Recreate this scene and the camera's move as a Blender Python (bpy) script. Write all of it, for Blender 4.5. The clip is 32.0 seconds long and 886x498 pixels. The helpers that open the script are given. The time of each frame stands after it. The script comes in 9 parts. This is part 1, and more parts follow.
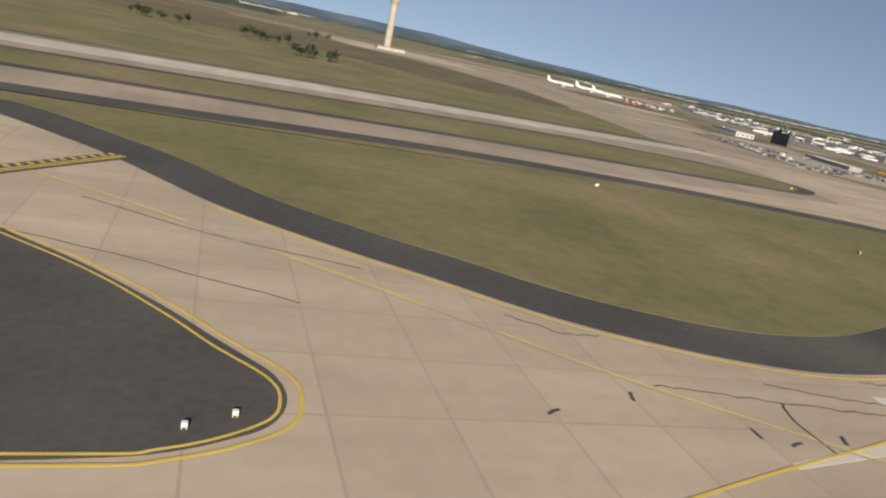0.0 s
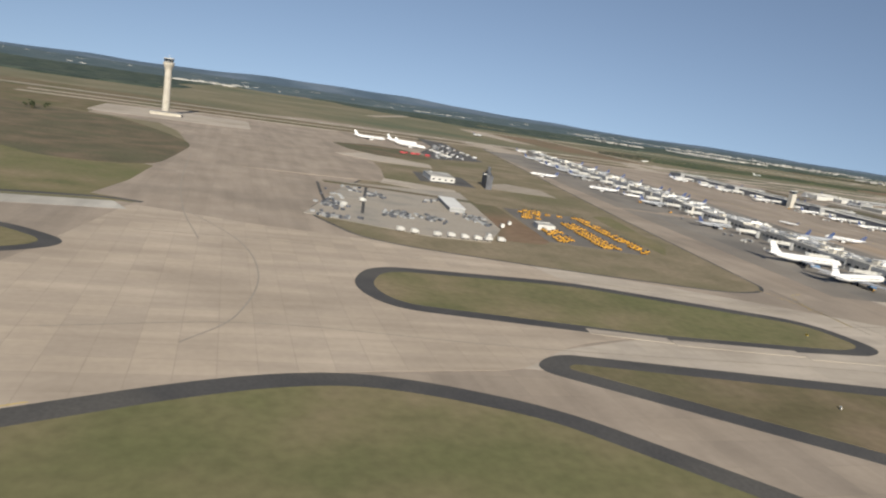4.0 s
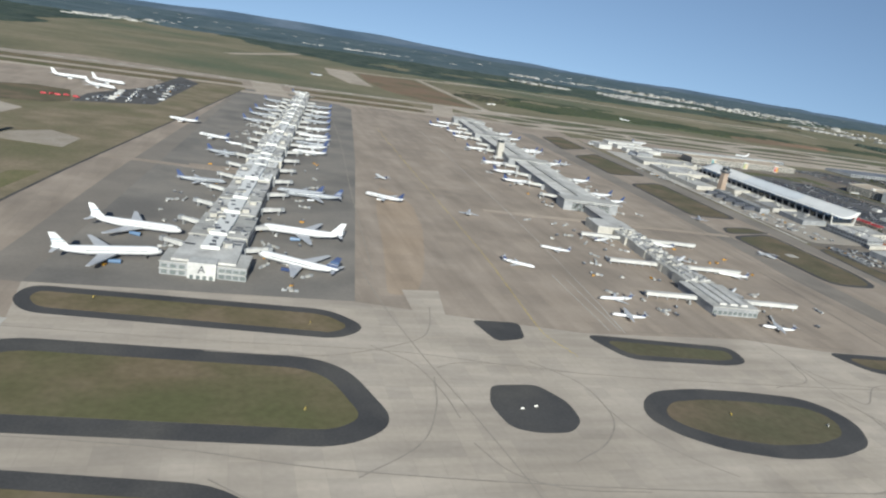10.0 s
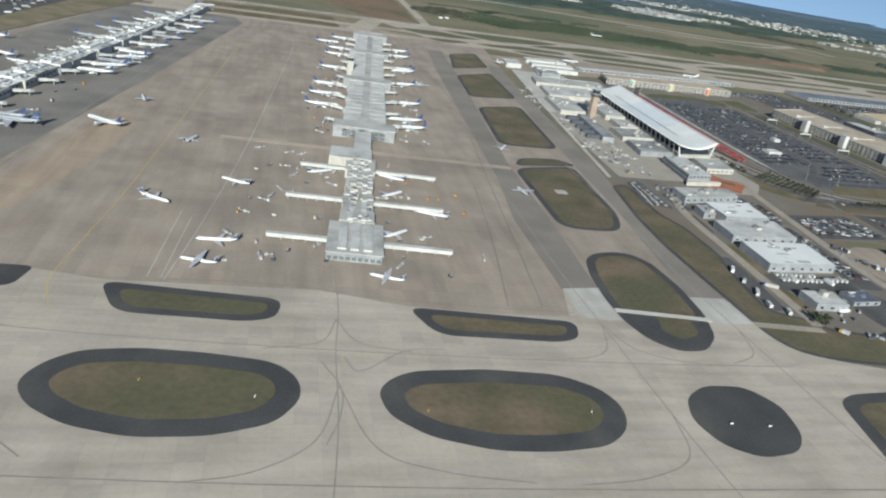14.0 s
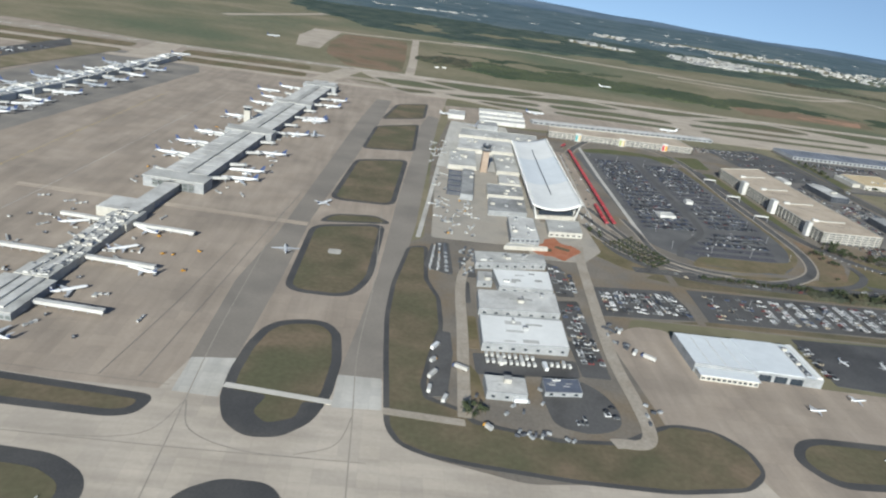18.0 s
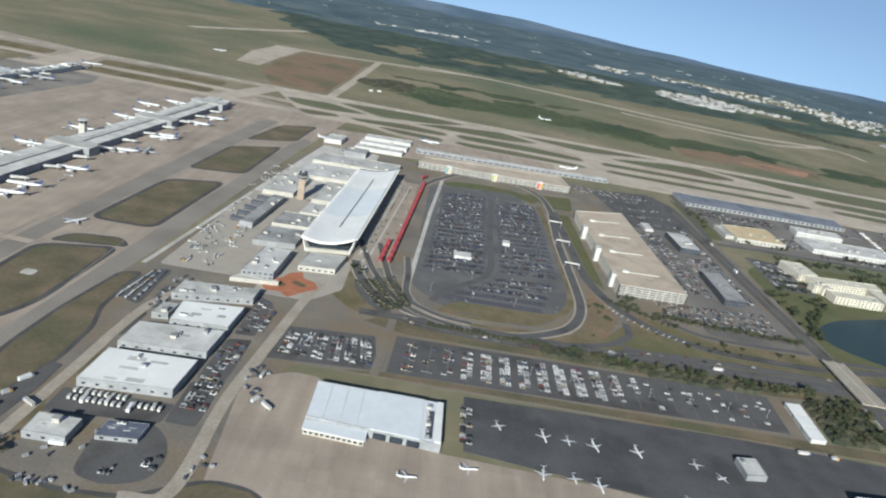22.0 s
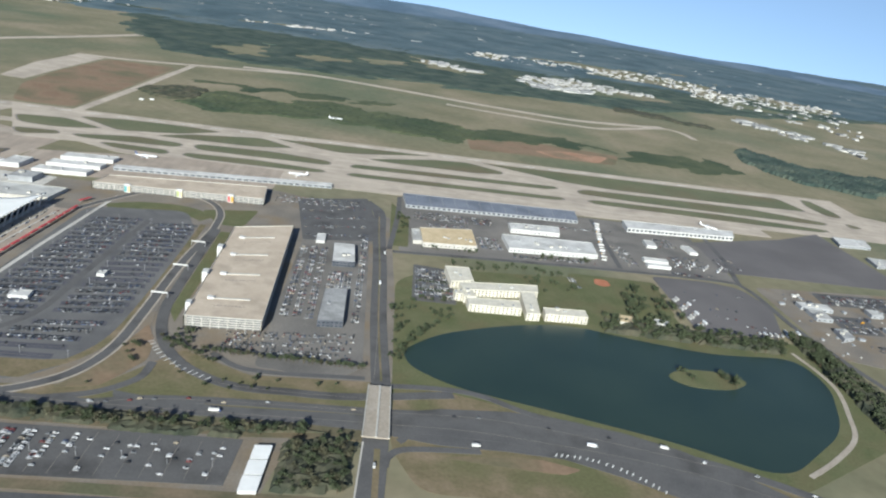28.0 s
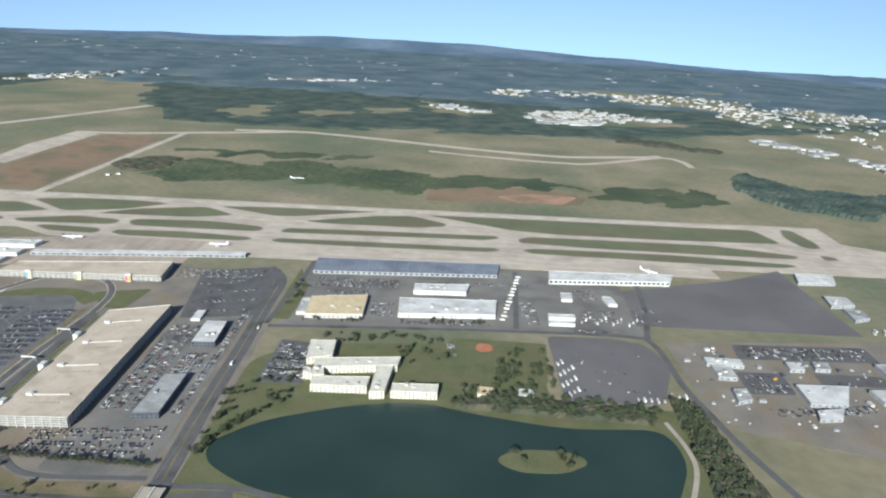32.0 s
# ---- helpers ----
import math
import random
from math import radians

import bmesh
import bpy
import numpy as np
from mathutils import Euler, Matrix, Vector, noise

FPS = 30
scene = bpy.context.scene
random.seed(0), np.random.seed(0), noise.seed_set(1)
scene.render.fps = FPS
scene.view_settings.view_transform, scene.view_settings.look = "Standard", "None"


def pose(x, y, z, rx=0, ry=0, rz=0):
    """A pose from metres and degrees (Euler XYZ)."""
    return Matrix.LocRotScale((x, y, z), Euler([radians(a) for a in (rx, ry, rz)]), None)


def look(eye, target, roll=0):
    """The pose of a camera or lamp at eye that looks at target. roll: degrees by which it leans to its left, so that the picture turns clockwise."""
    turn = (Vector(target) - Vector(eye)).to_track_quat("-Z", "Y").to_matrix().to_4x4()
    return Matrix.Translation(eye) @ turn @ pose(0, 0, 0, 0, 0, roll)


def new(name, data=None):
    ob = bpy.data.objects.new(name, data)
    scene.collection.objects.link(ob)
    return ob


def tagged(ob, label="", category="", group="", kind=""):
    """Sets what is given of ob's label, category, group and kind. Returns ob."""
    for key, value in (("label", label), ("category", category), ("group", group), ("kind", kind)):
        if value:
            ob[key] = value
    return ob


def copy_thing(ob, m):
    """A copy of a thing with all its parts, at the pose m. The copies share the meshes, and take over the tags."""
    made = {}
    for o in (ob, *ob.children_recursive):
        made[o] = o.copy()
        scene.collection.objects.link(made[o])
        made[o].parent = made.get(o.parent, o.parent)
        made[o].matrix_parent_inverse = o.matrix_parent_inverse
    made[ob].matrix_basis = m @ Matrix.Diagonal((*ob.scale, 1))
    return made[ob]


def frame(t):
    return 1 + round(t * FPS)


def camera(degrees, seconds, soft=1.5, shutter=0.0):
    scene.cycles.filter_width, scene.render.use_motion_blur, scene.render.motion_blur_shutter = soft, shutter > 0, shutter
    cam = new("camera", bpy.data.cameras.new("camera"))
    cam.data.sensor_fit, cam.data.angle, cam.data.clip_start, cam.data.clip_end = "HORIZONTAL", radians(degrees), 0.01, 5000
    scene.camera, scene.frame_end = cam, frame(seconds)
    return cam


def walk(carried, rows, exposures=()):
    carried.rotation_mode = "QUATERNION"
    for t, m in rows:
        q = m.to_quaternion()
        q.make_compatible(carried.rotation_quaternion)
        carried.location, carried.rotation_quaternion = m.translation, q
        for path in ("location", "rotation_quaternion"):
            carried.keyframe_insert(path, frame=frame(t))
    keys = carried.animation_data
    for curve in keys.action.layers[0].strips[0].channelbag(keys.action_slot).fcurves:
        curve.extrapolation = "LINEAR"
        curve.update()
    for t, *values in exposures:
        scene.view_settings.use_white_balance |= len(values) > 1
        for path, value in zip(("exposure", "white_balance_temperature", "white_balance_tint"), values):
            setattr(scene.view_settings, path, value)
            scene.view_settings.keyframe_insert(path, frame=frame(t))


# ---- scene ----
# The camera flies out over the airfield, climbing, and looks out to its left.
UNIT = 0.41
cam = camera(64.1, 32.0, soft=2.2)
ROWS = [
    (0, 11.1, -7.4, 33.8, 73.63, -12.04, -16.63),
    (0.5, 57.5, -13.5, 40.4, 73.80, -11.27, -16.46),
    (1, 103.9, -19.7, 47.0, 73.68, -10.24, -16.26),
    (1.5, 150.3, -25.9, 53.5, 74.43, -10.17, -16.15),
    (2, 196.6, -32.0, 60.1, 75.36, -9.45, -16.03),
    (2.5, 242.8, -38.1, 66.7, 76.11, -9.16, -15.56),
    (4.5, 426.1, -62.4, 92.9, 78.59, -8.29, -16.73),
    (5, 471.4, -68.3, 99.4, 78.57, -8.26, -16.83),
    (5.5, 516.4, -74.1, 106.0, 78.74, -8.39, -16.68),
    (6, 561.1, -79.8, 112.5, 79.14, -8.14, -16.73),
    (6.5, 605.3, -85.4, 119.1, 78.77, -7.67, -16.59),
    (7, 649.2, -90.8, 125.6, 78.35, -7.84, -17.18),
    (7.5, 692.7, -96.1, 132.1, 77.46, -8.29, -16.87),
    (8, 735.7, -101.2, 138.5, 75.06, -9.15, -16.30),
    (8.5, 778.3, -106.1, 144.9, 72.13, -9.66, -16.03),
    (9, 820.4, -110.7, 151.2, 72.26, -10.28, -16.33),
    (9.5, 862.1, -115.1, 157.4, 73.08, -9.67, -15.52),
    (10, 903.3, -119.3, 163.5, 73.53, -8.92, -15.67),
    (10.5, 944.2, -123.1, 169.5, 74.34, -7.54, -15.27),
    (11, 984.6, -126.8, 175.4, 76.11, -6.44, -14.60),
    (11.5, 1024.8, -130.1, 181.3, 76.09, -7.14, -14.70),
    (12, 1064.7, -133.2, 187.0, 74.07, -7.50, -14.38),
    (12.5, 1104.3, -136.1, 192.7, 73.29, -8.01, -13.41),
    (13, 1143.8, -138.7, 198.3, 71.53, -8.31, -13.07),
    (13.5, 1183.0, -140.9, 203.9, 68.81, -8.78, -12.01),
    (14, 1222.1, -142.9, 209.6, 66.21, -8.65, -10.95),
    (14.5, 1261.1, -144.6, 215.3, 66.39, -7.30, -9.77),
    (16.5, 1416.2, -147.9, 239.2, 67.19, -8.39, -5.69),
    (17, 1454.8, -147.8, 245.6, 68.32, -7.70, -4.95),
    (17.5, 1493.4, -147.4, 252.2, 68.02, -7.94, -3.67),
    (18, 1531.9, -146.5, 259.0, 68.50, -8.17, -2.61),
    (18.5, 1570.4, -145.3, 266.0, 68.00, -9.35, -1.53),
    (19, 1608.8, -143.7, 273.2, 68.25, -9.48, -0.70),
    (19.5, 1647.3, -141.7, 280.6, 67.91, -10.75, 0.52),
    (20, 1685.7, -139.4, 288.1, 67.25, -11.17, 1.22),
    (20.5, 1724.2, -136.6, 295.7, 67.26, -11.43, 1.49),
    (21, 1762.7, -133.6, 303.5, 68.52, -11.30, 1.68),
    (21.5, 1801.2, -130.2, 311.3, 68.39, -11.17, 1.28),
    (22, 1839.8, -126.5, 319.2, 69.47, -10.83, 1.30),
    (22.5, 1878.5, -122.5, 327.2, 70.11, -10.42, 1.07),
    (23, 1917.3, -118.2, 335.3, 69.80, -11.28, 0.99),
    (23.5, 1956.1, -113.6, 343.4, 70.12, -11.02, 0.93),
    (24, 1995.2, -108.8, 351.6, 70.07, -11.47, 1.00),
    (24.5, 2034.3, -103.7, 359.9, 69.59, -11.58, 0.78),
    (25, 2073.6, -98.5, 368.4, 67.99, -14.08, 0.45),
    (25.5, 2113.1, -93.1, 376.8, 66.07, -10.89, -1.82),
    (27.5, 2272.4, -69.6, 411.5, 67.05, -9.50, -3.29),
    (28, 2312.6, -63.4, 420.4, 69.21, -8.42, -2.90),
    (28.5, 2352.8, -57.1, 429.2, 70.87, -7.68, -2.60),
    (29, 2393.2, -50.6, 438.2, 72.22, -6.84, -1.32),
    (29.5, 2433.6, -44.1, 447.2, 71.84, -6.25, -0.36),
    (30, 2474.1, -37.5, 456.2, 71.65, -5.75, 0.04),
    (30.5, 2514.7, -30.8, 465.2, 71.42, -4.67, 0.90),
    (31, 2555.3, -24.1, 474.3, 71.29, -3.88, 1.45),
    (31.5, 2596.0, -17.3, 483.3, 71.27, -3.27, 1.72),
    (32, 2636.6, -10.5, 492.4, 71.33, -3.07, 2.06),
]
walk(cam, [(t, pose(x * UNIT, y * UNIT, z * UNIT, a, b, c)) for t, x, y, z, a, b, c in ROWS],
     [(0, 0.56, 8000, 10), (2.5, 0.62, 7700, 10), (4.5, 0.64, 7200, 7), (8, 0.60, 6650, 4), (10, 0.60, 6450, 3), (14, 0.56, 6300, 1), (16.5, 0.66, 6350, 3), (25, 0.80, 6300, 3), (28, 0.98, 6250, 3), (32, 1.1, 6150, 3)])

# ---- sky, distance and sun ----
SUN = Vector((-0.46, -2.2, 1.0)).normalized()


def make_world():
    w = bpy.data.worlds.new("sky")
    scene.world = w
    w.use_nodes = True
    nt = w.node_tree
    n, l = nt.nodes, nt.links
    n.clear()
    sky = n.new("ShaderNodeTexSky")
    sky.sky_type, sky.sun_disc = "NISHITA", False
    sky.sun_elevation = math.asin(SUN.z)
    sky.sun_rotation = math.atan2(SUN.x, SUN.y)
    sky.air_density, sky.dust_density, sky.ozone_density = 1.0, 0.0, 6.0
    tc = n.new("ShaderNodeTexCoord")
    sep = n.new("ShaderNodeSeparateXYZ")
    l.new(tc.outputs["Generated"], sep.inputs[0])
    # wooded plain and low hills past the edge of the modelled ground
    stretch = n.new("ShaderNodeMapping")
    stretch.inputs["Scale"].default_value = (14, 14, 90)
    l.new(tc.outputs["Generated"], stretch.inputs[0])
    woods = n.new("ShaderNodeTexNoise")
    woods.inputs["Scale"].default_value, woods.inputs["Detail"].default_value = 1.6, 8
    l.new(stretch.outputs[0], woods.inputs["Vector"])
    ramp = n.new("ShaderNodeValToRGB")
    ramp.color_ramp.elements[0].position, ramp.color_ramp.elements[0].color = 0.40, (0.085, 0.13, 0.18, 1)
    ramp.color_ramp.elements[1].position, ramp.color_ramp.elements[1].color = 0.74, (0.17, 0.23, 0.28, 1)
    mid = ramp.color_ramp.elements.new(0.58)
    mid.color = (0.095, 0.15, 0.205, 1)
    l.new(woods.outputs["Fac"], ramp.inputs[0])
    # the horizon lies under the eye's level, and the sky goes on down to it
    raised = n.new("ShaderNodeMath")
    raised.operation = "ADD"
    raised.inputs[1].default_value = 0.24
    l.new(sep.outputs["Z"], raised.inputs[0])
    floor_z = n.new("ShaderNodeMath")
    floor_z.operation = "MAXIMUM"
    floor_z.inputs[1].default_value = 0.10
    l.new(raised.outputs[0], floor_z.inputs[0])
    to_sky = n.new("ShaderNodeCombineXYZ")
    l.new(sep.outputs["X"], to_sky.inputs[0])
    l.new(sep.outputs["Y"], to_sky.inputs[1])
    l.new(floor_z.outputs[0], to_sky.inputs[2])
    l.new(to_sky.outputs[0], sky.inputs["Vector"])
    # haze mixed into the backdrop colour, thicker towards the horizon
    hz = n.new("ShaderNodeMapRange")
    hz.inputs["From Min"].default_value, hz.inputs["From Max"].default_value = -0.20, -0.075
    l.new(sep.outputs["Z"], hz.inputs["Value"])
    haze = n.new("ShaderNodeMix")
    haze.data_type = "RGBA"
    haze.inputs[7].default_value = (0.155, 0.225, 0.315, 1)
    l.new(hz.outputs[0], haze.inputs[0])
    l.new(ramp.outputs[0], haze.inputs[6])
    ridge_map = n.new("ShaderNodeMapping")
    ridge_map.inputs["Scale"].default_value = (2.6, 2.6, 0)
    l.new(tc.outputs["Generated"], ridge_map.inputs[0])
    ridge = n.new("ShaderNodeTexNoise")
    ridge.inputs["Scale"].default_value, ridge.inputs["Detail"].default_value = 2.2, 5
    l.new(ridge_map.outputs[0], ridge.inputs["Vector"])
    hills = n.new("ShaderNodeMath")
    hills.operation = "MULTIPLY_ADD"
    hills.inputs[1].default_value, hills.inputs[2].default_value = 0.012, -0.082
    l.new(ridge.outputs["Fac"], hills.inputs[0])
    above = n.new("ShaderNodeMath")
    above.operation = "SUBTRACT"
    l.new(sep.outputs["Z"], above.inputs[0])
    l.new(hills.outputs[0], above.inputs[1])
    edge = n.new("ShaderNodeMapRange")
    edge.inputs["From Min"].default_value, edge.inputs["From Max"].default_value = -0.003, 0.008
    l.new(above.outputs[0], edge.inputs["Value"])
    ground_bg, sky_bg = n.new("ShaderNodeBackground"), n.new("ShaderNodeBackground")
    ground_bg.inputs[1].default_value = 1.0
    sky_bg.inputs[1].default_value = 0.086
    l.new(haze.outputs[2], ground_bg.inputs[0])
    tint = n.new("ShaderNodeMix")
    tint.data_type, tint.blend_type = "RGBA", "MULTIPLY"
    tint.inputs[0].default_value, tint.inputs[7].default_value = 1.0, (1.50, 1.10, 0.91, 1)
    l.new(sky.outputs[0], tint.inputs[6])
    l.new(tint.outputs[2], sky_bg.inputs[0])
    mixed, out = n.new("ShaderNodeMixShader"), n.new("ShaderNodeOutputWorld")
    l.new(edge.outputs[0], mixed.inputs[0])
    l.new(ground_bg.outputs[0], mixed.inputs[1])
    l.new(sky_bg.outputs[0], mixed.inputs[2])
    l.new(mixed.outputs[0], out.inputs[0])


make_world()
sun = new("sun", bpy.data.lights.new("sun", "SUN"))
sun.data.energy, sun.data.angle, sun.data.color = 4.4, radians(0.53), (1.0, 0.955, 0.89)
sun.matrix_world = look(SUN * 1000, (0, 0, 0))

# ---- materials ----
def material(name, colors, scale=0.1, rough=0.85, metal=0.0, detail=6.0, bump=0.0, fine=0.0, spread=0.18, island=False, stain=None, stain_scale=0.01, ior=None, grain_depth=0.28):
    """Two or three base colours mixed by noise over metres, with finer grain and broad stains."""
    m = bpy.data.materials.new(name)
    m.use_nodes = True
    nt = m.node_tree
    n, l = nt.nodes, nt.links
    b = n["Principled BSDF"]
    b.inputs["Roughness"].default_value, b.inputs["Metallic"].default_value = rough, metal
    b.inputs["Specular IOR Level"].default_value = 0.25 if ior is None else ior
    geo = n.new("ShaderNodeNewGeometry")
    tex = n.new("ShaderNodeTexNoise")
    tex.inputs["Scale"].default_value, tex.inputs["Detail"].default_value = scale / UNIT, detail
    l.new(geo.outputs["Position"], tex.inputs["Vector"])
    ramp = n.new("ShaderNodeValToRGB")
    lo, hi = 0.5 - spread, 0.5 + spread
    els = ramp.color_ramp.elements
    els[0].position, els[0].color = lo, (*colors[0], 1)
    els[1].position, els[1].color = hi, (*colors[-1], 1)
    for k, c in enumerate(colors[1:-1]):
        els.new(lo + (hi - lo) * (k + 1) / (len(colors) - 1)).color = (*c, 1)
    l.new(tex.outputs["Fac"], ramp.inputs[0])
    color = ramp.outputs[0]
    if stain:
        big = n.new("ShaderNodeTexNoise")
        big.inputs["Scale"].default_value, big.inputs["Detail"].default_value = stain_scale / UNIT, 5
        l.new(geo.outputs["Position"], big.inputs["Vector"])
        fac = n.new("ShaderNodeMapRange")
        fac.inputs["From Min"].default_value, fac.inputs["From Max"].default_value = 0.48, 0.66
        l.new(big.outputs["Fac"], fac.inputs["Value"])
        mx = n.new("ShaderNodeMix")
        mx.data_type = "RGBA"
        mx.inputs[7].default_value = (*stain, 1)
        l.new(fac.outputs[0], mx.inputs[0])
        l.new(color, mx.inputs[6])
        color = mx.outputs[2]
    if fine:
        grain = n.new("ShaderNodeTexNoise")
        grain.inputs["Scale"].default_value, grain.inputs["Detail"].default_value = fine / UNIT, 3
        l.new(geo.outputs["Position"], grain.inputs["Vector"])
        span = n.new("ShaderNodeMapRange")
        span.inputs["To Min"].default_value, span.inputs["To Max"].default_value = 1 - grain_depth, 1 + grain_depth
        l.new(grain.outputs["Fac"], span.inputs["Value"])
        mul = n.new("ShaderNodeMix")
        mul.data_type, mul.blend_type = "RGBA", "MULTIPLY"
        mul.inputs[0].default_value = 1.0
        l.new(color, mul.inputs[6])
        l.new(span.outputs[0], mul.inputs[7])
        color = mul.outputs[2]
    if island:
        span = n.new("ShaderNodeMapRange")
        span.inputs["To Min"].default_value, span.inputs["To Max"].default_value = 0.6, 1.4
        l.new(geo.outputs["Random Per Island"], span.inputs["Value"])
        mul = n.new("ShaderNodeMix")
        mul.data_type, mul.blend_type = "RGBA", "MULTIPLY"
        mul.inputs[0].default_value = 1.0
        l.new(color, mul.inputs[6])
        l.new(span.outputs[0], mul.inputs[7])
        color = mul.outputs[2]
    if bump:
        bp = n.new("ShaderNodeBump")
        bp.inputs["Strength"].default_value, bp.inputs["Distance"].default_value = 0.6, bump * UNIT
        l.new(tex.outputs["Fac"], bp.inputs["Height"])
        l.new(bp.outputs[0], b.inputs["Normal"])
    l.new(color, b.inputs["Base Color"])
    return m


def jointed(name, colors, bay, stain, line=0.5, along=(0.08, 0.008)):
    """Concrete cast in bays: faint tone from bay to bay, darker joints and rubber-stained lanes."""
    m = material(name, colors, 0.02, 0.9, fine=0.35, stain=stain, stain_scale=0.012, grain_depth=0.10)
    nt = m.node_tree
    n, l = nt.nodes, nt.links
    b = n["Principled BSDF"]
    src = b.inputs["Base Color"].links[0].from_socket
    geo = n.new("ShaderNodeNewGeometry")
    brick = n.new("ShaderNodeTexBrick")
    brick.offset = 0.0
    brick.inputs["Scale"].default_value = 1.0
    brick.inputs["Brick Width"].default_value, brick.inputs["Row Height"].default_value = bay * UNIT, bay * UNIT
    brick.inputs["Mortar Size"].default_value = 0.16 * UNIT
    brick.inputs["Color1"].default_value, brick.inputs["Color2"].default_value = (1.05, 1.045, 1.04, 1), (0.94, 0.94, 0.95, 1)
    brick.inputs["Mortar"].default_value = (line, line, line, 1)
    l.new(geo.outputs["Position"], brick.inputs["Vector"])
    mul = n.new("ShaderNodeMix")
    mul.data_type, mul.blend_type = "RGBA", "MULTIPLY"
    mul.inputs[0].default_value = 1.0
    l.new(src, mul.inputs[6])
    l.new(brick.outputs["Color"], mul.inputs[7])
    # streaks left by years of taxiing and washing
    stretch, streak, span = n.new("ShaderNodeMapping"), n.new("ShaderNodeTexNoise"), n.new("ShaderNodeMapRange")
    stretch.inputs["Scale"].default_value = (along[0] / UNIT, along[1] / UNIT, 1)
    streak.inputs["Scale"].default_value, streak.inputs["Detail"].default_value = 1.0, 6
    span.inputs["From Min"].default_value, span.inputs["From Max"].default_value = 0.3, 0.7
    span.inputs["To Min"].default_value, span.inputs["To Max"].default_value = 0.87, 1.11
    l.new(geo.outputs["Position"], stretch.inputs[0])
    l.new(stretch.outputs[0], streak.inputs["Vector"])
    l.new(streak.outputs["Fac"], span.inputs["Value"])
    last = n.new("ShaderNodeMix")
    last.data_type, last.blend_type = "RGBA", "MULTIPLY"
    last.inputs[0].default_value = 1.0
    l.new(mul.outputs[2], last.inputs[6])
    l.new(span.outputs[0], last.inputs[7])
    l.new(last.outputs[2], b.inputs["Base Color"])
    return m


GRASS = material("dry_grass", [(0.118, 0.102, 0.056), (0.160, 0.130, 0.078), (0.205, 0.158, 0.106)], 0.030, 0.95, bump=0.3, fine=0.25, spread=0.17, stain=(0.112, 0.112, 0.054), stain_scale=0.010)
DRY_TAN = material("tan_dry_grass", [(0.165, 0.142, 0.090), (0.215, 0.180, 0.120), (0.255, 0.208, 0.145)], 0.028, 0.95, bump=0.3, fine=0.25, spread=0.17, stain=(0.150, 0.140, 0.080), stain_scale=0.010)
GRASS_OLIVE = material("olive_grass", [(0.128, 0.128, 0.062), (0.178, 0.158, 0.086), (0.225, 0.184, 0.115)], 0.026, 0.95, bump=0.3, fine=0.25, spread=0.18, stain=(0.134, 0.140, 0.062), stain_scale=0.009)
GRASS_BROWN = material("brown_dry_grass", [(0.096, 0.088, 0.054), (0.135, 0.112, 0.072), (0.180, 0.138, 0.094)], 0.028, 0.95, bump=0.3, fine=0.25, spread=0.17, stain=(0.104, 0.102, 0.060), stain_scale=0.012)
FIELD = material("open_field", [(0.144, 0.137, 0.084), (0.193, 0.173, 0.110), (0.240, 0.203, 0.139)], 0.0042, 0.95, fine=0.05, stain=(0.112, 0.128, 0.078), stain_scale=0.0016)
LAWN = material("green_lawn", [(0.086, 0.098, 0.044), (0.124, 0.124, 0.064)], 0.03, 0.95, fine=0.3, stain=(0.115, 0.108, 0.055), stain_scale=0.02)
ISLE = material("island_turf", [(0.100, 0.112, 0.064), (0.142, 0.142, 0.084)], 0.01, 0.95, fine=0.2, stain=(0.135, 0.115, 0.070), stain_scale=0.006)
SCRUB = material("scrub", [(0.045, 0.062, 0.034), (0.090, 0.100, 0.054)], 0.012, 0.95, fine=0.1, stain=(0.038, 0.056, 0.032), stain_scale=0.006)
BARE = material("bare_clay", [(0.180, 0.120, 0.078), (0.215, 0.150, 0.100), (0.150, 0.125, 0.078)], 0.012, 0.95, fine=0.15, stain=(0.130, 0.118, 0.070), stain_scale=0.006)
SHOULDER = material("shoulder_asphalt", [(0.056, 0.056, 0.058), (0.082, 0.080, 0.079)], 0.03, 0.85, fine=0.8, stain=(0.096, 0.092, 0.086), stain_scale=0.02)
ASPHALT = material("asphalt", [(0.088, 0.086, 0.086), (0.128, 0.124, 0.121)], 0.02, 0.85, fine=0.5, stain=(0.066, 0.064, 0.063), stain_scale=0.02)
LOT_GREY = material("lot_asphalt", [(0.118, 0.110, 0.110), (0.142, 0.132, 0.130)], 0.010, 0.88, fine=0.4, stain=(0.108, 0.100, 0.100), stain_scale=0.006, grain_depth=0.12)
RAMP = material("ramp_asphalt", [(0.070, 0.070, 0.073), (0.098, 0.097, 0.098)], 0.03, 0.85, fine=0.5, stain=(0.058, 0.058, 0.060), stain_scale=0.02)
OLD_ASPHALT = material("worn_asphalt", [(0.140, 0.132, 0.122), (0.195, 0.180, 0.162)], 0.015, 0.88, fine=0.4, stain=(0.112, 0.106, 0.100), stain_scale=0.012)
CONCRETE = jointed("apron_concrete", [(0.305, 0.254, 0.206), (0.365, 0.308, 0.252)], 15.0, (0.275, 0.232, 0.190), 0.9)
TAN_TAXI = jointed("tan_taxiway_concrete", [(0.400, 0.335, 0.268), (0.455, 0.385, 0.312)], 12.0, (0.360, 0.302, 0.242), 0.86, (0.012, 0.10))
FAR_TAXI = jointed("runway_concrete", [(0.400, 0.345, 0.282), (0.452, 0.392, 0.322)], 14.0, (0.355, 0.308, 0.252), 0.95, (0.010, 0.08))
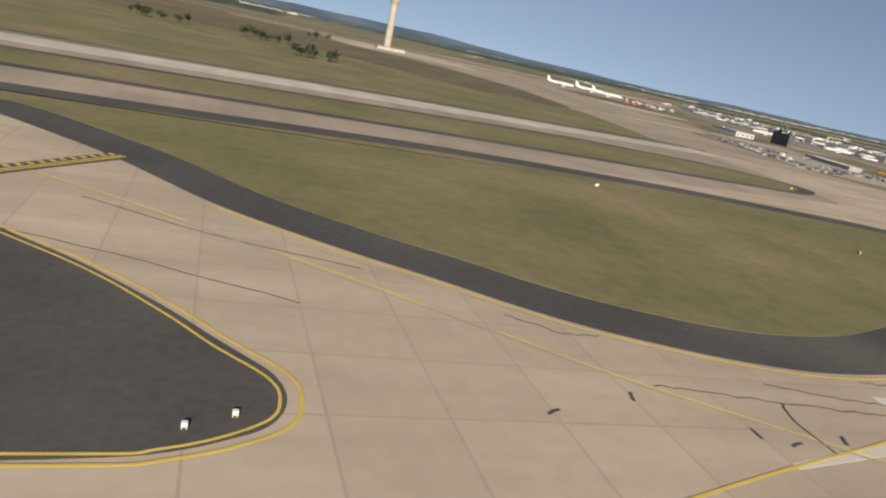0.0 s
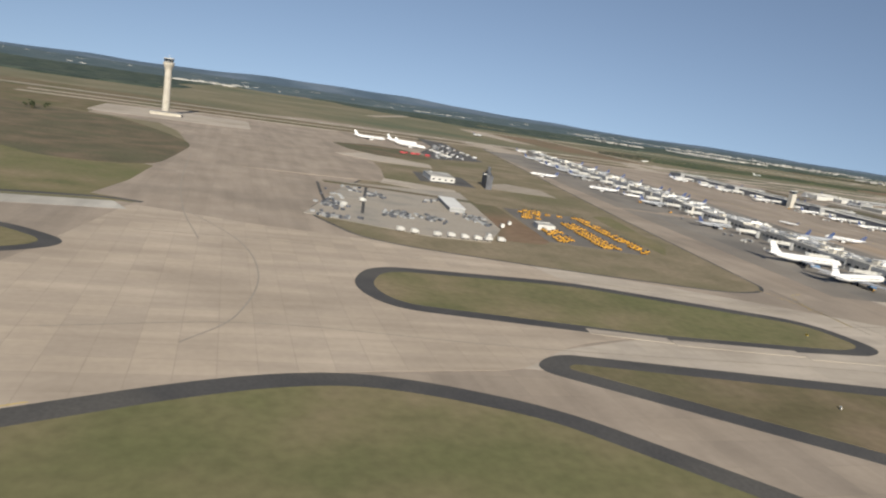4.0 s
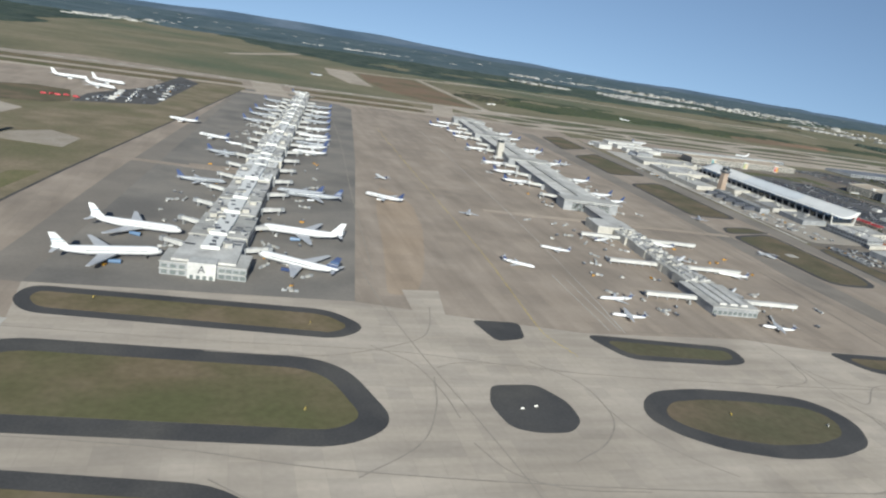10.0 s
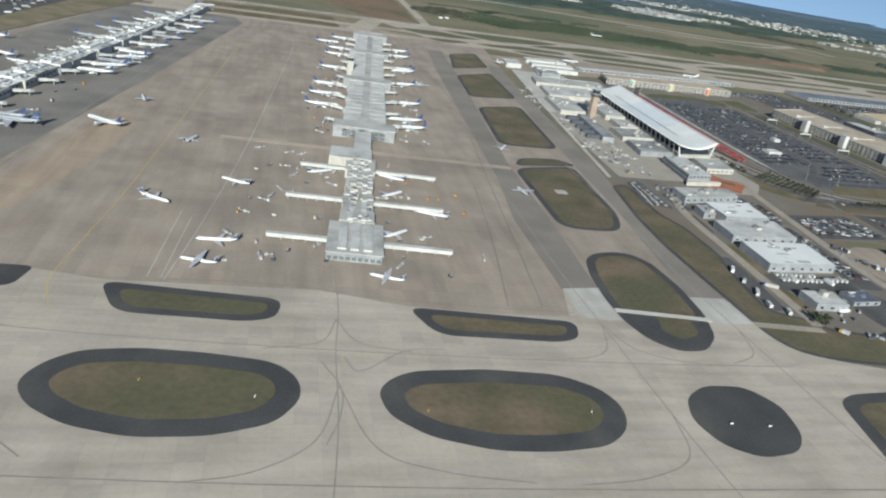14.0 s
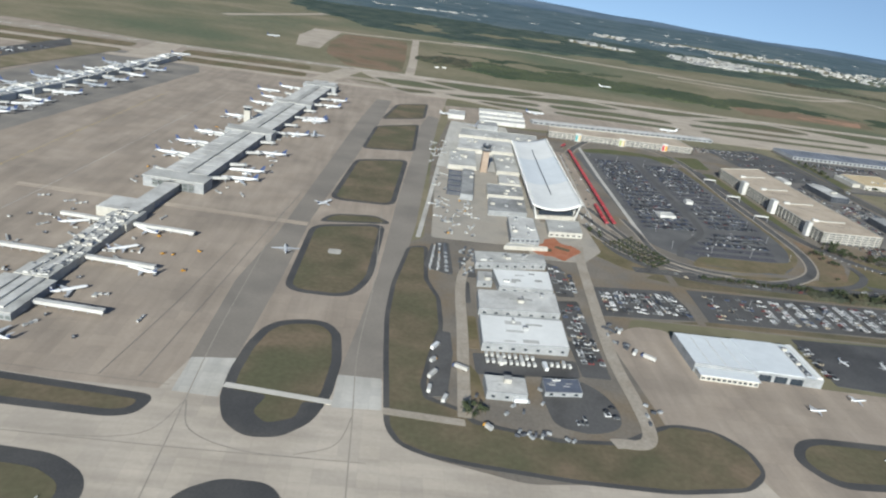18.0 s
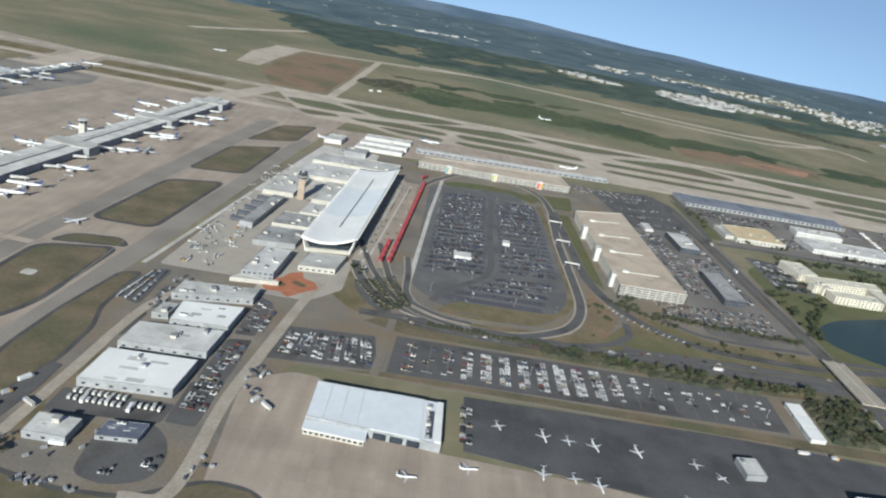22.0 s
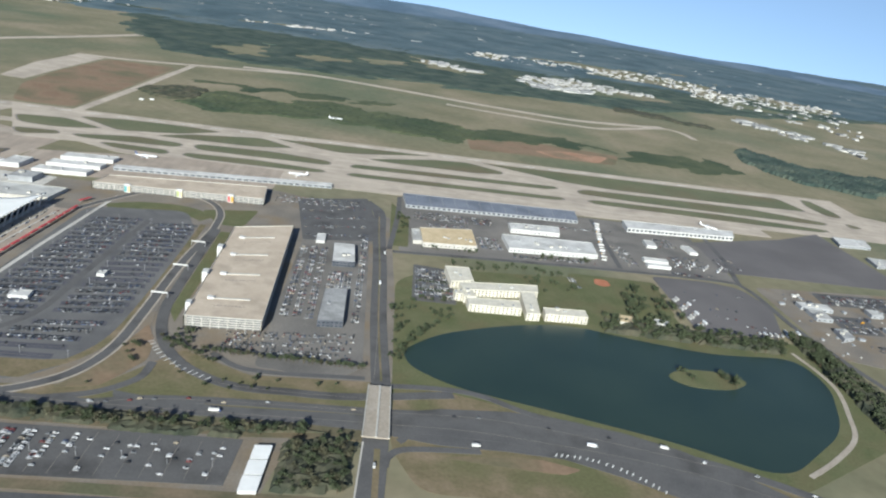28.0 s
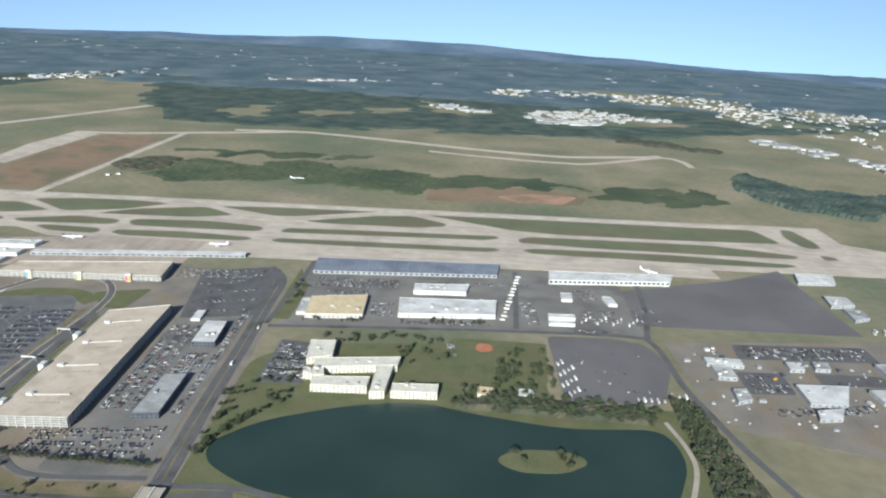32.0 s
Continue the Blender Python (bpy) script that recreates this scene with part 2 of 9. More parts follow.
TAXI = jointed("taxiway_concrete", [(0.412, 0.362, 0.302), (0.466, 0.412, 0.348)], 12.0, (0.374, 0.328, 0.274), 0.93, (0.012, 0.10))
LANE = material("worn_taxi_lane", [(0.215, 0.192, 0.166), (0.262, 0.234, 0.202)], 0.015, 0.9, fine=0.4, stain=(0.196, 0.176, 0.154), stain_scale=0.012, grain_depth=0.12)
DUSTY = material("dusty_paving", [(0.150, 0.135, 0.118), (0.215, 0.188, 0.155)], 0.02, 0.9, fine=0.4, stain=(0.19, 0.15, 0.105), stain_scale=0.018)
NEW_CONC = material("new_concrete", [(0.50, 0.475, 0.43), (0.56, 0.535, 0.49)], 0.05, 0.9, fine=0.4, grain_depth=0.08)
RUSTY = jointed("rust_stained_concrete", [(0.345, 0.270, 0.200), (0.385, 0.308, 0.235)], 15.0, (0.330, 0.262, 0.198), 0.9)
PALE = jointed("pale_concrete", [(0.44, 0.42, 0.38), (0.51, 0.49, 0.45)], 9.0, (0.39, 0.37, 0.33), 0.9)
APRON_DARK = material("dark_worn_apron", [(0.190, 0.178, 0.163), (0.262, 0.238, 0.208)], 0.018, 0.9, fine=0.4, stain=(0.160, 0.150, 0.138), stain_scale=0.014, grain_depth=0.15)
ROAD_CONC = material("concrete_road", [(0.30, 0.26, 0.21), (0.36, 0.32, 0.27)], 0.05, 0.9, fine=0.4)
YELLOW = material("yellow_paint", [(0.52, 0.38, 0.08), (0.62, 0.47, 0.13)], 0.3, 0.7)
WHITE_LINE = material("white_paint", [(0.62, 0.62, 0.58), (0.75, 0.74, 0.70)], 0.3, 0.7)
DARK_LINE = material("tyre_marks", [(0.265, 0.238, 0.205), (0.330, 0.298, 0.258)], 0.2, 0.9)
RED_PAINT = material("red_sign_paint", [(0.15, 0.03, 0.025), (0.20, 0.04, 0.03)], 0.3, 0.7)
ROOF_WHITE = material("white_membrane_roof", [(0.46, 0.452, 0.435), (0.60, 0.592, 0.565)], 0.05, 0.7, fine=0.4, stain=(0.39, 0.38, 0.36), stain_scale=0.04, grain_depth=0.18)
ROOF_GREY = material("grey_membrane_roof", [(0.25, 0.25, 0.25), (0.36, 0.36, 0.35)], 0.05, 0.8, fine=0.4, stain=(0.20, 0.20, 0.195), stain_scale=0.04)
ROOF_LIGHT = material("light_gravel_roof", [(0.36, 0.355, 0.335), (0.52, 0.515, 0.49)], 0.035, 0.85, fine=0.5, stain=(0.30, 0.295, 0.28), stain_scale=0.03)
ROOF_DARK = material("dark_bitumen_roof", [(0.085, 0.098, 0.135), (0.125, 0.140, 0.180)], 0.05, 0.8, fine=0.3)
CREAM = material("cream_stucco", [(0.50, 0.47, 0.39), (0.60, 0.565, 0.48)], 0.08, 0.8, fine=0.3)
CLAY = material("exposed_clay", [(0.30, 0.170, 0.110), (0.36, 0.225, 0.150)], 0.015, 0.95, fine=0.1, stain=(0.20, 0.145, 0.095), stain_scale=0.010)
TOWN_WALL = material("far_town_wall", [(0.24, 0.24, 0.235), (0.34, 0.34, 0.33)], 0.02, 0.9, island=True)
ROOF_TAN = material("tan_roof", [(0.46, 0.36, 0.22), (0.56, 0.45, 0.29)], 0.05, 0.85, fine=0.3)
DECK = material("parking_deck_concrete", [(0.42, 0.348, 0.272), (0.49, 0.412, 0.328)], 0.04, 0.9, fine=0.3, stain=(0.36, 0.30, 0.235), stain_scale=0.03, grain_depth=0.12)
WALL_PALE = material("pale_precast_wall", [(0.37, 0.355, 0.32), (0.46, 0.445, 0.405)], 0.15, 0.85, fine=0.6)
WALL_GREY = material("grey_metal_wall", [(0.22, 0.23, 0.24), (0.31, 0.32, 0.33)], 0.1, 0.6, fine=0.5)
WALL_WHITE = material("white_panel_wall", [(0.42, 0.42, 0.41), (0.54, 0.54, 0.52)], 0.1, 0.7, fine=0.5)
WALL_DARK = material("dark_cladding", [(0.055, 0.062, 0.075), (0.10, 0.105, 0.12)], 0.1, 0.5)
HALL_GLASS = material("greenish_hall_glass", [(0.115, 0.135, 0.135), (0.165, 0.185, 0.182)], 0.1, 0.25, ior=0.5)
GLASS = material("dark_window_glass", [(0.018, 0.026, 0.036), (0.035, 0.045, 0.058)], 0.1, 0.12, ior=0.6)
STEEL = material("galvanised_steel", [(0.36, 0.37, 0.38), (0.46, 0.46, 0.46)], 0.4, 0.45, metal=0.5)
RED = material("red_canopy_fabric", [(0.36, 0.050, 0.060), (0.44, 0.085, 0.090)], 0.1, 0.7)
BRICK = material("red_brick_paving", [(0.32, 0.12, 0.065), (0.40, 0.17, 0.10)], 0.1, 0.9, fine=0.6)
MACHINE = material("yellow_machine_paint", [(0.46, 0.235, 0.03), (0.58, 0.31, 0.05)], 0.3, 0.55)
CONTAINER = material("grey_cargo_container", [(0.25, 0.25, 0.25), (0.45, 0.45, 0.44)], 0.15, 0.5, island=True)
JET_WHITE = material("white_aircraft_paint", [(0.62, 0.63, 0.64), (0.70, 0.71, 0.72)], 0.1, 0.35, ior=0.4)
JET_GREY = material("grey_aircraft_paint", [(0.27, 0.29, 0.32), (0.33, 0.35, 0.38)], 0.1, 0.35, ior=0.5)
JET_WING = material("grey_wing_paint", [(0.42, 0.43, 0.45), (0.50, 0.51, 0.53)], 0.1, 0.4)
JET_BLUE = material("blue_tail_paint", [(0.035, 0.055, 0.13), (0.05, 0.075, 0.17)], 0.2, 0.35, ior=0.5)
JET_BELLY = material("blue_engine_paint", [(0.09, 0.16, 0.27), (0.12, 0.20, 0.32)], 0.2, 0.35)
RUBBER = material("dark_rubber", [(0.02, 0.02, 0.02), (0.03, 0.03, 0.03)], 0.3, 0.8)
BARK = material("bark", [(0.06, 0.045, 0.03), (0.10, 0.075, 0.05)], 1.0, 0.95)
ROOF_SLATE = material("slate_blue_roof", [(0.150, 0.168, 0.205), (0.200, 0.218, 0.252)], 0.03, 0.75, fine=0.3, stain=(0.13, 0.145, 0.175), stain_scale=0.02)
TOWER_BROWN = material("brown_tower_cladding", [(0.300, 0.235, 0.185), (0.350, 0.280, 0.225)], 0.08, 0.8, fine=0.3)
TEAL = material("teal_cladding", [(0.08, 0.26, 0.27), (0.11, 0.32, 0.33)], 0.1, 0.6)
OLIVE_PANEL = material("olive_cladding", [(0.26, 0.30, 0.12), (0.32, 0.36, 0.16)], 0.1, 0.6)
LEAF = material("tree_leaves", [(0.034, 0.046, 0.024), (0.060, 0.072, 0.040)], 0.25, 0.9, island=True)
LEAF_BROWN = material("autumn_leaves", [(0.048, 0.050, 0.030), (0.078, 0.074, 0.046)], 0.15, 0.9, island=True)
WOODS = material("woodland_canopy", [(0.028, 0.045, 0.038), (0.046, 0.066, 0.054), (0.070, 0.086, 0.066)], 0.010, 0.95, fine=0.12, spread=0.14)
# distance haze is mixed into this canopy colour as a blue tint
HAZED_WOODS = material("haze_tinted_woodland", [(0.052, 0.082, 0.096), (0.070, 0.105, 0.122), (0.098, 0.128, 0.138)], 0.003, 0.95, fine=0.03, spread=0.13)
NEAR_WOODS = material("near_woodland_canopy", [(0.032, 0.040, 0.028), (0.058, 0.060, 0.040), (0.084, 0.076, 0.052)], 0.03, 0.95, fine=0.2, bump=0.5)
# horizon hills: aerial haze painted into the colour, bluer still
HAZED_HILLS = material("far_forest", [(0.070, 0.110, 0.155), (0.088, 0.132, 0.182), (0.118, 0.160, 0.212)], 0.0016, 0.95, fine=0.010, spread=0.12)
ROOF_BRIGHT = material("bright_white_roof", [(0.68, 0.68, 0.66), (0.75, 0.75, 0.73)], 0.04, 0.6, fine=0.2, grain_depth=0.08)
ROOF_COOL = material("cool_white_roof", [(0.60, 0.63, 0.65), (0.66, 0.69, 0.71)], 0.04, 0.6, fine=0.2, grain_depth=0.08)
CAR_GLASS = material("car_window_glass", [(0.020, 0.024, 0.030), (0.034, 0.038, 0.046)], 0.1, 0.5, ior=0.2)
CAR_COLORS = [material(k + "_car_paint", [c, tuple(v * 1.15 for v in c)], 0.2, 0.45, ior=0.3) for k, c in (
    ("white", (0.60, 0.60, 0.60)), ("silver", (0.34, 0.35, 0.36)), ("black", (0.02, 0.02, 0.022)), ("grey", (0.14, 0.145, 0.15)),
    ("red", (0.15, 0.035, 0.03)), ("blue", (0.055, 0.075, 0.13)), ("beige", (0.40, 0.34, 0.25)))]


def water():
    m = material("lake_water", [(0.020, 0.036, 0.030), (0.028, 0.046, 0.036)], 0.01, 0.3, ior=0.28)
    nt = m.node_tree
    n, l = nt.nodes, nt.links
    geo, tex, bp = n.new("ShaderNodeNewGeometry"), n.new("ShaderNodeTexNoise"), n.new("ShaderNodeBump")
    tex.inputs["Scale"].default_value, tex.inputs["Detail"].default_value = 0.5 / UNIT, 4
    l.new(geo.outputs["Position"], tex.inputs["Vector"])
    bp.inputs["Strength"].default_value, bp.inputs["Distance"].default_value = 0.35, 0.4 * UNIT
    l.new(tex.outputs["Fac"], bp.inputs["Height"])
    l.new(bp.outputs[0], n["Principled BSDF"].inputs["Normal"])
    return m


WATER = water()


YARD = material("yard_concrete", [(0.335, 0.300, 0.255), (0.392, 0.354, 0.304)], 0.03, 0.9, fine=0.4, stain=(0.29, 0.27, 0.238), stain_scale=0.03, grain_depth=0.14)


# ---- mesh helpers ----
def mesh_of(name, verts, faces, mats, which=None):
    me = bpy.data.meshes.new(name)
    me.from_pydata(verts, [], faces)
    for m in mats if isinstance(mats, (list, tuple)) else [mats]:
        me.materials.append(m)
    if which is not None:
        me.polygons.foreach_set("material_index", which)
    me.update()
    return me


def part(name, me, parent=None, label="", m=None):
    ob = new(name, me)
    if parent is not None:
        ob.parent = parent
    if m is not None:
        ob.matrix_basis = m
    if label:
        ob["label"] = label
    return ob


def thing(name, label, category, group="", kind="", m=None):
    ob = new(name)
    ob.empty_display_size = 1.0
    if m is not None:
        ob.matrix_basis = m
    return tagged(ob, label, category, group, kind)


def rounded(pts, r, steps=6):
    """The outline with each corner turned into an arc of about radius r."""
    if not r:
        return [tuple(p) for p in pts]
    out, k = [], len(pts)
    for i in range(k):
        a, b, c = (Vector(pts[(i + d) % k][:2]) for d in (-1, 0, 1))
        u, v = (a - b), (c - b)
        d = min(r, u.length * 0.48, v.length * 0.48)
        p, q = b + u.normalized() * d, b + v.normalized() * d
        for s in range(steps + 1):
            t = s / steps
            out.append(tuple((1 - t) ** 2 * p + 2 * t * (1 - t) * b + t * t * q))
    return out


def area(pts):
    return sum(pts[i - 1][0] * pts[i][1] - pts[i][0] * pts[i - 1][1] for i in range(len(pts))) / 2


def slab_mesh(name, pts, z0, z1, mat, side=None):
    pts = list(pts) if area(pts) > 0 else list(pts)[::-1]
    k = len(pts)
    verts = [(x, y, z1) for x, y in pts] + [(x, y, z0) for x, y in pts]
    faces = [tuple(range(k))] + [(i, i + k, (i + 1) % k + k, (i + 1) % k) for i in range(k)]
    return mesh_of(name, verts, faces, [mat, side or mat], [0] + [1] * k)





COUNT = [0]


def lift():
    """A few millimetres more for each sheet, so that no two lie in one plane."""
    COUNT[0] += 1
    return 0.04 * ((COUNT[0] * 0.618034) % 1.0)


def sheet(name, pts, level, mat, label, category, r=0.0):
    """A paved or planted area of the ground; higher levels lie on lower ones."""
    z = 0.05 * level + lift()
    ob = new(name, slab_mesh(name, rounded(pts, r), -0.3, z, mat))
    return tagged(ob, label, category, kind="structure")


def inset(pts, d):
    pts = list(pts) if area(pts) > 0 else list(pts)[::-1]
    out, k = [], len(pts)
    for i in range(k):
        a, b, c = (Vector(pts[(i + s) % k][:2]) for s in (-1, 0, 1))
        u, v = (b - a).normalized(), (c - b).normalized()
        nu, nv = Vector((-u.y, u.x)), Vector((-v.y, v.x))
        h = nu + nv
        h = h / max(0.35, h.dot(nu))
        out.append(tuple(b + h * d))
    return out


def smooth_line(pts, steps=10):
    """A curve through the points."""
    P = [Vector(p) for p in pts]
    P = [2 * P[0] - P[1]] + P + [2 * P[-1] - P[-2]]
    out = []
    for i in range(1, len(P) - 2):
        for s in range(steps):
            t = s / steps
            a, b, c, d = P[i - 1 : i + 3]
            out.append(0.5 * (2 * b + (c - a) * t + (2 * a - 5 * b + 4 * c - d) * t * t + (3 * b - a - 3 * c + d) * t ** 3))
    return out + [P[-2]]


def ribbon_mesh(name, pts, width, z0, z1, mat):
    pts = [Vector(p[:2]) for p in pts]
    left, right = [], []
    for i, p in enumerate(pts):
        d = (pts[min(i + 1, len(pts) - 1)] - pts[max(i - 1, 0)]).normalized()
        s = Vector((-d.y, d.x)) * width / 2
        left.append(p + s)
        right.append(p - s)
    k = len(pts)
    verts = [(*p, z1) for p in left] + [(*p, z1) for p in right] + [(*p, z0) for p in left] + [(*p, z0) for p in right]
    faces = []
    for i in range(k - 1):
        faces += [(i, k + i, k + i + 1, i + 1), (2 * k + i, i, i + 1, 2 * k + i + 1), (k + i, 3 * k + i, 3 * k + i + 1, k + i + 1)]
    return mesh_of(name, verts, faces, mat)


def ribbon(name, pts, width, level, mat, label, category, curve=True):
    z = 0.05 * level + lift()
    ob = new(name, ribbon_mesh(name, smooth_line(pts) if curve else pts, width, -0.2, z, mat))
    return tagged(ob, label, category, kind="structure")


BOX = [(0, 3, 2, 1), (4, 5, 6, 7), (0, 1, 5, 4), (1, 2, 6, 5), (2, 3, 7, 6), (3, 0, 4, 7)]


class Soup:
    """Collects simple solids into one mesh."""

    def __init__(self):
        self.v, self.f, self.m = [], [], []

    def box(self, c, size, turn=0.0, mat=0, taper=1.0):
        k, (cx, cy, cz), (a, b, h) = len(self.v), c, [s / 2 for s in size]
        ct, st = math.cos(turn), math.sin(turn)
        for z, s in ((-h, 1.0), (h, taper)):
            for x, y in ((-a, -b), (a, -b), (a, b), (-a, b)):
                self.v.append((cx + (x * ct - y * st) * s, cy + (x * st + y * ct) * s, cz + z))
        self.f += [tuple(k + i for i in f) for f in BOX]
        self.m += [mat] * 6
        return self

    def prism(self, pts, z0, z1, mat=0, top=None):
        pts = list(pts) if area(pts) > 0 else list(pts)[::-1]
        k, n = len(self.v), len(pts)
        self.v += [(x, y, z0) for x, y in pts] + [(x, y, z1) for x, y in pts]
        self.f += [tuple(k + n + i for i in range(n))] + [(k + i, k + (i + 1) % n, k + n + (i + 1) % n, k + n + i) for i in range(n)]
        self.m += [mat if top is None else top] + [mat] * n
        return self

    def tube(self, a, b, r0, r1, seg=8, mat=0):
        a, b = Vector(a), Vector(b)
        d = (b - a).normalized()
        u = d.orthogonal().normalized()
        w = d.cross(u)
        k = len(self.v)
        for p, r in ((a, r0), (b, r1)):
            for i in range(seg):
                t = 2 * math.pi * i / seg
                self.v.append(tuple(p + (u * math.cos(t) + w * math.sin(t)) * r))
        self.f += [(k + i, k + (i + 1) % seg, k + seg + (i + 1) % seg, k + seg + i) for i in range(seg)]
        self.f += [tuple(k + seg + i for i in range(seg)), tuple(k + seg - 1 - i for i in range(seg))]
        self.m += [mat] * (seg + 2)
        return self

    def mesh(self, name, *mats):
        return mesh_of(name, self.v, self.f, list(mats), self.m)


def lerp(a, b, t):
    return (a[0] + (b[0] - a[0]) * t, a[1] + (b[1] - a[1]) * t)


def at(q, u, v):
    """A point of the quad q: u along its first side, v across."""
    return lerp(lerp(q[0], q[1], u), lerp(q[3], q[2], u), v)

# ---- ground ----
LOT = material("worn_lot_asphalt", [(0.112, 0.110, 0.110), (0.150, 0.146, 0.142)], 0.02, 0.88, fine=0.4, stain=(0.095, 0.094, 0.096), stain_scale=0.015, grain_depth=0.15)

def make_ground():
    # a disc that reaches the wooded horizon
    n, radii = 120, (0, 500, 1200, 2200, 3500, 5000, 6500, 8000, 9000, 9800)
    verts, faces = [(1500, 0, 0)], []
    for r in radii[1:]:
        verts += [(1500 + r * math.cos(2 * math.pi * i / n), r * math.sin(2 * math.pi * i / n), 0.0) for i in range(n)]
    for i in range(n):
        faces.append((0, 1 + i, 1 + (i + 1) % n))
    for k in range(len(radii) - 2):
        for i in range(n):
            a, b = 1 + k * n + i, 1 + k * n + (i + 1) % n
            faces.append((a, a + n, b + n, b))
    tagged(new("ground", mesh_of("ground", verts, faces, FIELD)), "tan and green dry grass fields round an airport", "ground", kind="structure")


make_ground()

# airfield pavement
sheet("airfield_pavement", [(-400, -60), (2500, -60), (2500, 190), (1800, 200), (1560, 200), (1560, 620), (1650, 1420), (1100, 1640), (760, 1720), (560, 1750), (440, 1650), (330, 1420), (200, 1330), (190, 1080), (290, 1040), (322, 940), (345, 780), (318, 600), (300, 420), (325, 403), (90, 364), (-400, 240)], 1, CONCRETE, "brown-tan concrete apron and taxiways", "pavement", 6)
sheet("dry_field", [(-1500, 330), (-400, 262), (90, 372), (300, 412), (330, 404), (336, 408), (320, 418), (304, 424), (318, 490), (326, 580), (300, 600), (100, 720), (-400, 900), (-1500, 1000)], 2, GRASS_OLIVE, "olive dry grass field", "ground")
sheet("dry_field", [(-1500, 1100), (100, 1110), (190, 1080), (200, 1330), (330, 1420), (430, 1640), (200, 1800), (-1500, 1900)], 2, GRASS, "tan dry grass field round the control tower", "ground")
sheet("runway", [(-900, -95), (3200, -95), (3200, -150), (-900, -150)], 2, OLD_ASPHALT, "grey worn asphalt runway", "runway")
sheet("taxiway", [(1540, 50), (2420, 60), (2420, 190), (1800, 196), (1545, 220)], 1.9, TAXI, "pale tan concrete taxiway beside the hangar ground", "taxiway")
# lighter taxiway lanes beside the islands
sheet("taxiway", [(-400, 35), (60, 20), (300, 100), (420, 150), (486, 156), (520, 184), (565, 200), (590, 240), (568, 290), (556, 324), (480, 352), (400, 372), (330, 400), (300, 250), (-400, 120)], 2, TAN_TAXI, "tan concrete taxiway with tar-sealed cracks", "taxiway", 10)
sheet("taxiway", [(486, 158), (760, 110), (940, 60), (1560, 60), (1560, 240), (1545, 264), (1516, 264), (1500, 250), (1450, 250), (1449, 272), (1420, 268), (1411, 229), (1355, 229), (1304, 234), (1250, 250), (1130, 251), (1060, 268), (985, 288), (800, 296), (806, 240), (767, 254), (766, 234), (740, 240), (700, 262), (640, 292), (560, 322), (566, 286), (590, 240), (560, 196), (512, 178)], 2.2, TAXI, "pale grey concrete taxiway", "taxiway")
sheet("taxiway", [(-400, 250), (90, 366), (320, 404), (330, 382), (100, 340), (-400, 226)], 2, PALE, "narrow pale concrete taxiway", "taxiway")
ribbon("shoulder", [(-400, 264), (-160, 322), (90, 374), (240, 401), (308, 413), (336, 408)], 5, 5, SHOULDER, "dark asphalt shoulder of a dry field", "pavement")
sheet("stained_lane", [(1010, 302), (1031, 306), (1047, 350), (1060, 400), (1076, 470), (1086, 552), (1080, 600), (1066, 626), (1050, 560), (1040, 500), (1028, 410), (1018, 350)], 2, RUSTY, "rust-stained band of apron concrete", "apron", 10)
sheet("pale_pavement", [(1022, 313), (1048, 314), (1036, 239), (1020, 237)], 3, TAXI, "newer pale concrete patch", "pavement")
sheet("pale_pavement", [(1419, 228), (1447, 226), (1449, 272), (1420, 268)], 3, PALE, "newer pale concrete patch", "pavement")
sheet("pale_pavement", [(1516, 226), (1547, 228), (1546, 264), (1517, 264)], 3, PALE, "newer pale concrete patch", "pavement")
sheet("pale_pavement", [(767, 254), (806, 246), (804, 226), (768, 233)], 3, PALE, "pale concrete strip beside a grass island", "pavement")
sheet("pale_pavement", [(101, 57.5), (117, 55.5), (122, 53.5), (131, 56.5), (157, 65), (154, 62.5), (130, 53.5), (124, 53), (122, 49.5), (114, 50.5), (114, 46.5), (104, 47), (89, 43.5), (72, 40.5), (72, 41.6), (88, 45.5), (99, 49)], 3, NEW_CONC, "pale concrete repair patch", "pavement")
for pts in ([(536, 199), (573, 191), (573, 198), (537, 206)], [(573, 189), (635, 181), (636, 189), (574, 196)], [(636, 178), (676, 174), (677, 186), (637, 187)]):
    sheet("pale_pavement", pts, 5, TAXI, "stepped concrete overlay along an island shoulder", "pavement")
# dark apron round the long concourse
sheet("apron_asphalt", [(772, 300), (806, 294), (836, 440), (866, 640), (905, 900), (950, 1200), (985, 1470), (925, 1470), (880, 1120), (838, 820), (802, 560)], 1.6, LANE, "worn edge of the dark apron", "apron")
sheet("apron_asphalt", [(800, 292), (985, 280), (1060, 760), (1140, 1330), (1100, 1470), (930, 1470)], 2, APRON_DARK, "dark grey worn apron round the long concourse", "apron")
sheet("apron_lane", [(868, 640), (930, 640), (930, 655), (868, 655)], 3, CONCRETE, "tan concrete lane across the dark apron", "apron")
sheet("apron_lane", [(745, 655), (915, 625), (917, 636), (747, 667)], 3, CONCRETE, "tan concrete lane across the dark apron", "apron")
sheet("apron_asphalt", [(1419, 266), (1448, 270), (1456, 400), (1462, 560), (1470, 640), (1490, 830), (1512, 1060), (1530, 1300), (1500, 1300), (1478, 1076), (1450, 700), (1436, 509), (1421, 393)], 2, LANE, "darker worn taxi lane", "apron")
sheet("apron_asphalt", [(1517, 264), (1546, 264), (1556, 434), (1572, 574), (1606, 1000), (1622, 1180), (1602, 1200), (1586, 1100), (1568, 860), (1550, 640), (1536, 430), (1525, 330)], 2, LANE, "darker worn taxi lane", "apron")
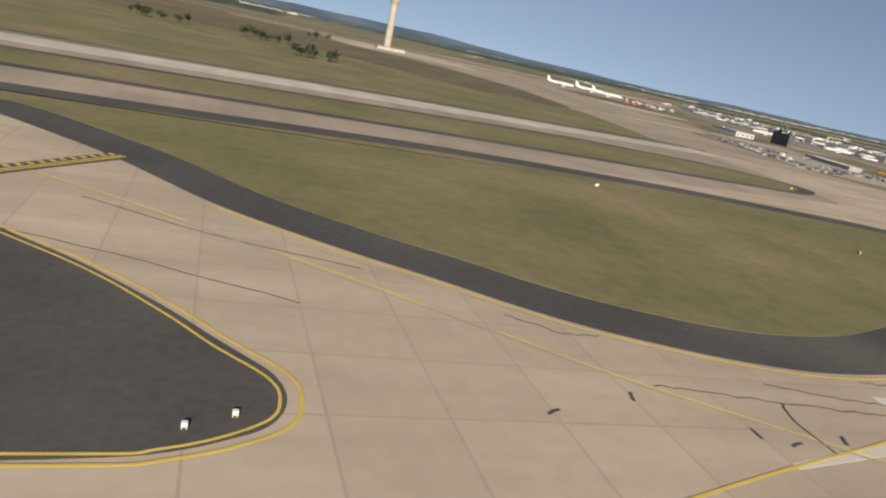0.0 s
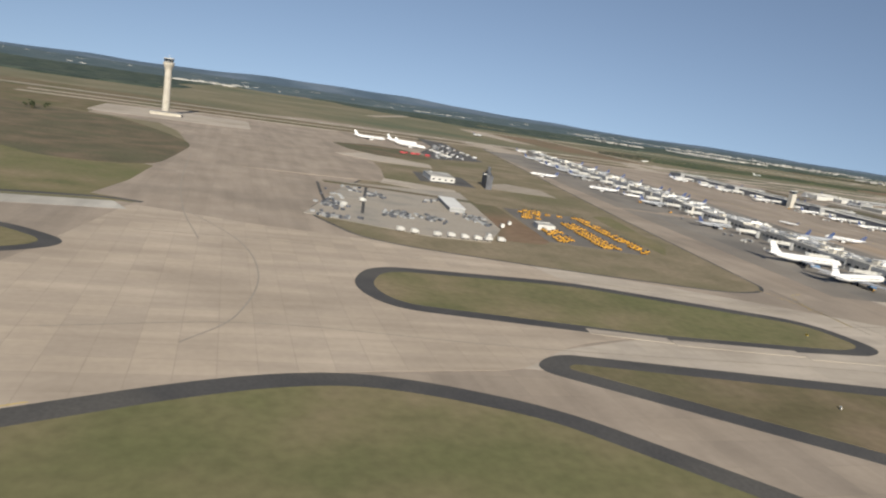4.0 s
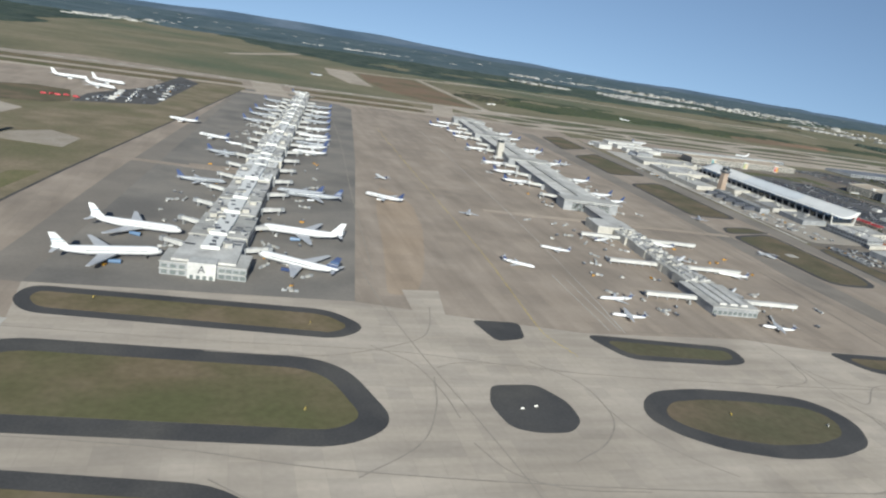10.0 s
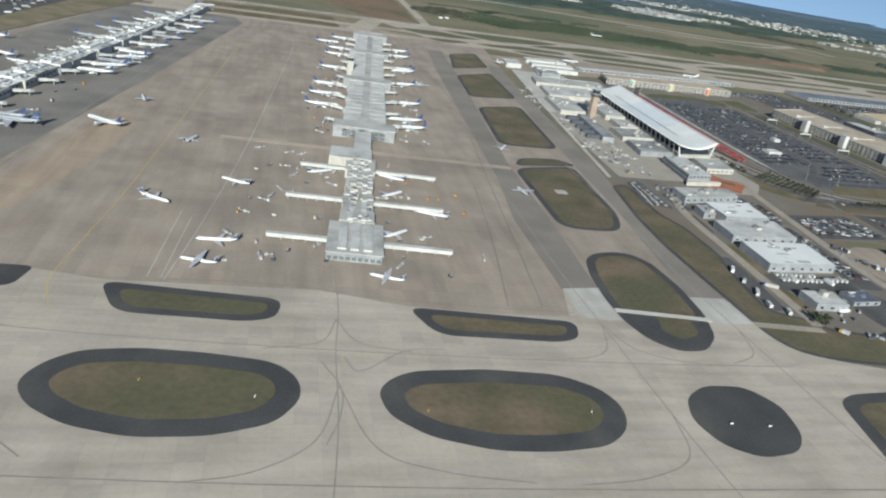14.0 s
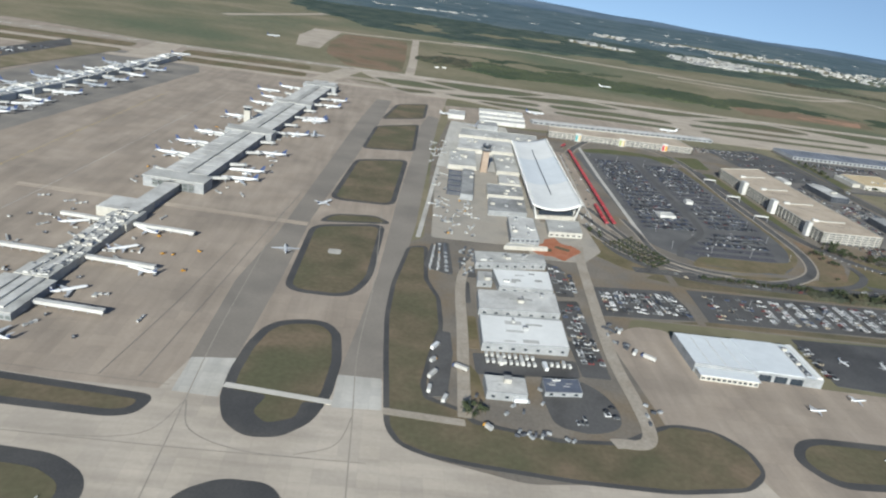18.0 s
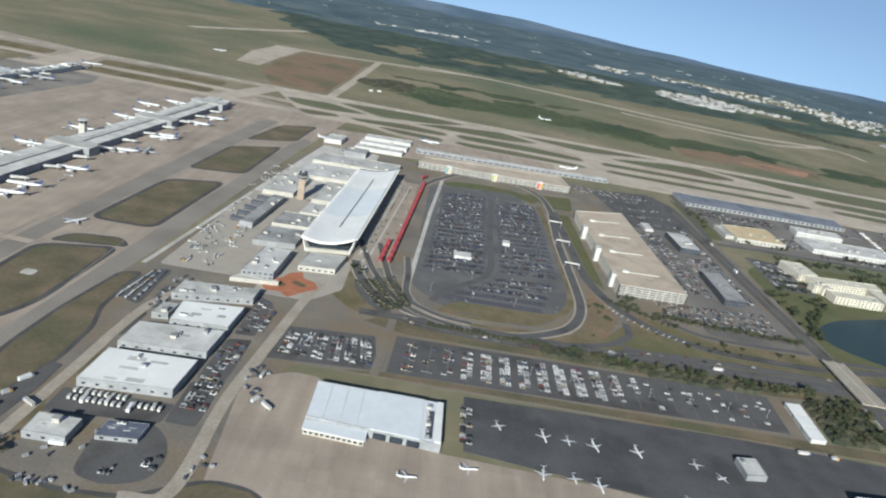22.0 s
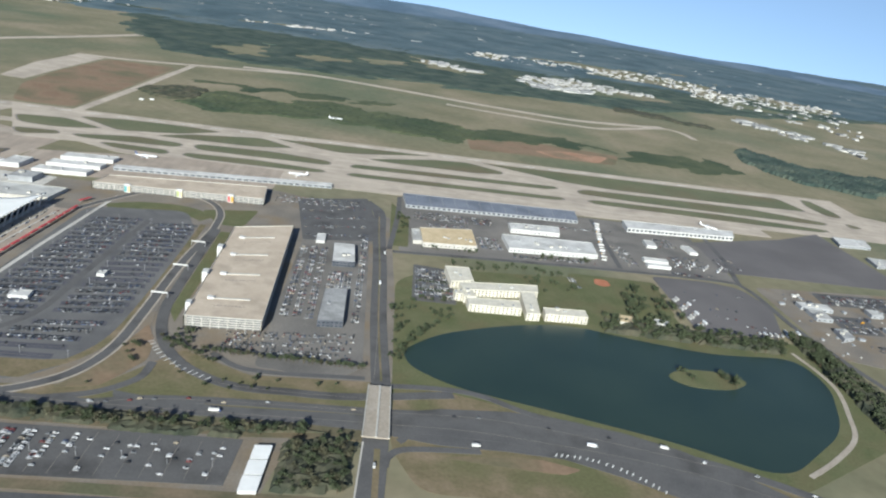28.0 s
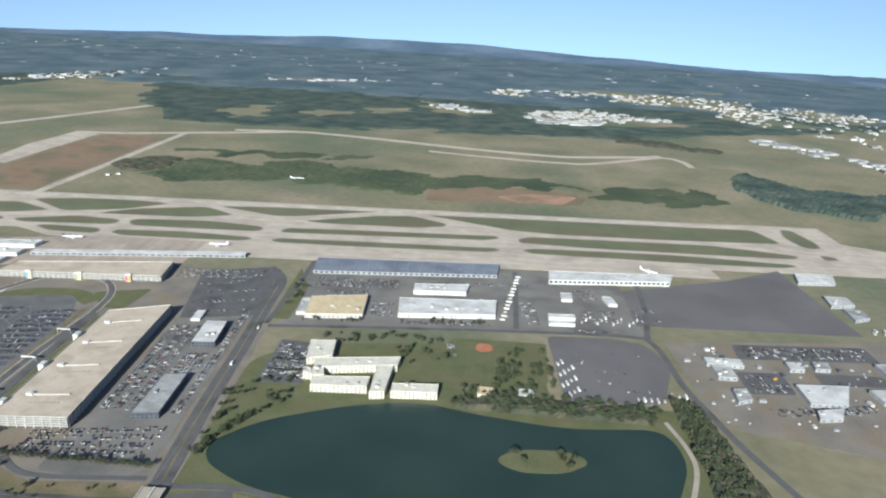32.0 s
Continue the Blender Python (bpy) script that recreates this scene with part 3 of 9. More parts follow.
sheet("apron_lane", [(1165, 556), (1460, 536), (1461, 546), (1166, 566)], 3, TAN_TAXI, "pale tan concrete lane across the apron", "apron")


def island(outer, edge, r, r_in=None, grass=None, label="dry grass island with a dark asphalt shoulder"):
    mean = sum(p[0] for p in outer) / len(outer)
    grass = grass or (GRASS_OLIVE if mean < 600 else GRASS if mean < 1000 else GRASS_BROWN)
    ob = tagged(new("grass_island"), label, "grass island", kind="structure")
    part("shoulder", slab_mesh("shoulder", rounded(outer, r), 0.0, 0.20, SHOULDER), ob)
    if edge:
        part("turf", slab_mesh("turf", rounded(inset(outer, edge), (r_in or r) * 0.75), 0.0, 0.27, grass), ob, "olive and tan dry turf")
    return ob


island([(-170, 190), (-60, 201), (2, 209), (45, 216), (80, 220), (120, 221), (175, 218), (222, 210), (258, 204), (276, 193), (285, 178), (287, 163), (283, 151), (268, 135), (240, 119), (213, 106), (189, 95), (165, 84.5), (145, 75.5), (127, 68), (112, 64.5), (97, 63.5), (83, 66), (66, 72.5), (55, 79.5), (46, 87), (33, 96), (14, 112), (-6, 139), (-32, 164), (-62, 178), (-110, 186)], 13, 10)
island([(-420, 160), (-60, 135), (-22, 98), (-1, 80), (9, 69), (15, 61), (20, 55), (21, 50), (19, 45.5), (11, 41.5), (0, 40.5), (-420, 38)], 0, 4, label="dark asphalt island edged in yellow")
sheet("grass", [(-420, 140), (-70, 118), (-26, 76), (-20, 62), (-420, 52)], 6, GRASS, "green grass on a dark island", "grass", 8)
island([(-420, 190), (120, 254), (292, 262), (322, 290), (282, 326), (190, 333), (-420, 215)], 8, 22)
island([(440, 252), (456, 292), (568, 286), (690, 236), (697, 194), (672, 184), (570, 193), (452, 220)], 9, 22)
island([(150, 38.5), (176, 50), (203, 63), (232, 75.5), (270, 92), (303, 107), (340, 124), (371, 138), (398, 147), (424, 150), (450, 143), (485, 126), (540, 66), (560, -55), (-200, -55)], 10, 18)
island([(490, 158), (506, 174), (712, 136), (823, 121), (912, 106), (936, 70), (920, -55), (660, -55), (588, 82)], 10, 16)
island([(778, 172), (800, 226), (966, 208), (984, 146), (958, 128), (803, 145)], 13, 26)
island([(800, 273), (806, 292), (969, 273), (988, 249), (970, 232), (810, 254)], 8, 12)
island([(1056, 266), (1088, 264), (1083, 240), (1063, 235)], 0, 6, label="small dark asphalt island")
island([(1033, 163), (1040, 182), (1066, 183), (1076, 165), (1075, 147), (1065, 137), (1048, 137), (1036, 142)], 0, 6, label="dark asphalt island with small lights")
island([(1126, 250), (1230, 236), (1226, 214), (1210, 209), (1140, 215)], 7, 12)
island([(1304, 233), (1413, 222), (1407, 202), (1393, 197), (1318, 201)], 7, 12)
island([(1113, 150), (1119, 165), (1133, 177), (1160, 180), (1192, 177), (1226, 170), (1238, 157), (1240, 140), (1228, 121), (1200, 112), (1168, 111.5), (1140, 120), (1121, 134)], 12, 9)
island([(1277, 146), (1285, 157), (1298, 164), (1338, 167), (1380, 163), (1400, 150), (1406, 134), (1401, 117), (1386, 104), (1358, 100), (1328, 101), (1298, 111), (1280, 127)], 12, 9)
island([(1441, 124), (1448, 143), (1466, 155), (1492, 154), (1504, 136), (1500, 112), (1488, 98), (1464, 94), (1447, 104)], 0, 8, label="dark asphalt island with small lights")
island([(1448, 226), (1447, 256), (1450, 290), (1457, 318), (1468, 331), (1486, 337), (1503, 336), (1514, 320), (1518, 280), (1515, 238), (1506, 209), (1490, 192), (1470, 190), (1455, 203)], 7, 8)
ribbon("service_road", [(1448, 240), (1516, 231)], 5, 7.6, NEW_CONC, "pale concrete service road across an island", "road", curve=False)
sheet("asphalt", [(1452, 236), (1476, 233), (1470, 214), (1480, 204), (1496, 212), (1498, 230), (1511, 228), (1505, 210), (1490, 195), (1470, 193), (1456, 204)], 6, SHOULDER, "dark asphalt end of an island", "pavement", 5)
island([(1460, 382), (1464, 542), (1540, 568), (1532, 423), (1516, 380)], 6, 20)
island([(1468, 552), (1482, 582), (1530, 592), (1548, 570)], 4, 12)
island([(1472, 630), (1490, 818), (1564, 850), (1548, 632)], 6, 20)
island([(1494, 883), (1508, 1048), (1584, 1106), (1574, 903)], 5, 16)
island([(1515, 1112), (1541, 1274), (1606, 1320), (1595, 1162)], 5, 16)
sheet("bare_patch", [(1488, 470), (1500, 470), (1500, 482), (1488, 482)], 7, PALE, "pale worn patch in the turf", "ground", 3)

# grass block with the equipment yards
island([(462, 362), (490, 343), (570, 316), (682, 288), (722, 300), (742, 420), (766, 567), (938, 1480), (800, 1480), (700, 1260), (600, 1110), (540, 720), (436, 430)], 2.5, 26, grass=DRY_TAN, label="large dry grass block with equipment yards")
sheet("green_grass", [(728, 556), (752, 562), (722, 420), (699, 385), (707, 441)], 6, GRASS_OLIVE, "olive turf beside the machine yard", "grass", 8)
sheet("bare_soil", [(570, 391), (584, 464), (594, 560), (626, 556), (612, 402), (598, 385)], 6, BARE, "reddish bare soil between the yards", "ground", 8)
sheet("equipment_yard", [(436, 425), (496, 608), (612, 622), (584, 432), (556, 378), (515, 380)], 7, YARD, "worn grey concrete ground equipment yard", "yard")
sheet("machine_yard", [(631, 550), (702, 536), (681, 380), (610, 402)], 7, OLD_ASPHALT, "grey yard of parked yellow machines", "yard")
sheet("old_apron", [(400, 640), (534, 640), (545, 676), (558, 760), (566, 850), (524, 905), (560, 962), (600, 1110), (480, 1110)], 6.4, CONCRETE, "tan concrete apron behind the equipment yard", "apron")
sheet("apron_strip", [(532, 636), (544, 676), (612, 640), (604, 594)], 7, TAXI, "pale concrete strip behind the yard", "apron")
sheet("apron_strip", [(524, 905), (576, 963), (655, 896), (645, 843), (573, 852)], 7, TAXI, "pale concrete strip beside dry grass", "apron")
sheet("bare_strip", [(545, 1090), (615, 1130), (668, 1114), (690, 1000), (666, 962), (593, 941), (556, 1000)], 7.4, GRASS_BROWN, "dark bare strip behind the parked jets", "ground", 6)
sheet("vehicle_yard", [(690, 1000), (795, 1060), (842, 1450), (800, 1540), (765, 1280), (694, 1100)], 7.6, ASPHALT, "dark asphalt yard of parked vehicles", "yard", 8)
sheet("dirt_band", [(470, 606), (520, 598), (606, 572), (608, 556), (522, 584), (472, 594)], 7.8, GRASS_BROWN, "dark earth band behind the yard", "ground")
for pts in ([(480, 444), (494, 515), (509, 588)], [(457, 470), (460, 530), (464, 590)]):
    ribbon("yard_divider", pts, 2.5, 8, SHOULDER, "dark strip between two yard bays", "yard", curve=False)
sheet("apron_strip", [(530, 1060), (760, 1060), (800, 1400), (600, 1400)], 7, CONCRETE, "tan concrete parking apron for jets", "apron")
sheet("yard", [(672, 690), (745, 672), (752, 728), (716, 760), (682, 730)], 7, ROAD_CONC, "pale concrete yard", "yard")
sheet("yard", [(588, 690), (650, 680), (662, 770), (602, 782)], 7, ASPHALT, "dark asphalt yard", "yard")
sheet("tower_yard", [(180, 1120), (420, 1120), (420, 1320), (180, 1320)], 4, TAXI, "pale concrete round the control tower", "yard", 20)
sheet("field", [(-400, 900), (100, 720), (250, 560), (326, 580), (340, 700), (348, 790), (310, 900), (240, 1040), (100, 1110), (-400, 1120)], 4, GRASS_BROWN, "bare tan field", "ground", 40)

# ---- north runway complex in the distance ----
def grid(x, y):
    """Runway complex: x along the far runway, y across it."""
    c, s = math.cos(radians(2.5)), math.sin(radians(2.5))
    return (1415 + x * c - y * s, 1678 + x * s + y * c)


def gpoly(pts):
    return [grid(*p) for p in pts]


sheet("runway", gpoly([(-4400, -23), (20, -23), (20, 23), (-4400, 23)]), 3, ROAD_CONC, "long pale concrete runway", "runway")
for off in (-147, -242):
    sheet("taxiway", gpoly([(-1400, off - 17), (160, off - 17), (160, off + 17), (-1400, off + 17)]), 3, FAR_TAXI, "pale tan concrete parallel taxiway", "taxiway")
for x0, x1, w in ((-435, -435, 34), (-60, 20, 26)):
    sheet("taxiway_link", gpoly([(x0 - w, -250), (x0 + w, -250), (x1 + w, 10), (x1 - w, 10)]), 2.4, FAR_TAXI, "flared tan concrete taxiway link", "taxiway", 4)
for a, b, c in ((-380, -90, -84), (-380, -90, -195), (-1200, -490, -84), (-1200, -490, -195)):
    sheet("grass_island", gpoly([(a, c - 38 + (c < -100) * 6), (b, c - 38 + (c < -100) * 6), (b, c + 34), (a, c + 34)]), 3.6, GRASS, "long dry grass island between taxiways", "grass island", 22)
# the paved complex, and the lens-shaped islands left open in it
sheet("runway_complex", [(1415, 1700), (2000, 1728), (2800, 1764), (3300, 1786), (3421, 1800), (3583, 1806), (3580, 1670), (3700, 1617), (3700, 1440), (3420, 1431), (3096, 1414), (2797, 1410), (2418, 1390), (2182, 1376), (1946, 1374), (1780, 1380), (1685, 1425), (1560, 1410)], 3, FAR_TAXI, "pale tan concrete runway and taxiways", "runway")
for pts in (
    [(1475, 1589), (1581, 1612), (1689, 1556), (1595, 1516), (1514, 1523)],
    [(1590, 1642), (1694, 1672), (1834, 1682), (1926, 1672), (1841, 1598), (1715, 1556)],
    [(1791, 1553), (1862, 1609), (2015, 1664), (2109, 1605), (2010, 1566)],
    [(2041, 1673), (2192, 1696), (2397, 1709), (2440, 1712), (2264, 1633), (2206, 1616)],
    [(2270, 1592), (2442, 1676), (2527, 1692), (2614, 1641), (2610, 1616), (2541, 1592), (2325, 1583)],
    [(2556, 1708), (2839, 1726), (3292, 1746), (3395, 1752), (3427, 1642), (3155, 1617), (2886, 1606), (2797, 1614), (2763, 1621)],
    [(1520, 1479), (1615, 1491), (1632, 1466), (1560, 1428)],
    [(1639, 1478), (1762, 1528), (1857, 1519), (1877, 1506), (1867, 1477), (1674, 1456)],
    [(1891, 1507), (1902, 1531), (2065, 1548), (2187, 1532), (2204, 1511), (2190, 1489), (1912, 1477)],
    [(2238, 1509), (2251, 1532), (2408, 1546), (2729, 1567), (2740, 1551), (2711, 1530), (2411, 1506), (2248, 1493)],
    [(2778, 1550), (2806, 1576), (2952, 1585), (3237, 1597), (3411, 1560), (3427, 1548), (3405, 1527), (3202, 1521), (2933, 1516), (2783, 1525)],
    [(1715, 1440), (1740, 1452), (1854, 1448), (1870, 1430), (1861, 1408), (1760, 1408)],
    [(1890, 1423), (1896, 1446), (2039, 1460), (2184, 1450), (2200, 1435), (2173, 1418), (1925, 1405)],
    [(2234, 1438), (2251, 1455), (2413, 1464), (2725, 1478), (2739, 1464), (2714, 1446), (2416, 1426), (2251, 1423)],
    [(2782, 1473), (2811, 1492), (3130, 1507), (3375, 1491), (3394, 1479), (3357, 1460), (3108, 1450), (2803, 1453)],
    [(3471, 1773), (3502, 1773), (3519, 1662), (3510, 1619), (3468, 1619), (3451, 1702)],
    [(3480, 1576), (3513, 1560), (3515, 1541), (3475, 1529)],
):
    ob = tagged(new("grass_island"), "long green grass island between pale taxiways", "grass island", kind="structure")
    part("shoulder", slab_mesh("shoulder", rounded(pts, 22), 0.0, 0.22, LANE), ob)
    part("turf", slab_mesh("turf", rounded(inset(pts, 4), 20), 0.0, 0.29, ISLE), ob, "olive green turf")
for pts, w, word in (([(890, 2585), (1029, 2890), (1196, 3291)], 40, "distant pale runway in the fields"), ([(1224, 2528), (1376, 2551), (1593, 2636), (1800, 2720), (1990, 2800)], 34, "distant pale taxiway in the fields"), ([(1741, 2760), (2008, 2800), (2331, 2740), (2661, 2655), (2981, 2602), (3130, 2630), (3246, 2664), (3330, 2690), (3408, 2729)], 38, "distant pale runway in open fields"), ([(2520, 2560), (2645, 2530), (2871, 2491), (3000, 2484), (3085, 2491), (3210, 2570), (3336, 2659), (3420, 2700), (3468, 2640), (3474, 2537)], 26, "distant pale taxiway loop"), ([(1566, 1690), (1578, 1991), (1586, 2366), (1593, 2636)], 24, "straight concrete link taxiway")):
    ribbon("distant_taxiway", pts, w, 3, FAR_TAXI, word, "taxiway")
sheet("distant_apron", [(1236, 1996), (1207, 2260), (1224, 2528), (1322, 2511), (1307, 2206), (1305, 1988)], 2.6, FAR_TAXI, "pale tan concrete runway end", "pavement")
sheet("cargo_apron", [(2110, 1330), (2222, 1322), (2825, 1352), (3184, 1366), (3180, 1462), (2774, 1446), (2110, 1400)], 4, FAR_TAXI, "pale tan concrete cargo apron", "apron")
sheet("apron", [(1640, 1180), (1900, 1215), (2110, 1260), (2110, 1400), (1900, 1400), (1640, 1330)], 4, CONCRETE, "tan concrete apron behind the parking garage", "apron")
sheet("bare_field", [(2551, 2022), (2824, 2060), (3022, 2025), (2976, 1894), (2702, 1872), (2548, 1852)], 2, BARE, "reddish bare earth field", "ground", 20)
sheet("bare_field", [(1330, 1925), (1316, 2188), (1340, 2494), (1560, 2517), (1556, 2021), (1545, 1730), (1405, 1722)], 2, BARE, "reddish-brown dry field", "ground", 30)
sheet("bare_patch", [(2741, 1944), (2848, 1996), (2982, 1990), (2928, 1894), (2799, 1888)], 3, CLAY, "exposed red clay", "ground", 20)
# ---- landside ----
sheet("landside_ground", [(1556, 210), (1575, 186), (1632, 170), (1720, 180), (1760, 230), (1735, 330), (1760, 400), (2240, 402), (2260, 500), (2220, 560), (2360, 620), (2340, 1180), (2120, 1260), (1820, 1180), (1640, 1180), (1600, 900), (1580, 540), (1560, 520)], 2, DUSTY, "grey-brown worn paving of the terminal grounds", "pavement", 10)
island([(1563, 512), (1549, 420), (1545, 358), (1546, 298), (1548, 236), (1549, 212), (1557, 195), (1575, 186), (1600, 181), (1660, 174), (1720, 172), (1770, 180), (1789, 198), (1788, 222), (1771, 241), (1741, 244), (1717, 230), (1700, 218), (1659, 215), (1607, 226), (1599, 238), (1578, 248), (1576, 262), (1582, 300), (1592, 345), (1592, 400), (1582, 436), (1584, 520)], 4, 12, 5, label="dry grass strip between taxiway and sheds")
island([(1814, 216), (1826, 236), (1843, 243), (1890, 242), (1930, 241), (1980, 225), (1975, 196), (1830, 190)], 7, 14)
island([(1530, 60), (1546, 140), (1560, 148), (1615, 153), (1717, 157), (1900, 160), (1980, 130), (1980, 60)], 9, 16)
sheet("truck_park", [(1577, 248), (1590, 250), (1597, 306), (1597, 340), (1588, 340), (1580, 300)], 8, ASPHALT, "dark asphalt strip of parked trucks", "car park", 3)
sheet("truck_yard", [(1659, 228), (1656, 263), (1658, 284), (1683, 291), (1701, 276), (1709, 254), (1705, 232), (1683, 222)], 4, ASPHALT, "dark asphalt yard round a shed", "yard", 10)
sheet("cart_park", [(1578, 464), (1588, 528), (1606, 536), (1606, 450)], 8, ASPHALT, "dark asphalt cart park", "yard", 8)
sheet("service_road", [(1548, 231), (1600, 226), (1600, 219), (1548, 224)], 7, ROAD_CONC, "pale service road", "road")
sheet("hangar_apron", [(1738, 230), (1728, 362), (1762, 386), (1788, 384), (1790, 318), (1900, 310), (2020, 304), (2120, 290), (2300, 250), (2300, 120), (1800, 120), (1780, 200)], 3, CONCRETE, "sunlit tan concrete hangar apron", "apron", 8)
sheet("dark_ramp", [(1907, 394), (2136, 404), (2374, 400), (2374, 262), (2160, 290), (2010, 306), (1906, 318)], 4, RAMP, "dark asphalt ramp for small aircraft", "apron")
sheet("terminal_ramp", [(1588, 545), (1716, 550), (1722, 640), (1724, 840), (1604, 840)], 3.4, YARD, "pale grey concrete ramp before the terminal", "apron", 6)
sheet("forecourt", [(1690, 518), (1748, 522), (1776, 560), (1776, 640), (1722, 640), (1716, 590), (1694, 560)], 5.4, YARD, "pale grey forecourt paving", "pavement", 6)
sheet("terminal_ramp", [(1604, 838), (1740, 845), (1750, 1180), (1645, 1180)], 3.4, PALE, "pale concrete service ramp beside the terminal", "apron", 6)
sheet("kerb_plaza", [(1776, 640), (1812, 640), (1836, 1030), (1800, 1030)], 5, CONCRETE, "tan concrete kerb plaza", "pavement", 6)
sheet("grass_verge", [(1800, 402), (2380, 408), (2380, 426), (1836, 410)], 5, GRASS_BROWN, "brown dry grass verge beside the car park", "grass")
sheet("car_park", [(1838, 410), (2212, 428), (2216, 492), (1842, 480)], 6, ASPHALT, "dark asphalt car park", "car park")
sheet("car_park", [(1736, 400), (1830, 410), (1822, 472), (1742, 462)], 6, ASPHALT, "dark asphalt car park", "car park")
sheet("grass_verge", [(1840, 515), (2010, 500), (2330, 505), (2330, 612), (2200, 602), (2120, 640), (2060, 556), (1900, 535)], 4, GRASS, "dry grass between the curving roads", "grass", 6)
sheet("grass_verge", [(1806, 500), (1850, 486), (2216, 496), (2330, 508), (2330, 530), (2080, 520), (1900, 512), (1840, 530)], 5, GRASS_BROWN, "dry grass bank with shrubs", "grass", 4)
sheet("planted_bank", [(1756, 560), (1790, 520), (1830, 505), (1836, 525), (1800, 580), (1790, 620), (1762, 600)], 5, GRASS, "dry planted bank", "grass", 8)
sheet("car_park", [(1852, 1052), (2000, 1084), (2036, 1000), (2042, 700), (2026, 600), (1984, 552), (1905, 548), (1845, 606)], 6, LOT, "wide asphalt car park before the terminal", "car park", 26)
sheet("grass_verge", [(1880, 560), (1985, 556), (2020, 600), (1990, 592), (1900, 585)], 6.6, GRASS, "dry grass edge of the car park", "grass", 8)
sheet("grass_verge", [(2056, 640), (2066, 690), (2084, 655), (2090, 612), (2062, 556), (2020, 545), (2042, 580)], 6.6, BARE, "brown dry grass between ramps", "grass", 8)
sheet("green_verge", [(2078, 730), (2092, 700), (2090, 1010), (2072, 1010)], 6, LAWN, "green verge beside the garage", "grass", 4)
sheet("green_verge", [(2020, 1100), (2110, 1130), (2100, 1040), (2060, 1040)], 6, LAWN, "green lawn beside the loop road", "grass", 10)
sheet("car_park", [(2200, 620), (2200, 1040), (2236, 1130), (2304, 1130), (2318, 640), (2290, 610)], 6, OLD_ASPHALT, "worn asphalt car park beside the garage", "car park", 10)
sheet("lawn", [(2352, 560), (2352, 900), (2420, 960), (2700, 1000), (2770, 990), (2780, 830), (2960, 830), (2960, 600), (2760, 480)], 2, LAWN, "green lawn round the lake", "grass", 30)
sheet("park", [(2600, 850), (2780, 880), (2790, 1010), (2640, 1010)], 4, LAWN, "green park lawn", "grass", 10)
sheet("ball_field", [(2676, 975), (2690, 966), (2706, 976), (2702, 996), (2682, 998)], 5, BRICK, "red clay ball field", "sports field", 8)
sheet("dry_bank", [(2355, 620), (2420, 605), (2660, 535), (2770, 478), (2800, 440), (2380, 440), (2352, 500)], 3, GRASS, "dry grass banks beside the highway", "grass", 20)
sheet("hotel_car_park", [(2376, 836), (2440, 836), (2436, 960), (2380, 968)], 6, ASPHALT, "dark asphalt hotel car park", "car park", 4)
sheet("industrial_ground", [(2356, 1020), (2770, 1050), (2960, 1050), (2960, 1340), (2826, 1340), (2360, 1330)], 3, OLD_ASPHALT, "grey paved cargo district", "pavement", 6)
sheet("grass_verge", [(2340, 1040), (2372, 1040), (2374, 1180), (2340, 1280)], 5, LAWN, "green verge beside the avenue", "grass", 8)
sheet("asphalt_lot", [(2953, 1102), (2960, 1262), (3200, 1360), (3330, 1440), (3345, 1116)], 4, LOT_GREY, "large empty grey asphalt lot", "car park")
sheet("asphalt_lot", [(2794, 1040), (2900, 1044), (2950, 1030), (2975, 960), (2936, 846), (2798, 834)], 5, LOT_GREY, "grey asphalt lot with parked vans", "car park", 14)
sheet("industrial_ground", [(2992, 800), (2986, 1046), (3420, 1100), (3500, 850), (3200, 740)], 2, DUSTY, "brown-grey industrial ground", "pavement", 14)

sheet("highway", [(2077, 551), (2134, 542), (2189, 541), (2322, 549), (2405, 573), (2479, 580), (2541, 573), (2601, 561), (2656, 540), (2705, 511), (2760, 470), (2960, 372), (2960, 330), (2800, 380), (2700, 432), (2627, 464), (2578, 487), (2526, 506), (2469, 510), (2402, 510), (2324, 523), (2192, 527), (2085, 531)], 7.2, ASPHALT, "wide dark asphalt highway with worn lanes", "road")
sheet("bare_bank", [(2400, 492), (2423, 497), (2502, 502), (2540, 492), (2521, 482), (2455, 486)], 5, BARE, "reddish bare bank beside the highway", "ground", 6)
sheet("bare_bank", [(2360, 380), (2364, 430), (2440, 436), (2520, 420), (2540, 380)], 5, BARE, "reddish bare earth beside the avenue", "ground", 14)
ribbon("lot_walk", [(1874, 1120), (1866, 1000), (1858, 886), (1849, 707), (1843, 585)], 5.5, 8, PALE, "pale covered walkway strip beside the car park", "pavement", curve=False)
ribbon("lot_road", [(1872, 575), (1884, 604), (1905, 632), (1930, 664), (1944, 712), (1946, 800), (1952, 920), (1958, 1020)], 9, 7.6, ASPHALT, "dark curving lane through the car park", "road")
ribbon("verge", [(2040, 1030), (2043, 880), (2043, 748), (2040, 660), (2026, 612), (2000, 580), (1964, 560), (1918, 552), (1880, 556)], 9, 7.4, GRASS, "dry grass rim of the car park", "grass")
ribbon("verge", [(1880, 1060), (1925, 1086), (1990, 1090), (2040, 1060)], 34, 5.6, LAWN, "green bank behind the car park", "grass")
sheet("planting_plot", [(1784, 588), (1822, 612), (1846, 556), (1822, 526)], 6.4, GRASS_BROWN, "planted plot beside the ramp", "grass", 8)
for a, b in (((1780, 668), (1808, 1010)), ((1792, 664), (1820, 1010))):
    ribbon("kerb_island", [a, b], 2.2, 9.4, PALE, "pale concrete kerb island between terminal lanes", "pavement", curve=False)

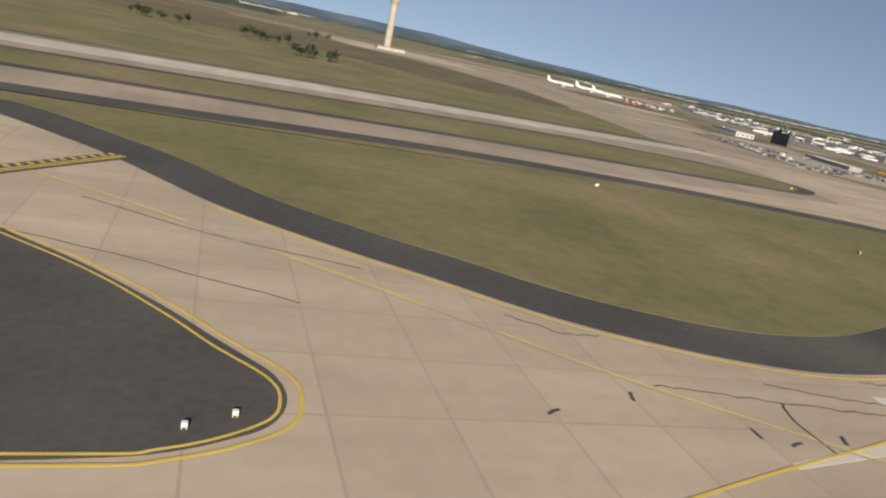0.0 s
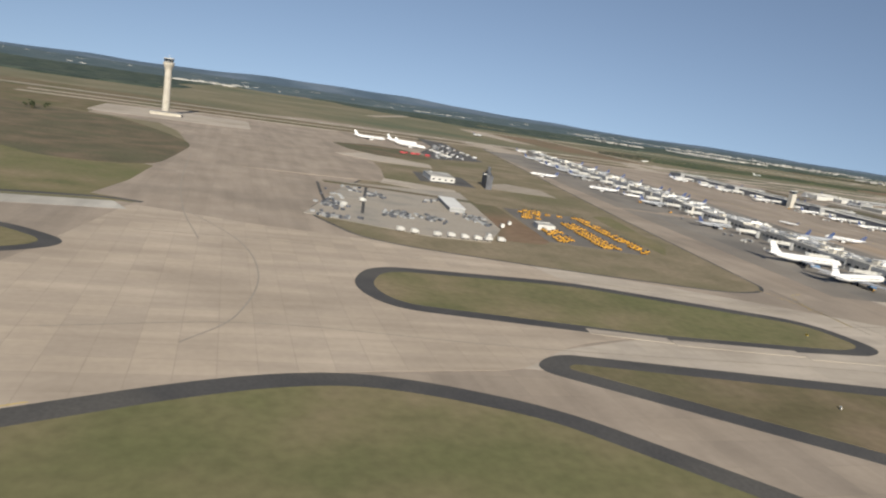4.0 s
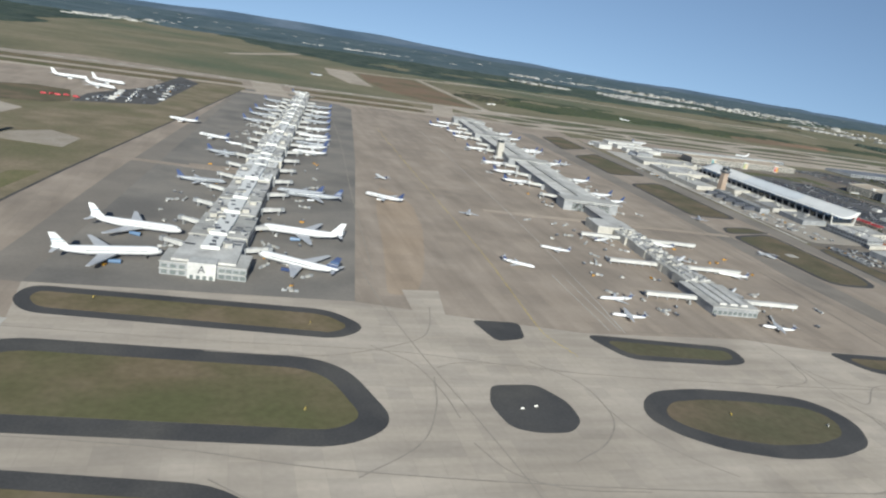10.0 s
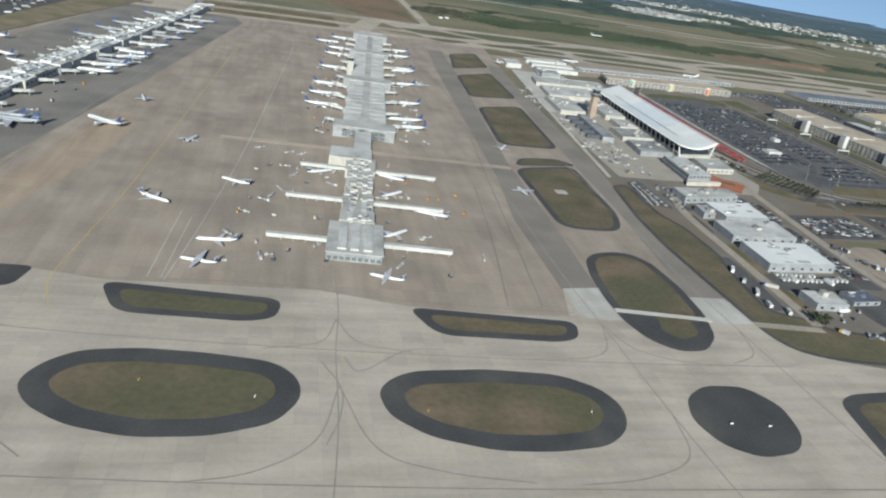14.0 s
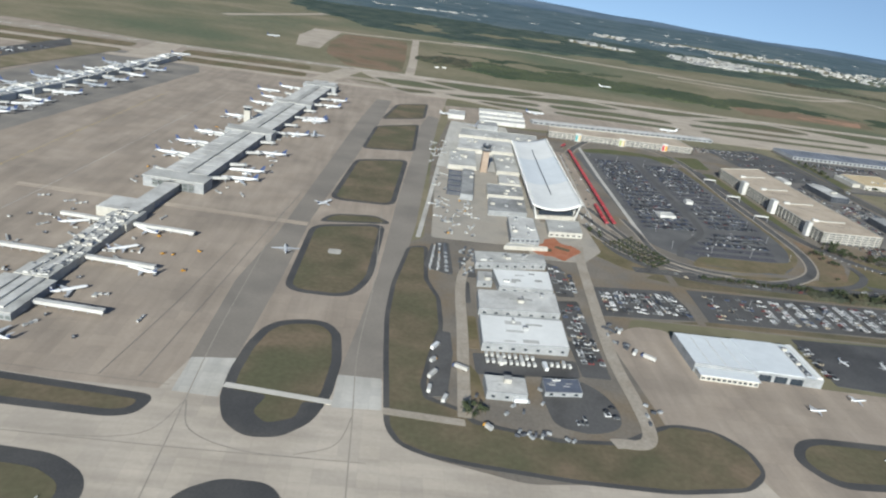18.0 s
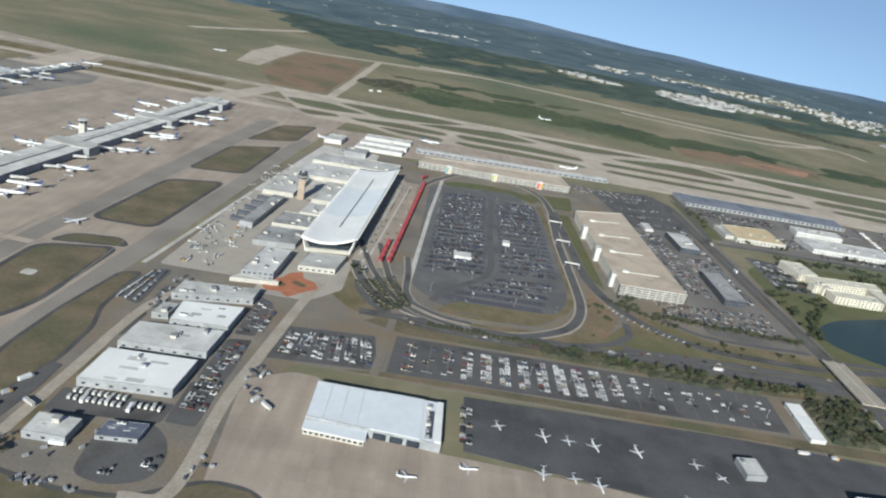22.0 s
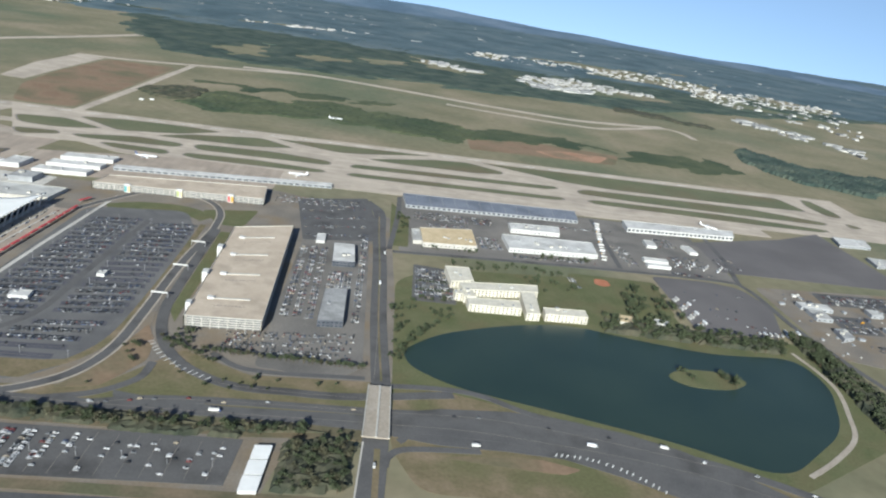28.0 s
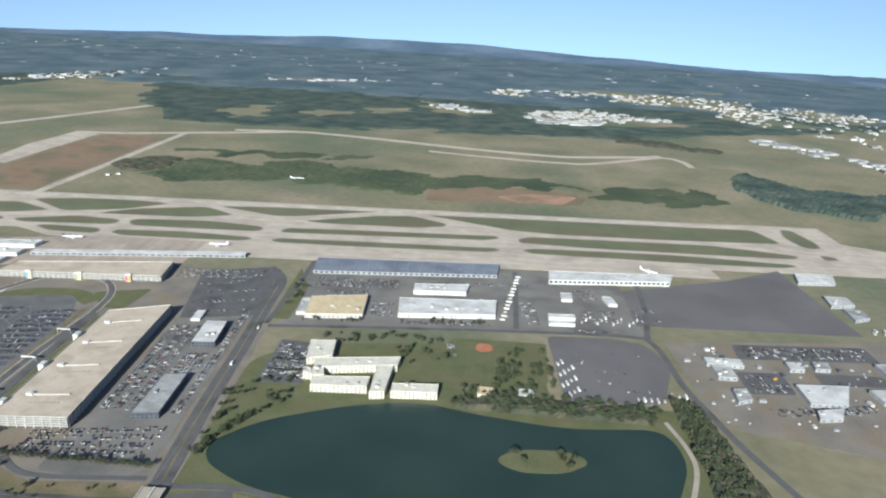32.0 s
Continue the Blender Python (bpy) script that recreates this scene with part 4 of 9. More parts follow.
for pts, mat, word in (
    ([(1700, 430), (1718, 432), (1718, 500), (1702, 512)], ASPHALT, "dark asphalt car park beside a shed"),
    ([(1694, 352), (1716, 356), (1718, 424), (1698, 420)], ASPHALT, "dark asphalt car park beside a shed"),
    ([(1692, 292), (1714, 292), (1716, 350), (1692, 346)], ASPHALT, "dark asphalt car park beside a shed"),
    ([(1612, 282), (1690, 290), (1692, 314), (1612, 312)], ASPHALT, "dark asphalt loading yard"),
    ([(1606, 318), (1618, 318), (1620, 372), (1608, 372)], GRASS, "dry grass strip beside a shed"),
    ([(1606, 240), (1616, 250), (1614, 282), (1606, 300)], GRASS, "dry grass corner by the yard"),
    ([(1608, 396), (1618, 396), (1620, 440), (1609, 440)], ASPHALT, "dark asphalt strip"),
    ([(1612, 450), (1628, 452), (1628, 500), (1614, 498)], ASPHALT, "dark asphalt strip of parked carts"),
):
    sheet("yard_ground", pts, 5, mat, word, "yard", 3)
ribbon("ramp_edge", [(1574, 540), (1592, 700), (1606, 830)], 5, 5, PALE, "pale concrete strip along the ramp", "apron", curve=False)


for pts in ([(3066, 890), (3136, 896), (3140, 960), (3070, 956)], [(3090, 1000), (3320, 1016), (3320, 1070), (3096, 1052)], [(3190, 930), (3300, 936), (3296, 970), (3190, 966)]):
    sheet("industrial_yard", pts, 5, ASPHALT, "dark asphalt industrial yard", "yard", 6)


sheet("asphalt_lot", [(2164, 1226), (2292, 1280), (2317, 1128), (2313, 1046), (2200, 1018)], 6.6, ASPHALT, "dark asphalt car rental lot", "car park", 6)
# roads
def road(pts, width, level=8, mat=ASPHALT, label="dark asphalt road"):
    return ribbon("road", pts, width, level, mat, label, "road")


road([(1694, 215), (1722, 228), (1724, 330), (1735, 440), (1744, 520), (1752, 570)], 10, 7, ROAD_CONC, "pale concrete service road")
road([(1600, 228), (1606, 330), (1614, 450), (1640, 520)], 9, 7, ROAD_CONC, "pale concrete service road")
road([(1828, 400), (1833, 470), (1836, 540)], 8, 8, DUSTY, "brown straight access road")
LOOP = [(2060, 1015), (2051, 860), (2051, 715), (2048, 631), (2030, 577), (1999, 545), (1961, 526), (1926, 523), (1891, 527), (1848, 540), (1813, 564), (1790, 605), (1778, 650)]
FAR_LOOP = [(2060, 1010), (2053, 1090), (2024, 1145), (1975, 1168), (1912, 1160), (1866, 1090), (1840, 1032)]
road(LOOP, 15, 8.0, ROAD_CONC, "pale concrete kerb of the loop road")
road(LOOP, 10.5, 9.4, ASPHALT, "curving asphalt loop road round the car park")
road(FAR_LOOP, 14, 8.0, ROAD_CONC, "pale concrete kerb of the loop road")
road(FAR_LOOP, 10, 9.4, ASPHALT, "curving asphalt loop road behind the car park")
for pts in ([(1775, 720), (1795, 650), (1806, 620), (1820, 586), (1845, 551), (1874, 532), (1915, 521)], [(1800, 720), (1812, 660), (1828, 596), (1851, 562), (1882, 542), (1915, 536)], [(1838, 690), (1842, 640), (1843, 590), (1850, 566)]):
    road(pts, 10, 8.8, ROAD_CONC, "pale concrete kerb of a curving ramp")
    road(pts, 7, 9.8, ASPHALT, "curving asphalt ramp at the terminal's end")
road([(2097, 609), (2093, 576), (2065, 546), (2029, 531), (1995, 521), (1961, 512)], 9, 9.6, ASPHALT, "asphalt link road round a brown verge")
road([(1790, 660), (1796, 570), (1846, 518), (1940, 508), (2040, 520), (2134, 545), (2330, 556), (2480, 560), (2700, 515), (2960, 380)], 12, 8, ASPHALT, "asphalt terminal access road")
road([(1800, 520), (2140, 528), (2330, 536), (2480, 534), (2700, 488), (2960, 350)], 14, 8, ASPHALT, "divided asphalt highway")
road([(2064, 1018), (2068, 824), (2073, 726), (2092, 658), (2123, 614), (2160, 588), (2197, 577), (2242, 577), (2307, 579), (2420, 602)], 13, 9.6, ASPHALT, "curving asphalt ramp")
road([(2150, 640), (2200, 612), (2322, 618)], 8, 8, ASPHALT, "asphalt lot road")
road([(1782, 640), (1788, 800), (1800, 1040)], 18, 8.2, ROAD_CONC, "terminal kerb roadway")
road([(2332, 340), (2337, 470), (2338, 525)], 26, 8.6, ASPHALT, "dual asphalt avenue")
ribbon("median", [(2336, 340), (2340, 430), (2340, 496)], 6, 9.2, GRASS, "dry grass median of the avenue", "grass", curve=False)
ribbon("kerb", [(2318, 340), (2323, 430), (2326, 505)], 1.6, 9.2, PALE, "pale kerb of the avenue", "pavement", curve=False)
road([(2347, 470), (2352, 488), (2372, 500), (2441, 506)], 8, 8.2, ASPHALT, "asphalt slip road")
road([(2350, 608), (2407, 612), (2451, 606), (2504, 579), (2560, 566)], 9, 8.3, ASPHALT, "asphalt slip road")
ribbon("median", [(2340, 616), (2332, 760), (2328, 930), (2322, 1080), (2319, 1180)], 2.4, 9.2, GRASS, "narrow dry grass median of the avenue", "grass")
road([(2340, 605), (2332, 760), (2328, 930), (2322, 1080), (2318, 1200), (2290, 1262)], 22, 8.6, ASPHALT, "dual asphalt avenue")
road([(2346, 1012), (2520, 1030), (2740, 1048), (2920, 1056), (2966, 1030), (2976, 901), (2991, 826), (3011, 740), (3060, 600), (3140, 460)], 10, 8.5, ASPHALT, "asphalt street")
road([(2960, 1050), (2985, 1180), (3000, 1340)], 10, 8.4, ASPHALT, "asphalt street")
road([(2746, 1060), (2760, 1330)], 9, 8.4, ASPHALT, "asphalt street")
road([(2340, 1020), (2352, 1180), (2356, 1320)], 9, 8.3, ASPHALT, "asphalt side street")
road([(1900, 1150), (2060, 1180), (2110, 1250)], 9, 7, ASPHALT, "asphalt service road")
road([(2360, 510), (2390, 530), (2520, 520), (2640, 470), (2720, 380)], 8, 8.3, ASPHALT, "curving asphalt slip road")
ribbon("path", [(2924, 800), (2935, 745), (2934, 700), (2912, 640), (2888, 592), (2836, 546), (2790, 514)], 6, 5.2, ROAD_CONC, "pale lakeside track", "path")

# lake and its island
sheet("lake", [(2362, 690), (2408, 742), (2508, 790), (2600, 812), (2672, 790), (2790, 768), (2918, 782), (2930, 712), (2882, 605), (2762, 506), (2660, 552), (2543, 586), (2420, 620), (2372, 655)], 5, WATER, "still dark blue-green lake", "water", 40)
sheet("lake_island", [(2695, 693), (2725, 718), (2790, 720), (2812, 700), (2780, 676), (2725, 672)], 9, LAWN, "low green islet in the lake", "island", 20)

# ---- buildings ----
def unit_box(name, mat):
    return Soup().box((0, 0, 0.5), (1, 1, 1)).mesh(name, mat)


PANE = unit_box("window", GLASS)
HALL_PANE = unit_box("window", HALL_GLASS)
UNIT_MESHES = [
    Soup().box((0, 0, 1.0), (4, 3, 2.0)).box((0.6, 0, 2.2), (1.8, 1.8, 0.5), mat=1).mesh("roof_unit", STEEL, WALL_DARK),
    Soup().box((0, 0, 0.7), (6, 2.2, 1.4)).box((-1.6, 0, 1.6), (1.4, 1.4, 0.4), mat=1).box((1.6, 0, 1.6), (1.4, 1.4, 0.4), mat=1).mesh("roof_unit", WALL_WHITE, WALL_DARK),
    Soup().box((0, 0, 1.5), (5, 5, 3.0)).box((0, 0, 3.1), (5.4, 5.4, 0.25), mat=1).mesh("roof_unit", WALL_PALE, ROOF_GREY),
]


def facade(parent, a, b, z0, floors, step, bay, width, height, me=None, name="window", out=0.06):
    """A row of windows for each floor along the wall from a to b (its outer side on the right)."""
    a, b = Vector(a), Vector(b)
    run, d = (b - a).length, (b - a).normalized()
    k = max(1, int(run / bay))
    turn = math.atan2(d.y, d.x)
    side = Vector((d.y, -d.x)) * out
    for f in range(floors):
        for i in range(k):
            p = a + d * (run * (i + 0.5) / k) + side
            part(name, me or PANE, parent, m=Matrix.LocRotScale((p.x, p.y, z0 + f * step), Euler((0, 0, turn)), (width, 0.25, height)))


def ccw(q):
    return list(q) if area(q) > 0 else list(q)[::-1]


def building(name, q, h, label, category, wall=WALL_PALE, roof=ROOF_LIGHT, units=4, eave=0.0, parapet=0.6, sides=(), floors=1, bay=6.0, win=(3.0, 1.5), seed=1, curb=None):
    """A flat-roofed block on the outline q: walls, roof, parapet, roof units and rows of windows on the chosen sides."""
    q = ccw(q)
    ob = thing(name, label, category)
    face = part("wall", Soup().prism(q, -0.2, h).mesh("wall", wall), ob)
    top = part("roof", Soup().prism(inset(q, 0.35 if parapet else -eave), h - 0.05, h + 0.12).mesh("roof", roof), ob)
    if parapet:
        ring = Soup()
        for i in range(len(q)):
            a, b = Vector(q[i]), Vector(q[(i + 1) % len(q)])
            d = b - a
            mid = (a + b) / 2
            nrm = Vector((-d.y, d.x)).normalized() * 0.17
            ring.box((mid.x + nrm.x, mid.y + nrm.y, h + parapet / 2), (d.length, 0.35, parapet), math.atan2(d.y, d.x))
        part("parapet", ring.mesh("parapet", curb or wall), ob)
    rng = random.Random(seed)
    for _ in range(units):
        p = at(q[:4], rng.uniform(0.1, 0.9), rng.uniform(0.12, 0.88))
        e = Vector(q[1]) - Vector(q[0])
        part("roof_unit", UNIT_MESHES[rng.randrange(3)], top, m=Matrix.LocRotScale((p[0], p[1], h + 0.1), Euler((0, 0, math.atan2(e.y, e.x) + rng.choice((0, 1.571)))), (1, 1, rng.uniform(0.7, 1.2))))
    for s in sides:
        step = h / floors
        facade(face, q[s], q[(s + 1) % len(q)], step * 0.35, floors, step, bay, win[0], win[1])
    return ob


def seams(ob, q, n, h, mat, name="roof_seam", across=False, width=0.5):
    """Raised ribs over a roof, from side to side."""
    for i in range(1, n):
        t = i / n
        a, b = (at(q, t, 0.01), at(q, t, 0.99)) if not across else (at(q, 0.01, t), at(q, 0.99, t))
        part(name, ribbon_mesh(name, [a, b], width, h, h + 0.35, mat), ob)


# control tower in the south
TOWER_CONCRETE = material("tower_concrete", [(0.34, 0.32, 0.28), (0.42, 0.395, 0.35)], 0.1, 0.85, fine=0.4)


def control_tower():
    ob = thing("control_tower", "tall pale concrete control tower with a dark glass cab", "control tower", m=Matrix.Translation((284, 1228, 0)))
    part("shaft", Soup().tube((0, 0, 0), (0, 0, 78), 6.2, 5.2, 12).mesh("shaft", TOWER_CONCRETE), ob)
    part("collar", Soup().tube((0, 0, 74), (0, 0, 82), 5.4, 9.0, 12).tube((0, 0, 82), (0, 0, 85), 9.0, 9.0, 12).mesh("collar", TOWER_CONCRETE), ob, "flared pale concrete collar")
    part("cab", Soup().tube((0, 0, 85), (0, 0, 91), 6.6, 8.0, 12).mesh("cab", GLASS), ob, "dark glazed cab")
    part("cab_roof", Soup().tube((0, 0, 91), (0, 0, 92.2), 8.6, 8.2, 12).mesh("cab_roof", WALL_WHITE), ob)
    part("antenna", Soup().tube((0, 0, 92), (0, 0, 98), 0.4, 0.2, 6).tube((2, 1, 92), (2, 1, 96), 0.25, 0.15, 6).mesh("antenna", STEEL), ob)
    part("rail", Soup().tube((0, 0, 85.6), (0, 0, 86.2), 9.0, 9.0, 12).mesh("rail", STEEL), ob)
    base = thing("tower_base_building", "low pale building at the foot of the control tower", "building")
    part("wall", Soup().prism([(262, 1200), (310, 1200), (310, 1222), (262, 1222)], 0, 5).mesh("wall", TOWER_CONCRETE), base)
    part("roof", Soup().prism([(261, 1199), (311, 1199), (311, 1223), (261, 1223)], 5, 5.4).mesh("roof", ROOF_GREY), base)


control_tower()

# yard buildings of the south block
building("equipment_shed", [(562, 494), (574, 490), (583, 552), (570, 556)], 4, "white-roofed metal shed in the equipment yard", "shed", WALL_GREY, ROOF_BRIGHT, 0, parapet=0, eave=0.8)
building("equipment_shed", [(603, 702), (632, 704), (636, 750), (608, 754)], 6, "grey-roofed shed beside the yards", "shed", WALL_WHITE, ROOF_LIGHT, 1, parapet=0, eave=0.6, sides=(0,), bay=6)
dark = building("utility_building", [(661, 680), (668, 679), (676, 716), (669, 717)], 15, "dark clad utility building with cooling stacks", "utility building", WALL_DARK, ROOF_DARK, 2, seed=4)
for i in range(3):
    part("flue", Soup().tube((665.5 + 3 * i, 685 + i * 12, 15), (665.5 + 3 * i, 685 + i * 12, 19 + i % 2 * 5), 2.2, 2.0, 8).mesh("flue", WALL_DARK), dark)


# long concourse: modules end to end along its axis, each with roof plant
def axis_quad(a, b, t0, t1, w0, w1):
    """A quad along the axis a-b between distances t0 and t1, from offset w0 to w1 to its right."""
    a, b = Vector(a), Vector(b)
    d = (b - a).normalized()
    s = Vector((d.y, -d.x))
    return [tuple(a + d * t0 + s * w0), tuple(a + d * t0 + s * w1), tuple(a + d * t1 + s * w1), tuple(a + d * t1 + s * w0)]


C0, C1 = (894, 316), (1052, 1440)


def long_concourse():
    rng = random.Random(3)
    ob = thing("long_concourse", "long pale airport concourse with a cluttered flat roof", "concourse")
    part("wall", Soup().prism(axis_quad(C0, C1, 0, 26, -25, 27), -0.2, 8.4).mesh("wall", WALL_GREY), ob, "grey-green clad end hall")
    part("roof", Soup().prism(axis_quad(C0, C1, -0.5, 26.5, -25.5, 27.5), 8.4, 8.9).mesh("roof", ROOF_LIGHT), ob)
    part("roof_deck", Soup().prism(axis_quad(C0, C1, 3, 26, -19, 20), 8.9, 10.2).mesh("roof_deck", ROOF_WHITE), ob)
    part("end_pavilion", Soup().prism(axis_quad(C0, C1, -3.4, 8, -8, 9), -0.2, 10.8).mesh("end_pavilion", WALL_WHITE), ob, "white end pavilion with a dark letter")
    front = axis_quad(C0, C1, -3.4, 8, -8, 9)
    for k in range(4):
        a, b = lerp(front[0], front[1], 0.06 + 0.23 * k), lerp(front[0], front[1], 0.25 + 0.23 * k)
        facade(ob, a, b, 0.2, 1, 4, 5, 2.2, 2.4, HALL_PANE)
    for w0, w1 in ((-25, -9), (10, 27)):
        q = axis_quad(C0, C1, 0, 26, w0, w1)
        facade(ob, q[0], q[1], 0.8, 2, 3.8, 4.2, 3.4, 2.4, HALL_PANE)
        part("canopy", Soup().prism(axis_quad(C0, C1, -2.2, 0.2, w0, w1), 4.5, 4.9).mesh("canopy", WALL_WHITE), ob)
    for sgn in (0, 1):
        q = axis_quad(C0, C1, 0, 26, -25, 27)
        facade(ob, *((q[3], q[0]) if sgn == 0 else (q[1], q[2])), 0.8, 2, 3.8, 4.4, 3.4, 2.4, HALL_PANE)
    letter = bpy.data.curves.new("gate_letter", "FONT")
    letter.body, letter.size, letter.extrude, letter.align_x = "A", 7.0, 0.08, "CENTER"
    letter.materials.append(WALL_DARK)
    sign = new("gate_letter", letter)
    sign.parent = ob
    d = (Vector(C1) - Vector(C0)).normalized()
    mid = lerp(front[0], front[1], 0.5)
    sign.matrix_basis = Matrix.LocRotScale((mid[0] - d.x * 0.12, mid[1] - d.y * 0.12, 4.2), Euler((radians(90), 0, math.atan2(d.y, d.x) - math.pi / 2)), None)
    sign["label"] = "dark letter on the white pavilion"
    t, total = 26.0, 1130.0
    while t < total:
        run = rng.uniform(26, 46)
        half = 18 + rng.uniform(-1.5, 2) - 5 * (t / total)
        h = rng.choice((8.6, 9.2, 9.8, 10.4))
        q = axis_quad(C0, C1, t, t + run - 0.1, -half, half + 1)
        part("wall", Soup().prism(q, -0.2, h).mesh("wall", rng.choice((WALL_PALE, WALL_WHITE))), ob)
        part("roof", Soup().prism(inset(q, 0.3), h - 0.1, h + 0.25).mesh("roof", rng.choice((ROOF_WHITE, ROOF_BRIGHT, ROOF_LIGHT, ROOF_WHITE))), ob)
        spine = axis_quad(C0, C1, t + 2, t + run - 3, -6, 6)
        deck = part("raised_roof", Soup().prism(spine, h, h + 2.2).mesh("raised_roof", ROOF_BRIGHT), ob)
        for k in range(3):
            p = at(spine, rng.uniform(0.15, 0.85), 0.15 + 0.3 * k)
            part("roof_hatch", Soup().box((p[0], p[1], h + 2.4), (rng.uniform(2, 4.5), rng.uniform(2, 5), 0.5), 0.14).mesh("roof_hatch", WALL_DARK), deck)
        for k in range(4):
            p = at(q, rng.uniform(0.1, 0.9), rng.uniform(0.15, 0.85))
            part("roof_unit", UNIT_MESHES[rng.randrange(3)], ob, m=Matrix.LocRotScale((p[0], p[1], h + 0.2), Euler((0, 0, rng.choice((0.13, 1.70)))), (1, 1, 1)))
        for k in range(5):
            p = at(q, rng.choice((0.10, 0.20, 0.80, 0.90)) + rng.uniform(-0.04, 0.04), rng.uniform(0.1, 0.9))
            part("roof_duct", Soup().box((p[0], p[1], h + 0.5), (rng.uniform(1.2, 2.4), rng.uniform(3, 9), 0.7), -0.14 + rng.choice((0, 1.57))).mesh("roof_duct", rng.choice((WALL_DARK, STEEL, WALL_DARK))), ob)
        if t < 420:
            facade(ob, q[3], q[0], 4.2, 1, 4, 7, 4.6, 2.2)
            facade(ob, q[1], q[2], 4.2, 1, 4, 7, 4.6, 2.2)
        t += run


long_concourse()

# middle concourse: regional half with side piers, then the long jet half
A0, A1 = (1276, 292), (1390, 1365)


def regional_concourse():
    rng = random.Random(5)
    ob = thing("regional_concourse", "low grey-white regional concourse with boarding piers", "concourse")
    head = axis_quad(A0, A1, 0, 54, -19, 19)
    part("wall", Soup().prism(head, -0.2, 6.5).mesh("wall", WALL_GREY), ob)
    part("roof", Soup().prism(axis_quad(A0, A1, -1, 54, -20, 20), 6.5, 7).mesh("roof", ROOF_LIGHT), ob)
    facade(ob, head[0], head[1], 1.2, 1, 3.4, 4, 3.0, 2.4, HALL_PANE)
    for i in range(3):
        part("roof_ridge", Soup().prism(axis_quad(A0, A1, 4, 52, -12 + 9 * i, -6 + 9 * i), 7, 8.4).mesh("roof_ridge", ROOF_WHITE), ob)
    t = 54.0
    while t < 205:
        run = rng.uniform(16, 26)
        half = rng.uniform(11, 14)
        h = rng.choice((6.5, 7.2, 7.8))
        q = axis_quad(A0, A1, t, t + run, -half, half)
        part("wall", Soup().prism(q, -0.2, h).mesh("wall", WALL_PALE), ob)
        part("roof", Soup().prism(inset(q, 0.3), h, h + 0.3).mesh("roof", rng.choice((ROOF_LIGHT, ROOF_WHITE, ROOF_LIGHT))), ob)
        for side in (-1, 1):
            part("roof_ridge", Soup().prism(axis_quad(A0, A1, t + 2, t + run - 2, side * 5 - 2, side * 5 + 2), h + 0.3, h + 1.6).mesh("roof_ridge", ROOF_WHITE), ob)
        for k in range(7):
            p = at(q, rng.uniform(0.1, 0.9), rng.uniform(0.1, 0.9))
            part("roof_unit", UNIT_MESHES[rng.randrange(3)], ob, m=Matrix.LocRotScale((p[0], p[1], h + 0.3), Euler((0, 0, 0.1)), (0.8, 0.8, 0.8)))
        t += run
    block = axis_quad(A0, A1, 205, 240, -30, 10)
    part("wall", Soup().prism(block, -0.2, 9).mesh("wall", WALL_PALE), ob)
    part("roof", Soup().prism(inset(block, 0.3), 9, 9.4).mesh("roof", ROOF_WHITE), ob)
    q = axis_quad(A0, A1, 240, 306, -7, 8)
    part("link_wall", Soup().prism(q, -0.2, 8).mesh("link_wall", WALL_GREY), ob)
    part("link_roof", Soup().prism(axis_quad(A0, A1, 240, 306, -8, 9), 8, 8.4).mesh("link_roof", ROOF_WHITE), ob)
    for t, left, right in ((22, 62, 70), (104, 58, 70), (186, 54, 70)):
        for side, reach in ((-1, left), (1, right)):
            pier = axis_quad(A0, A1, t + 1, t + 4.6, side * 13, side * reach)
            part("pier", Soup().prism(pier, 2.6, 5.2).mesh("pier", WALL_WHITE), ob, "white enclosed boarding pier on posts")
            part("pier_roof", Soup().prism(axis_quad(A0, A1, t + 0.6, t + 5.0, side * 13, side * (reach + 0.5)), 5.2, 5.5).mesh("pier_roof", ROOF_WHITE), ob)
            for k in range(6):
                p = axis_quad(A0, A1, t + 2.7, t + 3, side * (18 + k * (reach - 20) / 5), 0)[0]
                part("post", Soup().tube((*p, 0), (*p, 2.7), 0.4, 0.4, 6).mesh("post", STEEL), ob)


